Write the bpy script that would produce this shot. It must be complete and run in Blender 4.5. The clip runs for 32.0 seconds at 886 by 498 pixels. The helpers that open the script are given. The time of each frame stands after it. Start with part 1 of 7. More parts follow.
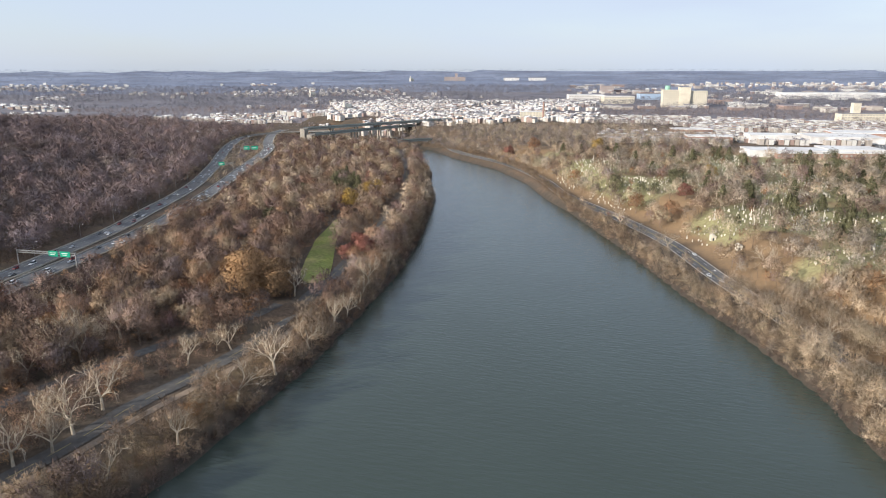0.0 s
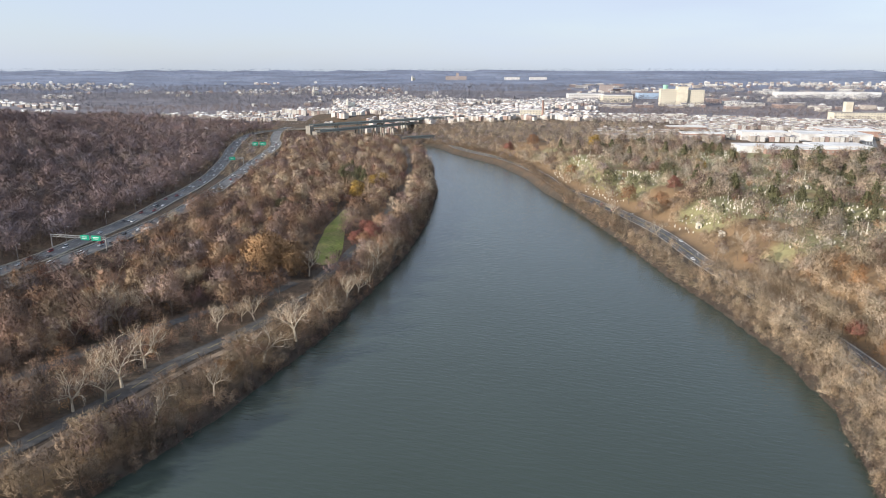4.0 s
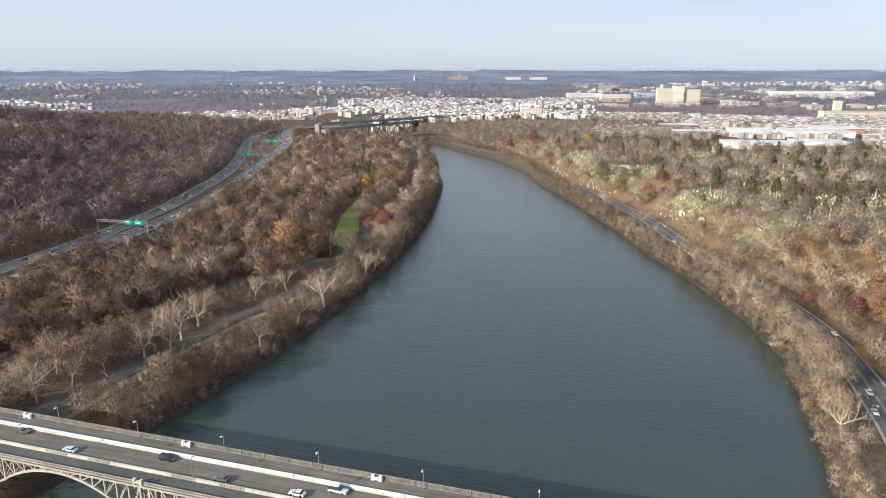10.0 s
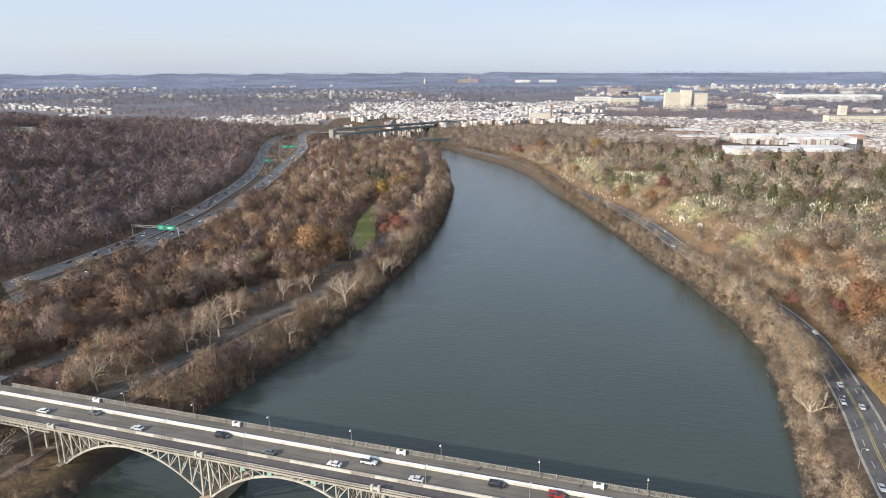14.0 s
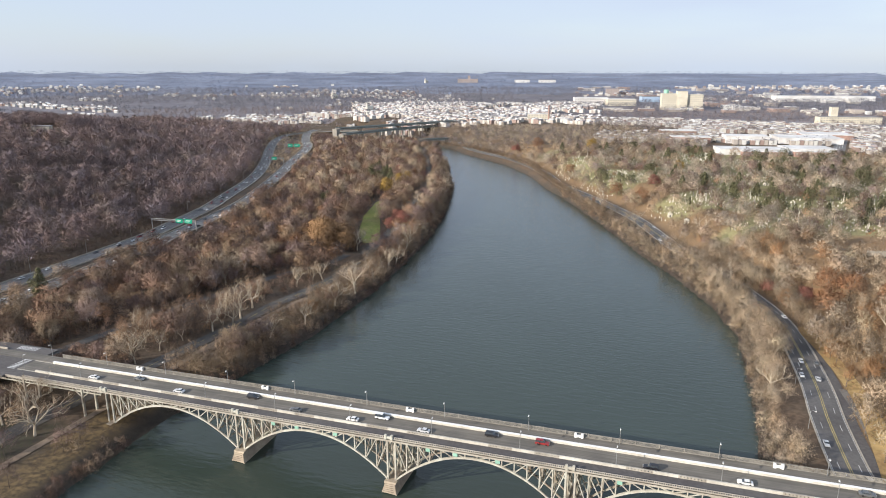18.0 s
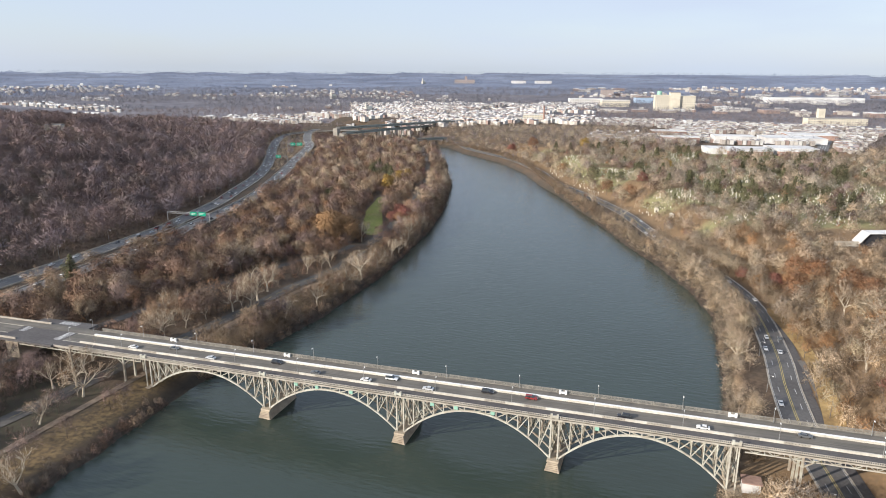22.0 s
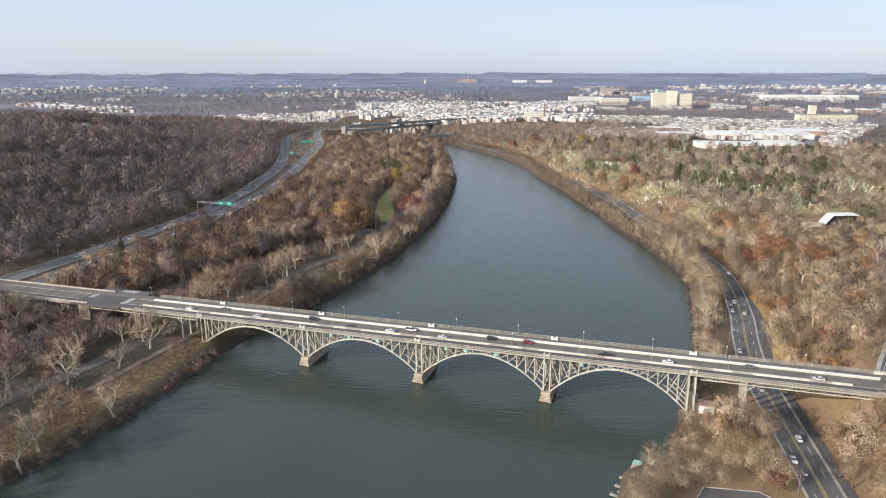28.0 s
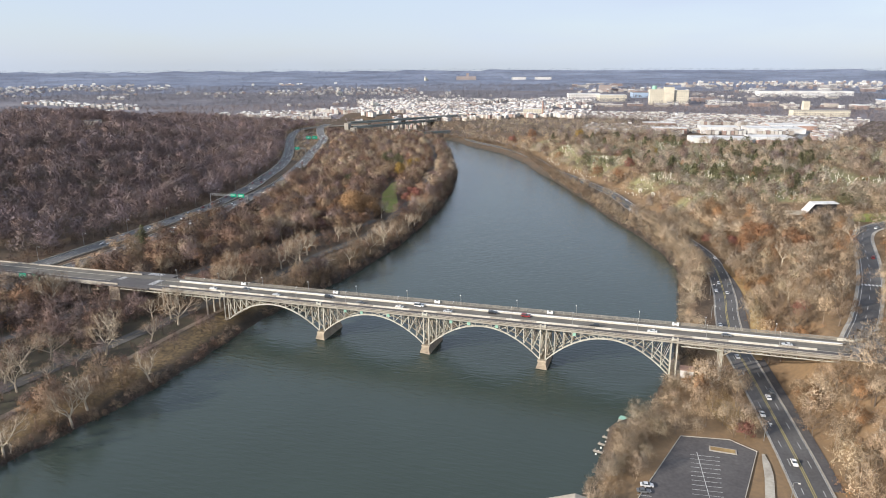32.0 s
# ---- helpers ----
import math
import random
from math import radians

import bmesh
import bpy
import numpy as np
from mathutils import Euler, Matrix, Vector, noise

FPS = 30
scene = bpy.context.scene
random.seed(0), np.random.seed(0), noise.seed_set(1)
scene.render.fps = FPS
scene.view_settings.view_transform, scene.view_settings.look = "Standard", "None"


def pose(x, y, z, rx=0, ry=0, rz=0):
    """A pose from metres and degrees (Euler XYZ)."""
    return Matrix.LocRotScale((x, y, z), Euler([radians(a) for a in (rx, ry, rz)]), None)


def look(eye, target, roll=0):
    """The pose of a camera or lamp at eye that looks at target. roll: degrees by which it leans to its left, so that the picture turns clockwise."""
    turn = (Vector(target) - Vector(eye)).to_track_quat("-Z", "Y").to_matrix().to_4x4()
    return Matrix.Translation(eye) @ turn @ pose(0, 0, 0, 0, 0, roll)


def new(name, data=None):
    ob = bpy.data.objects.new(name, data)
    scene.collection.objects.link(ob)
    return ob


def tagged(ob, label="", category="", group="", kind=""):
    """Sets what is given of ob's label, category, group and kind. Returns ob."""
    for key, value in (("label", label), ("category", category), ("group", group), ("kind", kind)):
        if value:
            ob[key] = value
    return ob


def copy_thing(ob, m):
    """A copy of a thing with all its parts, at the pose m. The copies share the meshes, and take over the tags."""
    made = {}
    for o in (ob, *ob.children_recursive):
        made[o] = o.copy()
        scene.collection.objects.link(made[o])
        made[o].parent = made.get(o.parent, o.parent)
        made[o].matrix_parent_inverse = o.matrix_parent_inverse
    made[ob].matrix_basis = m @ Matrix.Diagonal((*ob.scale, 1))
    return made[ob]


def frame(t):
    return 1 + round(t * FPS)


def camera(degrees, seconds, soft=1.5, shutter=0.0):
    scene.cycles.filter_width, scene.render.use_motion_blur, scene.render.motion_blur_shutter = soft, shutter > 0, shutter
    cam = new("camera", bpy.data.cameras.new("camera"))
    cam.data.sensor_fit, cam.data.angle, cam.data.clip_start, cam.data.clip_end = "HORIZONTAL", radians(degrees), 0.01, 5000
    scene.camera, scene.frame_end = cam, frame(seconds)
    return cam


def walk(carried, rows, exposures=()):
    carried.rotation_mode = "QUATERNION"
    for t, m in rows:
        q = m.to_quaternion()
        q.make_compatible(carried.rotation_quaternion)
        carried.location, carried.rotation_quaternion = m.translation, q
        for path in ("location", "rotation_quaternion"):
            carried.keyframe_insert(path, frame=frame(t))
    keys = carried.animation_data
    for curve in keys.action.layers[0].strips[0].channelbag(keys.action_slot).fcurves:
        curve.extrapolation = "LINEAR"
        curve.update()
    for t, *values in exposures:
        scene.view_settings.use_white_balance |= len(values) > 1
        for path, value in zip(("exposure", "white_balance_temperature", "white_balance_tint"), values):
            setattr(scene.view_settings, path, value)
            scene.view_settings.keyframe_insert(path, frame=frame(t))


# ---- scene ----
cam = camera(66.155, 32.0, soft=1.0)
PATH = [
    (0, (47.154, -58.410, 132.656), (17.750, 33.660, 106.994), -0.058),
    (1, (49.367, -66.725, 132.495), (19.912, 25.336, 106.862), -0.055),
    (2, (51.641, -75.002, 132.273), (22.153, 17.040, 106.607), -0.029),
    (3, (53.962, -83.335, 131.975), (24.477, 8.696, 106.265), -0.003),
    (3.5, (55.113, -87.565, 131.832), (25.629, 4.465, 106.116), 0.015),
    (5.5, (59.587, -104.990, 131.419), (30.022, -12.994, 105.676), 0.012),
    (6, (60.656, -109.417, 131.382), (31.104, -17.414, 105.653), -0.029),
    (7, (62.763, -118.274, 131.391), (33.161, -26.273, 105.709), -0.066),
    (8, (64.870, -126.976, 131.546), (35.238, -34.965, 105.935), -0.073),
    (9, (66.941, -135.426, 132.031), (37.277, -43.434, 106.387), -0.046),
    (10, (68.876, -143.576, 133.145), (39.188, -51.622, 107.394), -0.031),
    (11, (70.773, -151.372, 135.114), (41.127, -59.443, 109.228), -0.022),
    (12, (72.672, -158.884, 137.923), (42.789, -67.011, 112.109), -0.055),
    (12.5, (73.648, -162.597, 139.470), (43.033, -70.956, 113.689), -0.089),
    (13, (74.645, -166.303, 141.037), (43.697, -74.769, 115.276), -0.142),
    (13.5, (75.678, -170.015, 142.545), (44.690, -78.477, 116.843), -0.135),
    (14, (76.746, -173.777, 143.913), (45.714, -82.233, 118.290), -0.164),
    (14.5, (77.855, -177.621, 145.073), (46.752, -86.076, 119.537), -0.160),
    (16.5, (82.755, -194.098, 147.212), (51.631, -102.613, 121.488), -0.101),
    (17, (83.996, -198.554, 147.475), (52.928, -107.056, 121.730), -0.048),
    (17.5, (85.226, -203.105, 147.694), (54.235, -111.584, 121.936), -0.005),
    (18, (86.435, -207.701, 147.914), (55.524, -116.148, 122.173), 0.063),
    (18.5, (87.622, -212.282, 148.177), (56.886, -120.671, 122.434), 0.089),
    (19, (88.797, -216.818, 148.487), (58.156, -125.188, 122.697), 0.108),
    (19.5, (89.966, -221.293, 148.823), (59.366, -129.633, 123.089), 0.071),
    (20, (91.149, -225.734, 149.129), (60.539, -134.046, 123.510), 0.090),
    (20.5, (92.341, -230.168, 149.364), (61.778, -138.469, 123.728), 0.129),
    (21, (93.539, -234.622, 149.533), (63.027, -142.906, 123.898), 0.178),
    (21.5, (94.734, -239.102, 149.656), (64.288, -147.371, 123.995), 0.204),
    (22, (95.931, -243.621, 149.752), (65.527, -151.882, 124.072), 0.264),
    (22.5, (97.121, -248.191, 149.844), (66.772, -156.444, 124.126), 0.283),
    (23, (98.298, -252.824, 149.955), (67.954, -161.082, 124.213), 0.296),
    (23.5, (99.456, -257.516, 150.092), (69.045, -165.782, 124.400), 0.263),
    (24, (100.627, -262.267, 150.243), (70.210, -170.547, 124.509), 0.212),
    (24.5, (101.821, -267.055, 150.395), (71.406, -175.326, 124.692), 0.191),
    (25, (103.032, -271.858, 150.532), (72.543, -180.167, 124.778), 0.138),
    (25.5, (104.245, -276.639, 150.648), (73.756, -184.949, 124.894), 0.091),
    (27.5, (108.968, -295.451, 150.768), (78.307, -203.828, 124.981), 0.002),
    (28, (110.072, -299.912, 150.710), (79.339, -208.297, 124.978), -0.057),
    (28.5, (111.154, -304.273, 150.626), (80.395, -212.657, 124.926), -0.078),
    (29, (112.210, -308.524, 150.534), (81.464, -216.909, 124.817), -0.100),
    (29.5, (113.232, -312.647, 150.462), (82.463, -221.039, 124.748), -0.127),
    (30, (114.209, -316.629, 150.434), (83.432, -225.050, 124.626), -0.145),
    (30.5, (115.142, -320.476, 150.458), (84.340, -228.905, 124.652), -0.164),
    (31, (116.036, -324.216, 150.529), (85.253, -232.661, 124.640), -0.188),
    (31.5, (116.898, -327.883, 150.631), (86.133, -236.313, 124.779), -0.214),
    (32, (117.748, -331.517, 150.745), (87.076, -239.980, 124.666), -0.213),
]
walk(cam, [(t, look(eye, target, roll)) for t, eye, target, roll in PATH], exposures=((0.0, 0.55), (32.0, 0.55)))

# ---------- world, sun ----------
SUN_AZ = math.atan2(-0.72, -0.69)          # towards the sun, in the plan
SUN_EL = radians(20)
world = bpy.data.worlds.new("world")
scene.world = world
world.use_nodes = True
wn, wl = world.node_tree.nodes, world.node_tree.links
bg = wn["Background"]
sky = wn.new("ShaderNodeTexSky")
sky.sky_type = "NISHITA"
sky.sun_disc = False
sky.sun_elevation = SUN_EL
sky.sun_rotation = math.pi / 2 - SUN_AZ
sky.altitude = 100
sky.air_density, sky.dust_density, sky.ozone_density = 1.0, 1.0, 1.5
# thin high cloud over the blue
tc = wn.new("ShaderNodeTexCoord")
mp = wn.new("ShaderNodeMapping")
mp.inputs["Scale"].default_value = (1.0, 1.0, 5.0)
nz = wn.new("ShaderNodeTexNoise")
nz.inputs["Scale"].default_value = 1.6
nz.inputs["Detail"].default_value = 5
rmp = wn.new("ShaderNodeMapRange")
rmp.inputs["From Min"].default_value, rmp.inputs["From Max"].default_value = 0.35, 0.7
rmp.inputs["To Min"].default_value, rmp.inputs["To Max"].default_value = 0.62, 0.95
mix = wn.new("ShaderNodeMix")
mix.data_type = "RGBA"
mix.inputs["B"].default_value = (3.4, 3.92, 4.9, 1)
wl.new(tc.outputs["Generated"], mp.inputs["Vector"])
wl.new(mp.outputs["Vector"], nz.inputs["Vector"])
wl.new(nz.outputs["Fac"], rmp.inputs["Value"])
wl.new(rmp.outputs["Result"], mix.inputs["Factor"])
wl.new(sky.outputs["Color"], mix.inputs["A"])
wl.new(mix.outputs["Result"], bg.inputs["Color"])
bg.inputs["Strength"].default_value = 0.13

sun = new("sun", bpy.data.lights.new("sun", "SUN"))
sun.data.energy = 4.6
sun.data.angle = radians(0.6)
sun.data.color = (1.0, 0.92, 0.82)
sun.matrix_world = look((0, 0, 0), (-math.cos(SUN_AZ) * math.cos(SUN_EL), -math.sin(SUN_AZ) * math.cos(SUN_EL), -math.sin(SUN_EL)))

# ---------- materials ----------
def material(name, colour, rough=0.8, vary=0.25, scale=1.0, second=None, big=0.1, metal=0.0, bump=0.0, bump_scale=None, island=0.0, per_object=0.0, spec=0.3):
    """Principled paint with variation at two scales; second: a colour that patches blend to."""
    m = bpy.data.materials.new(name)
    m.use_nodes = True
    n, l = m.node_tree.nodes, m.node_tree.links
    p = n["Principled BSDF"]
    p.inputs["Roughness"].default_value = rough
    p.inputs["Metallic"].default_value = metal
    p.inputs["Specular IOR Level"].default_value = spec
    geo = n.new("ShaderNodeNewGeometry")
    a = n.new("ShaderNodeTexNoise")
    a.inputs["Scale"].default_value = scale
    a.inputs["Detail"].default_value = 4
    b = n.new("ShaderNodeTexNoise")
    b.inputs["Scale"].default_value = scale * big
    b.inputs["Detail"].default_value = 3
    l.new(geo.outputs["Position"], a.inputs["Vector"])
    l.new(geo.outputs["Position"], b.inputs["Vector"])
    patch = n.new("ShaderNodeMapRange")
    patch.inputs["From Min"].default_value, patch.inputs["From Max"].default_value = 0.4, 0.6
    l.new(b.outputs["Fac"], patch.inputs["Value"])
    cm = n.new("ShaderNodeMix")
    cm.data_type = "RGBA"
    c2 = second if second else tuple(c * (1 - vary) for c in colour)
    cm.inputs["A"].default_value = (*colour, 1)
    cm.inputs["B"].default_value = (*c2, 1)
    l.new(patch.outputs["Result"], cm.inputs["Factor"])
    # grain
    grain = n.new("ShaderNodeMapRange")
    grain.inputs["From Min"].default_value, grain.inputs["From Max"].default_value = 0.25, 0.75
    grain.inputs["To Min"].default_value, grain.inputs["To Max"].default_value = 1 - vary, 1 + vary
    l.new(a.outputs["Fac"], grain.inputs["Value"])
    value = grain.outputs["Result"]

    def times(socket, amount):
        r = n.new("ShaderNodeMapRange")
        r.inputs["To Min"].default_value, r.inputs["To Max"].default_value = 1 - amount, 1 + amount
        l.new(socket, r.inputs["Value"])
        k = n.new("ShaderNodeMath")
        k.operation = "MULTIPLY"
        l.new(value, k.inputs[0])
        l.new(r.outputs["Result"], k.inputs[1])
        return k.outputs["Value"]
    if island:
        value = times(geo.outputs["Random Per Island"], island)
    if per_object:
        oi = n.new("ShaderNodeObjectInfo")
        value = times(oi.outputs["Random"], per_object)
    mul = n.new("ShaderNodeVectorMath")
    mul.operation = "SCALE"
    l.new(cm.outputs["Result"], mul.inputs[0])
    l.new(value, mul.inputs["Scale"])
    l.new(mul.outputs["Vector"], p.inputs["Base Color"])
    if bump:
        bn = n.new("ShaderNodeTexNoise")
        bn.inputs["Scale"].default_value = bump_scale or scale * 2
        bn.inputs["Detail"].default_value = 3
        l.new(geo.outputs["Position"], bn.inputs["Vector"])
        bp = n.new("ShaderNodeBump")
        bp.inputs["Strength"].default_value = bump
        bp.inputs["Distance"].default_value = 0.1
        l.new(bn.outputs["Fac"], bp.inputs["Height"])
        l.new(bp.outputs["Normal"], p.inputs["Normal"])
    return m


def palette_material(name, colours, rough=0.8, vary=0.12, scale=0.4):
    """Each island of the mesh takes one of the colours."""
    m = material(name, (0.5, 0.5, 0.5), rough, vary, scale)
    n, l = m.node_tree.nodes, m.node_tree.links
    cm = [k for k in n if k.bl_idname == "ShaderNodeMix"][0]
    geo = [k for k in n if k.bl_idname == "ShaderNodeNewGeometry"][0]
    ramp = n.new("ShaderNodeValToRGB")
    ramp.color_ramp.interpolation = "CONSTANT"
    e = ramp.color_ramp.elements
    while len(e) < len(colours):
        e.new(0.5)
    for i, c in enumerate(colours):
        e[i].position = i / len(colours)
        e[i].color = (*c, 1)
    l.new(geo.outputs["Random Per Island"], ramp.inputs["Fac"])
    l.new(ramp.outputs["Color"], cm.inputs["A"])
    l.new(ramp.outputs["Color"], cm.inputs["B"])
    return m


def tree_tone(m, amount, hue=0.5, lace=0.0):
    """Every tree of a wood is a little lighter or darker, warmer or greyer than its neighbours; lace: fine gaps between the twigs of a spray, per metre."""
    n, l = m.node_tree.nodes, m.node_tree.links
    p = [k for k in n if k.bl_idname == "ShaderNodeBsdfPrincipled"][0]
    under = p.inputs["Base Color"].links[0].from_socket
    at = n.new("ShaderNodeAttribute")
    at.attribute_name = "tone"
    r = n.new("ShaderNodeMapRange")
    r.inputs["To Min"].default_value, r.inputs["To Max"].default_value = 1 - amount, 1 + amount
    l.new(at.outputs["Fac"], r.inputs["Value"])
    many = n.new("ShaderNodeMath")
    many.operation = "MULTIPLY"
    many.inputs[1].default_value = 9.7
    l.new(at.outputs["Fac"], many.inputs[0])
    part_ = n.new("ShaderNodeMath")
    part_.operation = "FRACT"
    l.new(many.outputs["Value"], part_.inputs[0])
    ramp = n.new("ShaderNodeValToRGB")
    e = ramp.color_ramp.elements
    tints = ((0.0, (1.0, 1.0, 1.0)), (0.25, (1.16, 0.98, 0.78)), (0.5, (0.92, 0.98, 1.06)), (0.75, (1.08, 0.93, 0.88)), (1.0, (1.0, 1.04, 0.9)))
    while len(e) < len(tints):
        e.new(0.5)
    for i, (at_, c) in enumerate(tints):
        e[i].position = at_
        e[i].color = (*(1 + (k - 1) * 2 * hue for k in c), 1)
    l.new(part_.outputs["Value"], ramp.inputs["Fac"])
    one, two = n.new("ShaderNodeVectorMath"), n.new("ShaderNodeVectorMath")
    one.operation, two.operation = "SCALE", "MULTIPLY"
    l.new(under, one.inputs[0])
    l.new(r.outputs["Result"], one.inputs["Scale"])
    l.new(one.outputs["Vector"], two.inputs[0])
    l.new(ramp.outputs["Color"], two.inputs[1])
    l.new(two.outputs["Vector"], p.inputs["Base Color"])
    if lace:
        geo = n.new("ShaderNodeNewGeometry")
        mp = n.new("ShaderNodeMapping")
        mp.inputs["Scale"].default_value = (1.0, 1.0, 0.5)
        nz = n.new("ShaderNodeTexNoise")
        nz.inputs["Scale"].default_value = lace
        nz.inputs["Detail"].default_value = 1
        gap = n.new("ShaderNodeMapRange")
        gap.inputs["From Min"].default_value, gap.inputs["From Max"].default_value = 0.39, 0.49
        l.new(geo.outputs["Position"], mp.inputs["Vector"])
        l.new(mp.outputs["Vector"], nz.inputs["Vector"])
        l.new(nz.outputs["Fac"], gap.inputs["Value"])
        l.new(gap.outputs["Result"], p.inputs["Alpha"])


M_GROUND = material("leaf_litter", (0.12, 0.082, 0.054), 0.95, 0.35, 0.5, (0.085, 0.066, 0.048), 0.06, bump=0.6, bump_scale=1.5)


def cover(m, key, colour, second, soft):
    """Lays another ground cover over a material where a vertex mask and a noise agree."""
    n, l = m.node_tree.nodes, m.node_tree.links
    p = [k for k in n if k.bl_idname == "ShaderNodeBsdfPrincipled"][0]
    under = p.inputs["Base Color"].links[0].from_socket
    geo = n.new("ShaderNodeNewGeometry")
    at = n.new("ShaderNodeAttribute")
    at.attribute_name = key
    big, fine = n.new("ShaderNodeTexNoise"), n.new("ShaderNodeTexNoise")
    big.inputs["Scale"].default_value, big.inputs["Detail"].default_value = 0.09, 5
    fine.inputs["Scale"].default_value, fine.inputs["Detail"].default_value = 0.5, 4
    l.new(geo.outputs["Position"], big.inputs["Vector"])
    l.new(geo.outputs["Position"], fine.inputs["Vector"])
    tint = n.new("ShaderNodeMix")
    tint.data_type = "RGBA"
    tint.inputs["A"].default_value, tint.inputs["B"].default_value = (*colour, 1), (*second, 1)
    r = n.new("ShaderNodeMapRange")
    r.inputs["From Min"].default_value, r.inputs["From Max"].default_value = 0.35, 0.65
    l.new(fine.outputs["Fac"], r.inputs["Value"])
    l.new(r.outputs["Result"], tint.inputs["Factor"])
    add = n.new("ShaderNodeMath")
    l.new(at.outputs["Fac"], add.inputs[0])
    l.new(big.outputs["Fac"], add.inputs[1])
    edge = n.new("ShaderNodeMapRange")
    edge.inputs["From Min"].default_value, edge.inputs["From Max"].default_value = 1.0 - soft, 1.0 + soft
    l.new(add.outputs["Value"], edge.inputs["Value"])
    mix = n.new("ShaderNodeMix")
    mix.data_type = "RGBA"
    l.new(edge.outputs["Result"], mix.inputs["Factor"])
    l.new(under, mix.inputs["A"])
    l.new(tint.outputs["Result"], mix.inputs["B"])
    l.new(mix.outputs["Result"], p.inputs["Base Color"])


cover(M_GROUND, "warm_litter", (0.24, 0.157, 0.086), (0.195, 0.132, 0.077), 0.4)
cover(M_GROUND, "turf", (0.29, 0.275, 0.14), (0.21, 0.185, 0.095), 0.35)
# olive park turf, its colour lowered further for the shade of the trees
cover(M_GROUND, "park_turf", (0.062, 0.058, 0.036), (0.062, 0.048, 0.036), 0.35)
cover(M_GROUND, "golden_grass", (0.22, 0.15, 0.072), (0.10, 0.07, 0.042), 0.4)
cover(M_GROUND, "wet", (0.075, 0.06, 0.045), (0.055, 0.045, 0.035), 0.3)
M_GRASS = material("grass", (0.21, 0.23, 0.06), 0.95, 0.3, 0.5, (0.25, 0.23, 0.085), 0.12, bump=0.4, bump_scale=3)
M_DRY = material("dry_grass", (0.36, 0.25, 0.11), 0.95, 0.3, 0.4, (0.26, 0.17, 0.08), 0.15, bump=0.4, bump_scale=3)
M_ASPHALT = material("asphalt", (0.20, 0.19, 0.175), 0.85, 0.18, 0.9, (0.165, 0.157, 0.145), 0.05, bump=0.2, bump_scale=6)
M_DRIVE = material("drive_asphalt", (0.125, 0.12, 0.118), 0.85, 0.2, 0.8, (0.095, 0.09, 0.088), 0.06, bump=0.2, bump_scale=6)
M_EXPRESS = material("expressway_concrete", (0.165, 0.16, 0.155), 0.85, 0.16, 0.4, (0.125, 0.122, 0.12), 0.1)
M_DARK_ASPHALT = material("dark_asphalt", (0.088, 0.081, 0.08), 0.85, 0.2, 0.7, (0.108, 0.10, 0.097), 0.08)
M_OLD_ASPHALT = material("worn_asphalt", (0.20, 0.185, 0.165), 0.85, 0.2, 0.5, (0.14, 0.13, 0.12), 0.12)
M_CONCRETE = material("concrete", (0.42, 0.385, 0.325), 0.85, 0.16, 0.8, (0.34, 0.305, 0.255), 0.2, bump=0.2, bump_scale=4)
M_PALE = material("pale_concrete", (0.60, 0.57, 0.50), 0.8, 0.14, 0.8, (0.48, 0.45, 0.385), 0.2)
M_STONE = material("pier_stone", (0.42, 0.35, 0.26), 0.9, 0.25, 0.7, (0.32, 0.26, 0.2), 0.5, bump=0.8, bump_scale=1.2)
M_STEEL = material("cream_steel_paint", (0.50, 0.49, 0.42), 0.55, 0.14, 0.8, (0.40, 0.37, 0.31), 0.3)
# the same cream paint, darkened in its colour for shade under the deck
M_STEEL_SHADED = material("shaded_steel_paint", (0.40, 0.385, 0.32), 0.6, 0.15, 0.8, (0.29, 0.24, 0.19), 0.3)
M_WHITE = material("white_paint", (0.8, 0.79, 0.76), 0.6, 0.06, 1.0)
M_YELLOW = material("road_yellow", (0.47, 0.38, 0.15), 0.7, 0.15, 1.0)
M_LINE = material("road_white", (0.54, 0.54, 0.52), 0.7, 0.2, 1.0)
M_WORN_LINE = material("worn_road_white", (0.55, 0.55, 0.54), 0.8, 0.3, 0.8)
M_METAL = material("galvanised_metal", (0.38, 0.38, 0.37), 0.5, 0.1, 2.0, metal=0.6)
M_GREEN_SIGN = material("sign_green", (0.0, 0.30, 0.18), 0.5, 0.05, 1.0)
M_TEAL = material("verdigris_panel", (0.28, 0.50, 0.40), 0.7, 0.15, 1.0)
M_DECK = material("bridge_roadway", (0.16, 0.146, 0.125), 0.88, 0.32, 1.0, (0.13, 0.12, 0.105), 0.1)
streak = M_DECK.node_tree.nodes.new("ShaderNodeMapping")
streak.inputs["Scale"].default_value = (0.03, 1.3, 1.0)
for k in [k for k in M_DECK.node_tree.nodes if k.bl_idname == "ShaderNodeTexNoise"][:1]:
    M_DECK.node_tree.links.new([q for q in M_DECK.node_tree.nodes if q.bl_idname == "ShaderNodeNewGeometry"][0].outputs["Position"], streak.inputs["Vector"])
    M_DECK.node_tree.links.new(streak.outputs["Vector"], k.inputs["Vector"])
M_FENCE = material("weathered_fence", (0.27, 0.25, 0.215), 0.8, 0.2, 1.0, (0.21, 0.195, 0.17), 0.3)
M_BARK = material("grey_bark", (0.17, 0.13, 0.10), 0.95, 0.3, 1.5, per_object=0.2)
M_PALE_BARK = material("pale_sycamore_bark", (0.55, 0.48, 0.375), 0.85, 0.22, 1.0, (0.40, 0.335, 0.25), 0.5, per_object=0.15)
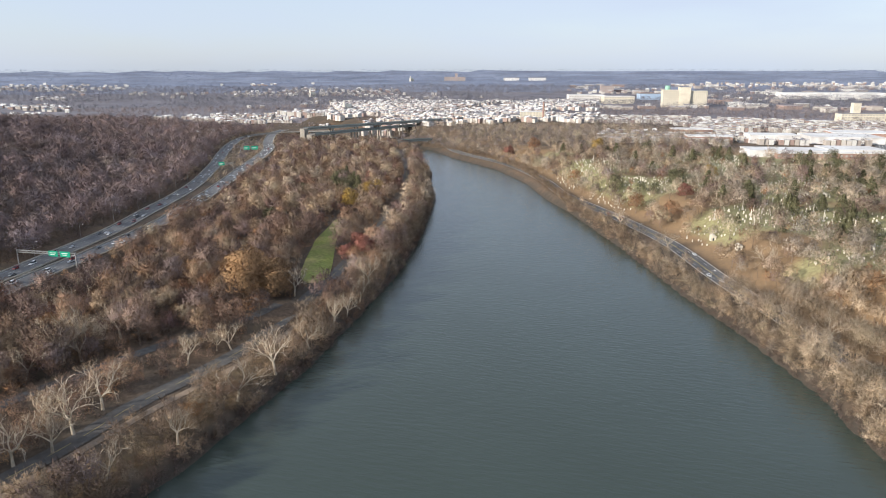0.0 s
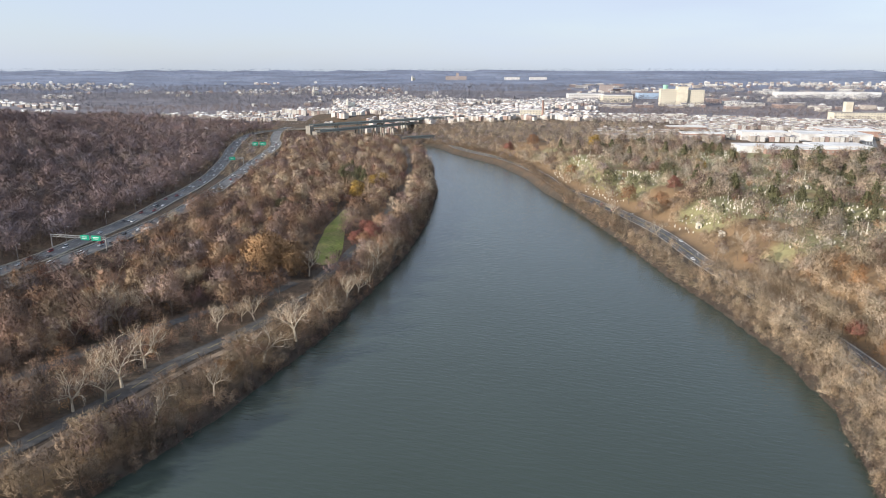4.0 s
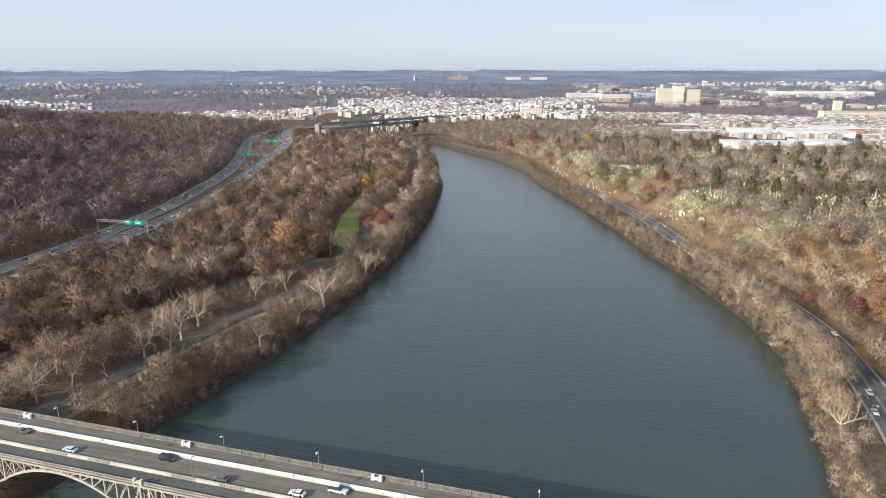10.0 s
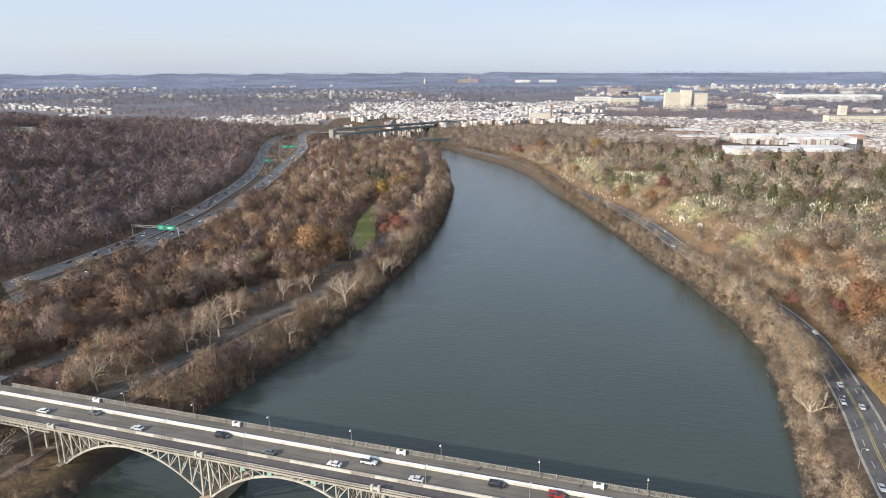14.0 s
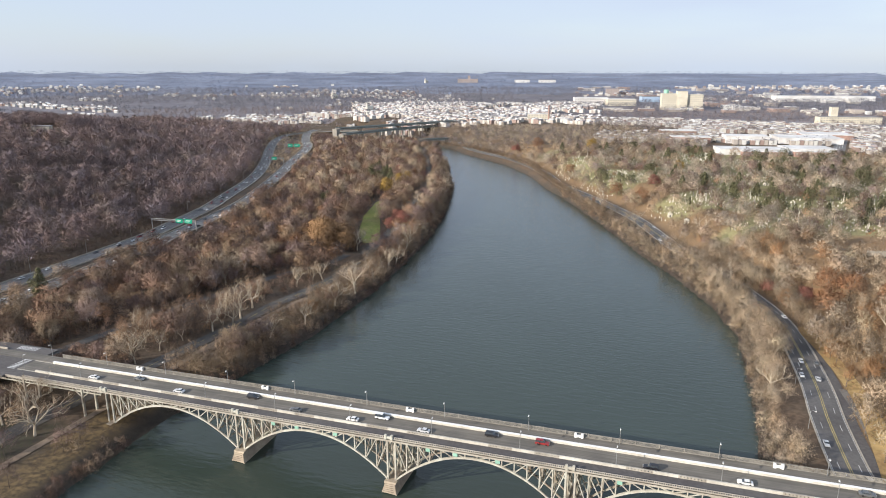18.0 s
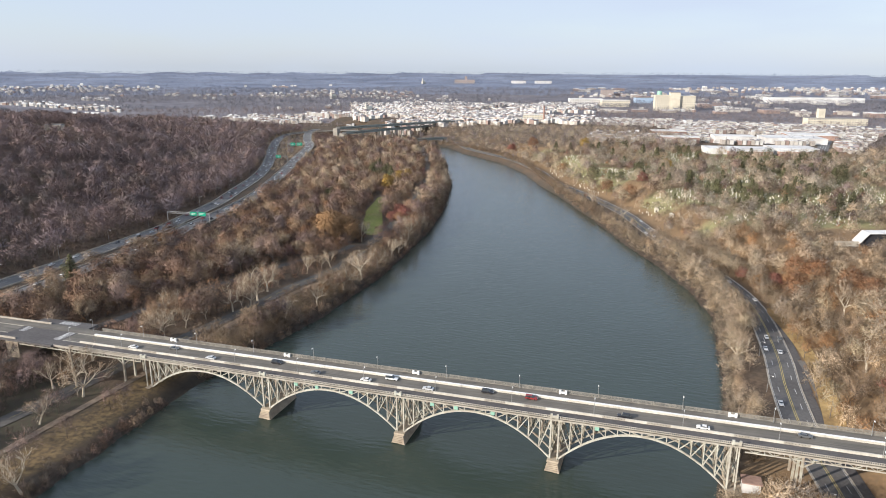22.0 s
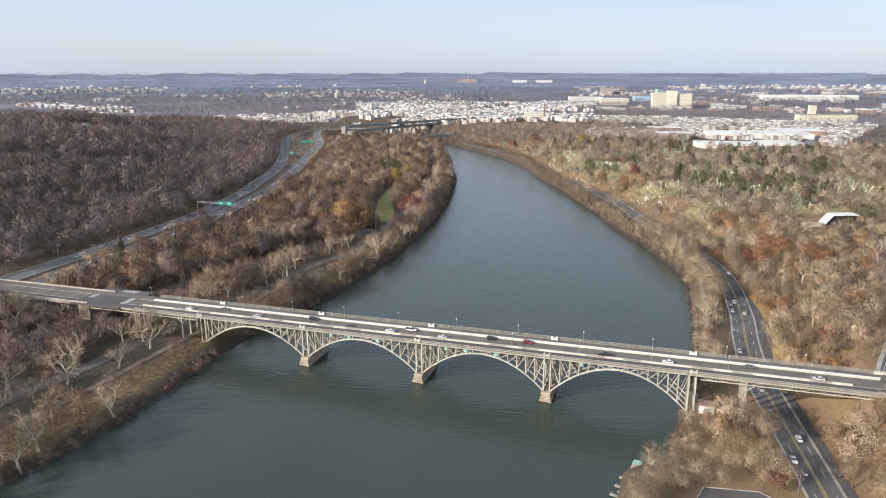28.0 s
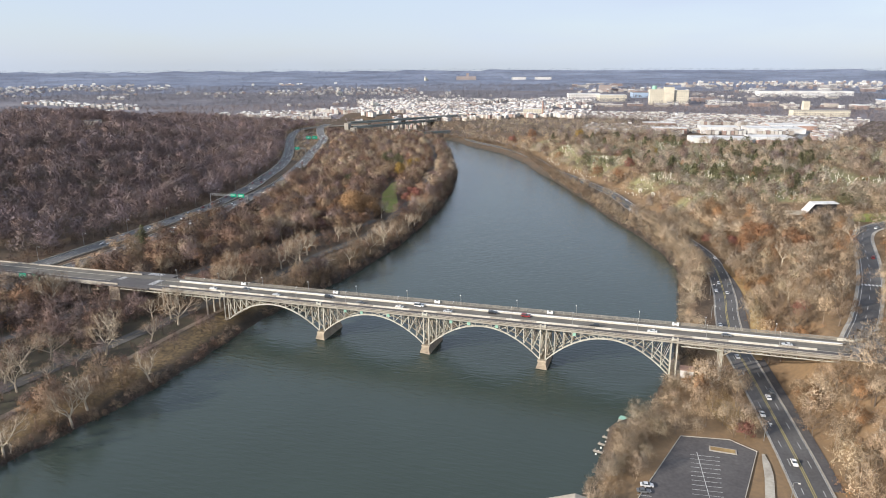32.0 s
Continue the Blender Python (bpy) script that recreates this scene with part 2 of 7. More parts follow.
M_TWIG = material("brown_twigs", (0.31, 0.21, 0.15), 0.95, 0.3, 0.11, (0.21, 0.145, 0.112), 0.3, island=0.05, per_object=0.25, spec=0.1)
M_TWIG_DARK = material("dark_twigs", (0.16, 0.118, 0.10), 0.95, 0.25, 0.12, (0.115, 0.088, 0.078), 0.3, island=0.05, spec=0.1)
# far ground and hills carry distance haze as a blue-grey tint
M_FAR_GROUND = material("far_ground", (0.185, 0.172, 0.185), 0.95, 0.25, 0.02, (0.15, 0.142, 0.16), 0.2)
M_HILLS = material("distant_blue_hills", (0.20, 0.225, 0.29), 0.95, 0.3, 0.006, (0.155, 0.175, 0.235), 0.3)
M_TWIG_TAN = material("tan_twigs", (0.36, 0.275, 0.195), 0.95, 0.25, 0.12, (0.27, 0.205, 0.15), 0.3, island=0.05, per_object=0.2, spec=0.1)
M_TWIG_MAUVE = material("mauve_twigs", (0.27, 0.20, 0.178), 0.95, 0.3, 0.11, (0.20, 0.15, 0.138), 0.3, island=0.05, spec=0.1)
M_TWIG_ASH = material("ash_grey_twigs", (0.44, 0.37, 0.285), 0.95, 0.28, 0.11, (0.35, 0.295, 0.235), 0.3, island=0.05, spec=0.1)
# brown twigs of the hill, with haze put in as a purple-grey tint
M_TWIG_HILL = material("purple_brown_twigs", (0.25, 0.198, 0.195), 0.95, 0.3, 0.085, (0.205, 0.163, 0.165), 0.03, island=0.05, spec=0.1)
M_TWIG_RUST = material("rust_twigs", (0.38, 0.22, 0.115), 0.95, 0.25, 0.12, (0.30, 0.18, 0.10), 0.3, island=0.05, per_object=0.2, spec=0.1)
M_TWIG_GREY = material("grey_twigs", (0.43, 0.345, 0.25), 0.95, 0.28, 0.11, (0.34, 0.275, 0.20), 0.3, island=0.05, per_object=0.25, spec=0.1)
M_ORANGE = material("orange_leaves", (0.32, 0.21, 0.12), 0.9, 0.3, 0.2, (0.26, 0.165, 0.095), 0.4, island=0.2, spec=0.1)
M_PLUM = material("plum_twigs", (0.215, 0.125, 0.11), 0.95, 0.25, 0.12, (0.17, 0.105, 0.095), 0.3, island=0.1, spec=0.1)
M_RED = material("red_leaves", (0.28, 0.115, 0.09), 0.9, 0.25, 0.3, (0.21, 0.10, 0.08), 0.4, island=0.2, spec=0.1)
M_GOLD = material("golden_leaves", (0.40, 0.26, 0.07), 0.9, 0.25, 0.3, (0.32, 0.21, 0.07), 0.4, island=0.2, spec=0.1)
M_RUSSET = material("russet_leaves", (0.29, 0.155, 0.09), 0.9, 0.3, 0.3, (0.23, 0.135, 0.085), 0.4, island=0.2, spec=0.1)
M_NEEDLE = material("evergreen_needles", (0.14, 0.145, 0.085), 0.9, 0.3, 0.4, (0.10, 0.105, 0.065), 0.3, island=0.2, spec=0.1)
for m_, amount_, hue_, lace_ in ((M_TWIG, 0.36, 0.4, 2.8), (M_TWIG_DARK, 0.25, 0.3, 2.8), (M_TWIG_TAN, 0.25, 0.3, 3.2), (M_TWIG_MAUVE, 0.36, 0.4, 2.8), (M_TWIG_ASH, 0.32, 0.35, 2.4), (M_TWIG_HILL, 0.3, 0.35, 1.9), (M_TWIG_RUST, 0.25, 0.3, 2.8),
                                 (M_TWIG_GREY, 0.3, 0.3, 2.8), (M_PLUM, 0.25, 0.3, 2.8), (M_RUSSET, 0.25, 0.4, 2.4), (M_ORANGE, 0.25, 0.4, 0), (M_NEEDLE, 0.25, 0.4, 2.0)):
    tree_tone(m_, amount_, hue_, lace_)
M_BRICK = material("red_brick", (0.36, 0.235, 0.19), 0.9, 0.2, 0.6, (0.30, 0.20, 0.165), 0.2)
M_CREAM = material("cream_brick", (0.62, 0.57, 0.46), 0.85, 0.1, 0.3, (0.54, 0.49, 0.39), 0.2)
M_ROOF_WHITE = material("white_roof", (0.68, 0.67, 0.65), 0.7, 0.14, 0.15, (0.56, 0.54, 0.52), 0.2)
M_ROOF_GREY = material("grey_roof", (0.26, 0.25, 0.25), 0.85, 0.2, 0.3)
M_GLASS_DARK = material("dark_window_glass", (0.05, 0.06, 0.07), 0.15, 0.1, 0.5, spec=0.6)
M_RUBBER = material("black_rubber", (0.03, 0.03, 0.03), 0.8, 0.1, 2.0)
M_PARK_ROAD = material("park_road_asphalt", (0.115, 0.107, 0.098), 0.9, 0.25, 0.4, (0.09, 0.082, 0.074), 0.08)
M_DIRT = material("trodden_dirt", (0.24, 0.182, 0.13), 0.95, 0.2, 0.6, (0.18, 0.135, 0.10), 0.2)
M_MARBLE = material("weathered_marble", (0.66, 0.62, 0.53), 0.8, 0.2, 0.8, (0.5, 0.46, 0.38), 0.3)
M_WALLS = palette_material("house_walls", [(0.50, 0.47, 0.43), (0.31, 0.23, 0.20), (0.57, 0.56, 0.53), (0.40, 0.36, 0.32), (0.34, 0.30, 0.27), (0.52, 0.49, 0.44)])
M_ROOFS = palette_material("house_roofs", [(0.68, 0.67, 0.66), (0.27, 0.26, 0.27), (0.48, 0.46, 0.45), (0.62, 0.60, 0.58), (0.22, 0.21, 0.22), (0.70, 0.69, 0.67), (0.34, 0.29, 0.28)])
M_WOOD_GREY = material("weathered_boards", (0.42, 0.37, 0.3), 0.9, 0.2, 1.0)

M_WATER = bpy.data.materials.new("river_water")
M_WATER.use_nodes = True
n, l = M_WATER.node_tree.nodes, M_WATER.node_tree.links
p = n["Principled BSDF"]
p.inputs["Roughness"].default_value = 0.12
p.inputs["IOR"].default_value = 1.38
geo = n.new("ShaderNodeNewGeometry")
big = n.new("ShaderNodeTexNoise")
big.inputs["Scale"].default_value = 0.012
big.inputs["Detail"].default_value = 3
wm = n.new("ShaderNodeMix")
wm.data_type = "RGBA"
wm.inputs["A"].default_value = (0.030, 0.041, 0.031, 1)
wm.inputs["B"].default_value = (0.045, 0.062, 0.052, 1)
l.new(geo.outputs["Position"], big.inputs["Vector"])
l.new(big.outputs["Fac"], wm.inputs["Factor"])
l.new(wm.outputs["Result"], p.inputs["Base Color"])
wmap = n.new("ShaderNodeMapping")
wmap.inputs["Rotation"].default_value = (0, 0, radians(18))
wmap.inputs["Scale"].default_value = (0.16, 0.55, 1)
l.new(geo.outputs["Position"], wmap.inputs["Vector"])
wave = n.new("ShaderNodeTexNoise")
wave.inputs["Scale"].default_value = 0.9
wave.inputs["Detail"].default_value = 4
l.new(wmap.outputs["Vector"], wave.inputs["Vector"])
wb = n.new("ShaderNodeBump")
wb.inputs["Strength"].default_value = 0.55
wb.inputs["Distance"].default_value = 0.42
l.new(wave.outputs["Fac"], wb.inputs["Height"])
l.new(wb.outputs["Normal"], p.inputs["Normal"])

# ---------- mesh helpers ----------
class Build:
    """Collects boxes, beams and extrusions into one mesh."""

    def __init__(self):
        self.v, self.f, self.m = [], [], []

    def add(self, verts, faces, slot=0):
        k = len(self.v)
        self.v += [tuple(c) for c in verts]
        self.f += [tuple(i + k for i in f) for f in faces]
        self.m += [slot] * len(faces)
        return self

    def box(self, x0, x1, y0, y1, z0, z1, slot=0, turn=0.0, slope=0.0):
        c, s = math.cos(turn), math.sin(turn)
        cx, cy = (x0 + x1) / 2, (y0 + y1) / 2
        vs = []
        for z in (z0, z1):
            for x, y in ((x0, y0), (x1, y0), (x1, y1), (x0, y1)):
                dx, dy = x - cx, y - cy
                vs.append((cx + c * dx - s * dy, cy + s * dx + c * dy, z + slope * x))
        return self.add(vs, [(3, 2, 1, 0), (4, 5, 6, 7), (0, 1, 5, 4), (1, 2, 6, 5), (2, 3, 7, 6), (3, 0, 4, 7)], slot)

    def beam(self, a, b, w, h=None, slot=0):
        a, b = Vector(a), Vector(b)
        d = (b - a).normalized()
        side = d.cross(Vector((0, 0, 1)))
        side = side.normalized() if side.length > 1e-4 else Vector((0, 1, 0))
        up = side.cross(d)
        h = h or w
        o = [side * (w / 2 * i) + up * (h / 2 * j) for i, j in ((-1, -1), (1, -1), (1, 1), (-1, 1))]
        return self.add([a + q for q in o] + [b + q for q in o], [(3, 2, 1, 0), (4, 5, 6, 7), (0, 1, 5, 4), (1, 2, 6, 5), (2, 3, 7, 6), (3, 0, 4, 7)], slot)

    def cone(self, a, b, ra, rb, n=6, slot=0):
        a, b = Vector(a), Vector(b)
        d = (b - a).normalized()
        side = d.orthogonal().normalized()
        up = d.cross(side)
        vs = []
        for c, r in ((a, ra), (b, rb)):
            for i in range(n):
                t = 2 * math.pi * i / n
                vs.append(c + side * (r * math.cos(t)) + up * (r * math.sin(t)))
        return self.add(vs, [(i, (i + 1) % n, n + (i + 1) % n, n + i) for i in range(n)] + [tuple(range(n - 1, -1, -1)), tuple(range(n, 2 * n))], slot)

    def prism(self, outline, y0, y1, slot=0):
        """An outline in x, z drawn out along y."""
        n = len(outline)
        vs = [(x, y0, z) for x, z in outline] + [(x, y1, z) for x, z in outline]
        return self.add(vs, [(i, (i + 1) % n, n + (i + 1) % n, n + i) for i in range(n)] + [tuple(range(n - 1, -1, -1)), tuple(range(n, 2 * n))], slot)

    def mesh(self, name, mats):
        me = bpy.data.meshes.new(name)
        me.from_pydata(self.v, [], self.f)
        for m in mats if isinstance(mats, (list, tuple)) else [mats]:
            me.materials.append(m)
        if any(self.m):
            me.polygons.foreach_set("material_index", self.m)
        bm = bmesh.new()
        bm.from_mesh(me)
        bmesh.ops.recalc_face_normals(bm, faces=bm.faces)
        bm.to_mesh(me)
        bm.free()
        return me


def part(name, b, mats, parent=None, label=""):
    me = b.mesh(name, mats) if isinstance(b, Build) else b
    ob = new(name, me)
    if parent:
        ob.parent = parent
    if label:
        ob["label"] = label
    return ob


def thing(name, x, y, z, label, category, group="", turn=0.0, scale=1.0):
    e = new(name)
    e.matrix_basis = pose(x, y, z, 0, 0, turn)
    e.scale = (scale, scale, scale)
    return tagged(e, label, category, group)


def soup(name, tris, mats, slots=None, tone=None):
    """A mesh of loose triangles from an array of shape n, 4, 3: three corners and the way in which the foliage there faces."""
    tris = np.asarray(tris, dtype=np.float32)
    face = tris[:, 3]
    face = face / np.maximum(np.linalg.norm(face, axis=1)[:, None], 1e-6)
    co = tris[:, :3].copy()
    turned = (np.cross(co[:, 1] - co[:, 0], co[:, 2] - co[:, 0]) * face).sum(1) < 0
    co[turned] = co[turned][:, [1, 0, 2]]
    k = len(co)
    me = bpy.data.meshes.new(name)
    me.vertices.add(3 * k)
    me.vertices.foreach_set("co", np.ascontiguousarray(co).ravel())
    me.loops.add(3 * k)
    me.loops.foreach_set("vertex_index", np.arange(3 * k, dtype=np.int32))
    me.polygons.add(k)
    me.polygons.foreach_set("loop_start", np.arange(0, 3 * k, 3, dtype=np.int32))
    for m in mats if isinstance(mats, (list, tuple)) else [mats]:
        me.materials.append(m)
    if slots is not None:
        me.polygons.foreach_set("material_index", np.asarray(slots, dtype=np.int32))
    me.update(calc_edges=True)
    me.attributes.new("custom_normal", "FLOAT_VECTOR", "POINT").data.foreach_set("vector", np.repeat(face, 3, 0).ravel())
    me.attributes.new("tone", "FLOAT", "FACE").data.foreach_set("value", np.full(k, 0.5, np.float32) if tone is None else np.asarray(tone, np.float32))
    return me


def smooth01(t):
    t = np.clip(t, 0, 1)
    return t * t * (3 - 2 * t)

# ---------- the plan: river, roads, ground ----------
LEFT_BANK = [(-190, -700), (-150, -400), (-132, -230), (-121, -164), (-117, -142), (-113, -118), (-110, -94), (-111.5, -48), (-114, 0), (-107, 55), (-101, 103), (-99.5, 200),
             (-106, 270), (-114, 345), (-134, 450), (-176, 610), (-212, 700), (-234, 770), (-322, 965), (-370, 1010), (-470, 1050), (-700, 1100), (-1000, 1130)]
RIGHT_BANK = [(60, -700), (80, -400), (92, -200), (98.5, -104), (103, -88), (107.5, -70), (111, -53), (117, -40), (122, -18), (128, 20), (131, 90), (130, 190), (117, 242), (98, 291), (70, 350),
              (24, 460), (-38, 599), (-75, 686), (-112, 780), (-199, 922), (-287, 1006), (-350, 1060), (-470, 1135), (-700, 1190), (-1000, 1230)]
EXPRESSWAY = [(-345, -700), (-325, -300), (-311, -120), (-304, 0), (-305, 60), (-310, 150), (-317, 226), (-323, 254), (-330, 284), (-345, 345), (-369, 410), (-399, 492), (-436, 573), (-499, 688), (-556, 785), (-606, 880), (-630, 940), (-640, 985), (-630, 1030), (-600, 1065), (-540, 1100)]
EAST_LANES = [(-318, -700), (-298, -300), (-285, -120), (-278, 0), (-279, 60), (-285, 150), (-292, 205), (-299, 234), (-306, 278), (-315, 322), (-329, 381), (-360, 467), (-400, 567), (-447, 677), (-486, 776), (-518, 846), (-556, 905), (-600, 985), (-625, 1040), (-640, 1100)]
RIVER_PATH = [(-152, -260), (-147, -160), (-144, -115), (-140, -88), (-139, -50), (-138, -10), (-137, 30), (-138, 70), (-135, 105), (-132, 135), (-126, 168), (-122, 205), (-128, 260), (-137, 330)]
KELLY = [(215, -700), (195, -300), (182, -180), (174.2, -92), (170, -54), (162.5, 4), (158, 38), (157, 83), (158, 127), (154.5, 194), (143, 245), (117, 310), (88.5, 379), (60, 460), (24, 530), (-6, 580), (-46, 646), (-85, 740), (-150, 850), (-250, 960), (-330, 1085), (-480, 1180)]
DRIVE = [(-190, -700), (-185, -300), (-176, -180), (-166, -100), (-158, -40), (-152, 20), (-146, 70), (-142, 105), (-141, 135), (-135, 170), (-132, 208), (-140, 276), (-150, 345), (-170, 450), (-208, 610), (-245, 710), (-280, 800), (-350, 950)]
SIDE_ROAD = [(-240, -300), (-225, -150), (-215, -60), (-208, 0), (-200, 50), (-190, 100), (-178, 150), (-165, 190), (-150, 225), (-146, 250)]
HILL_ROAD = [(204, 2), (212, 26), (219, 47), (233, 100), (243, 151), (253, 214), (268, 246), (300, 276), (360, 300)]
AVENUE = [(262, 690), (284, 779), (310, 900), (338, 1030), (365, 1150)]
SLOPE = 0.0155


def deck_z(x):
    return 21.7 + SLOPE * x


def along(line, step=6.0):
    """Points at even steps on a smooth curve through the line."""
    p = np.array(line, float)
    ext = np.vstack([2 * p[0] - p[1], p, 2 * p[-1] - p[-2]])
    out = []
    for i in range(1, len(ext) - 2):
        a, b, c, d = ext[i - 1:i + 3]
        k = max(2, int(np.linalg.norm(c - b) / step))
        for j in range(k):
            t = j / k
            out.append(0.5 * (2 * b + (c - a) * t + (2 * a - 5 * b + 4 * c - d) * t * t + (3 * b - a - 3 * c + d) * t ** 3))
    out.append(p[-1])
    return np.array(out)


def near_line(x, y, line):
    """Distance to a line of points and the signed side (positive to the right of its way)."""
    x, y = np.asarray(x, float), np.asarray(y, float)
    best = np.full(x.shape, 1e9)
    side = np.zeros(x.shape)
    p = np.asarray(line, float)
    for (ax, ay), (bx, by) in zip(p[:-1], p[1:]):
        dx, dy = bx - ax, by - ay
        t = np.clip(((x - ax) * dx + (y - ay) * dy) / (dx * dx + dy * dy), 0, 1)
        ex, ey = x - ax - t * dx, y - ay - t * dy
        d = np.hypot(ex, ey)
        s = np.sign(ex * dy - ey * dx)
        near = d < best
        best = np.where(near, d, best)
        side = np.where(near, s, side)
    return best, side


def wobble(x, y, scale, seed=0):
    """A cheap smooth field between -1 and 1."""
    r = np.random.RandomState(seed)
    v = 0
    for k in range(4):
        a, b, c, d = r.uniform(-1, 1, 4)
        v = v + np.sin((x * a + y * b) / scale * 1.7 + 6 * c) * np.cos((x * b - y * a) / scale * 1.3 + 6 * d) / 2
    return v / 1.5


def height(x, y, roads=True):
    x, y = np.asarray(x, float), np.asarray(y, float)
    dl, sl = near_line(x, y, LEFT_BANK)
    dr, sr = near_line(x, y, RIGHT_BANK)
    dl, dr = dl * -sl, dr * sr                 # positive inland
    dl = dl + 1.3 * wobble(x, y, 9, 21) + 0.9 * wobble(x, y, 22, 22)
    dr = dr + 1.3 * wobble(x, y, 9, 23) + 0.9 * wobble(x, y, 22, 24)
    de, se = near_line(x, y, EXPRESSWAY)
    west = de * -se
    dk, sk = near_line(x, y, KELLY)
    east = dk * sk
    # flood plain, then up to the expressway, then the wooded hill
    share = dl / np.maximum(dl + np.maximum(-west, 0.01), 1)
    hl = 4.3 * smooth01(dl / 9) + 1.6 * smooth01((dl - 9) / 40) + 9.0 * smooth01((share - 0.74) / 0.24)
    hill = (50 + 5 * wobble(x, y, 110, 41) + 3 * wobble(x, y, 50, 42)) * smooth01((west - 12) / 310) * (1 - 0.78 * smooth01((y - 500) / 420)) * (1 - 0.35 * smooth01((-150 - y) / 300))
    hl = hl + np.where(west > 0, hill, 0)
    # right bank, drive, cemetery slope
    ramp = np.where(y > 300, 42, np.where(y < 60, 30, np.where(y < 110, 40, 52)))
    hr = 4.6 * smooth01(dr / 7) + 1.4 * smooth01((dr - 7) / 16) + 19.0 * smooth01((east - 13) / ramp) + 5 * smooth01((east - 70) / 120)
    hr = np.where(y < -30, hr - (1 - smooth01((y + 90) / 60)) * 3 * smooth01((east - 13) / 60), hr)
    h = np.where(dl > 0, hl, hr)
    h = np.where((dl <= 0) & (dr <= 0), -2.5 * smooth01(np.minimum(-dl, -dr) / 12) - 0.2, h)
    # the far country climbs slowly to the skyline
    r = np.hypot(x, y)
    far = 27 + 9.6e-6 * np.maximum(r - 1500, 0) ** 2 + 4 * wobble(x, y, 500, 3) * smooth01((r - 1300) / 800) + 3 * wobble(x, y, 1500, 8) * smooth01((r - 2300) / 1500)
    k = smooth01((r - 1050) / 450) * smooth01((np.minimum(np.where(dl > 0, dl, 1e3), np.where(dr > 0, dr, 1e3)) - 40) / 120)
    k = np.where((dl <= 0) & (dr <= 0), 0, k)
    k = np.where(west > 100, smooth01((r - 1300) / 500), k)
    h = h * (1 - k) + far * k
    h = h + 0.5 * wobble(x, y, 35, 5) * smooth01((np.minimum(abs(dl), abs(dr)) - 14) / 20)
    lot_ = smooth01((x - 100) / 8) * smooth01((164 - x) / 6) * smooth01((-52 - y) / 8) * smooth01((y + 158) / 8)
    h = h * (1 - lot_) + 5.55 * lot_
    if roads:
        for line, z, half in ROADS:
            d, _ = near_line(x, y, line)
            near = 1 - smooth01((d - half - 1.5) / 9)
            if near.max() > 0:
                zz = z(x, y) if callable(z) else z
                h = h * (1 - near) + (zz - 0.25) * near
    return h


def hill_z(x, y):
    return 24.6 + 7.0 * smooth01((np.asarray(y, float) - 10) / 260)


def express_z(x, y):
    return 14.0 + 6.0 * smooth01((np.asarray(y, float) - 650) / 500)


ROADS = [(EXPRESSWAY, express_z, 8), (EAST_LANES, express_z, 8), (RIVER_PATH, 5.5, 2), (KELLY, 6.0, 9), (DRIVE, 5.7, 5.5), (SIDE_ROAD, 8.0, 5), (HILL_ROAD, hill_z, 8), (AVENUE, 30.5, 10)]


def axis(a, b, lo, hi, step, grow):
    mid = list(np.arange(a, b + step, step))
    out, s, v = [], step, mid[-1]
    while v < hi:
        s *= grow
        v += s
        out.append(v)
    low, s, v = [], step, a
    while v > lo:
        s *= grow
        v -= s
        low.append(v)
    return np.array(low[::-1] + mid + out)


gx, gy = axis(-440, 330, -4900, 4900, 4.5, 1.07), axis(-240, 720, -4900, 4700, 5.0, 1.05)
XX, YY = np.meshgrid(gx, gy)
ZZ = height(XX, YY)
rr = np.hypot(XX, YY)
nx, ny = len(gx), len(gy)
gv = np.stack([XX, YY, ZZ], -1).reshape(-1, 3)
idx = np.arange(nx * ny).reshape(ny, nx)
quads = np.stack([idx[:-1, :-1], idx[:-1, 1:], idx[1:, 1:], idx[1:, :-1]], -1).reshape(-1, 4)
rf = rr.reshape(-1)
quads = quads[(rf[quads] < 4650).all(1)]
me = bpy.data.meshes.new("ground")
me.from_pydata(gv.tolist(), [], quads.tolist())
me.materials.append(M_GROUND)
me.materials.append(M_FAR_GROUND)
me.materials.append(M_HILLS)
kv, sv = near_line(gv[:, 0], gv[:, 1], KELLY)
lb_, ls_ = near_line(gv[:, 0], gv[:, 1], LEFT_BANK)
east_ = kv * sv
lawn_ = smooth01((east_ - 20) / 12) * smooth01((gv[:, 1] - 345) / 30) * smooth01((870 - gv[:, 1]) / 40) * smooth01((440 - gv[:, 0]) / 40) * smooth01((0.6 - wobble(gv[:, 0], gv[:, 1], 40, 31)) / 0.5)
park_ = smooth01((-lb_ * ls_ - 24) / 10) * smooth01((-14 - gv[:, 1]) / 10) * smooth01((gv[:, 0] + 260) / 30) * 0.8
warm_ = smooth01((east_ - 6) / 8) * smooth01((gv[:, 1] + 120) / 60) * smooth01((950 - gv[:, 1]) / 60) * smooth01((420 - gv[:, 0]) / 60)
rb_, rs_ = near_line(gv[:, 0], gv[:, 1], RIGHT_BANK)
warm_ = np.maximum(warm_, smooth01((rb_ * rs_ - 3) / 5) * smooth01((60 - gv[:, 1]) / 40) * smooth01((gv[:, 1] + 260) / 60) * (gv[:, 0] > 60))
gold_ = (gv[:, 0] < 0) * smooth01((-lb_ * ls_ - 5) / 4) * smooth01((30 + lb_ * ls_) / 12) * smooth01((240 - gv[:, 1]) / 40) * np.where(gv[:, 1] < 20, 0.95, 0.6)
wet_ = smooth01((3.1 - gv[:, 2]) / 0.9)
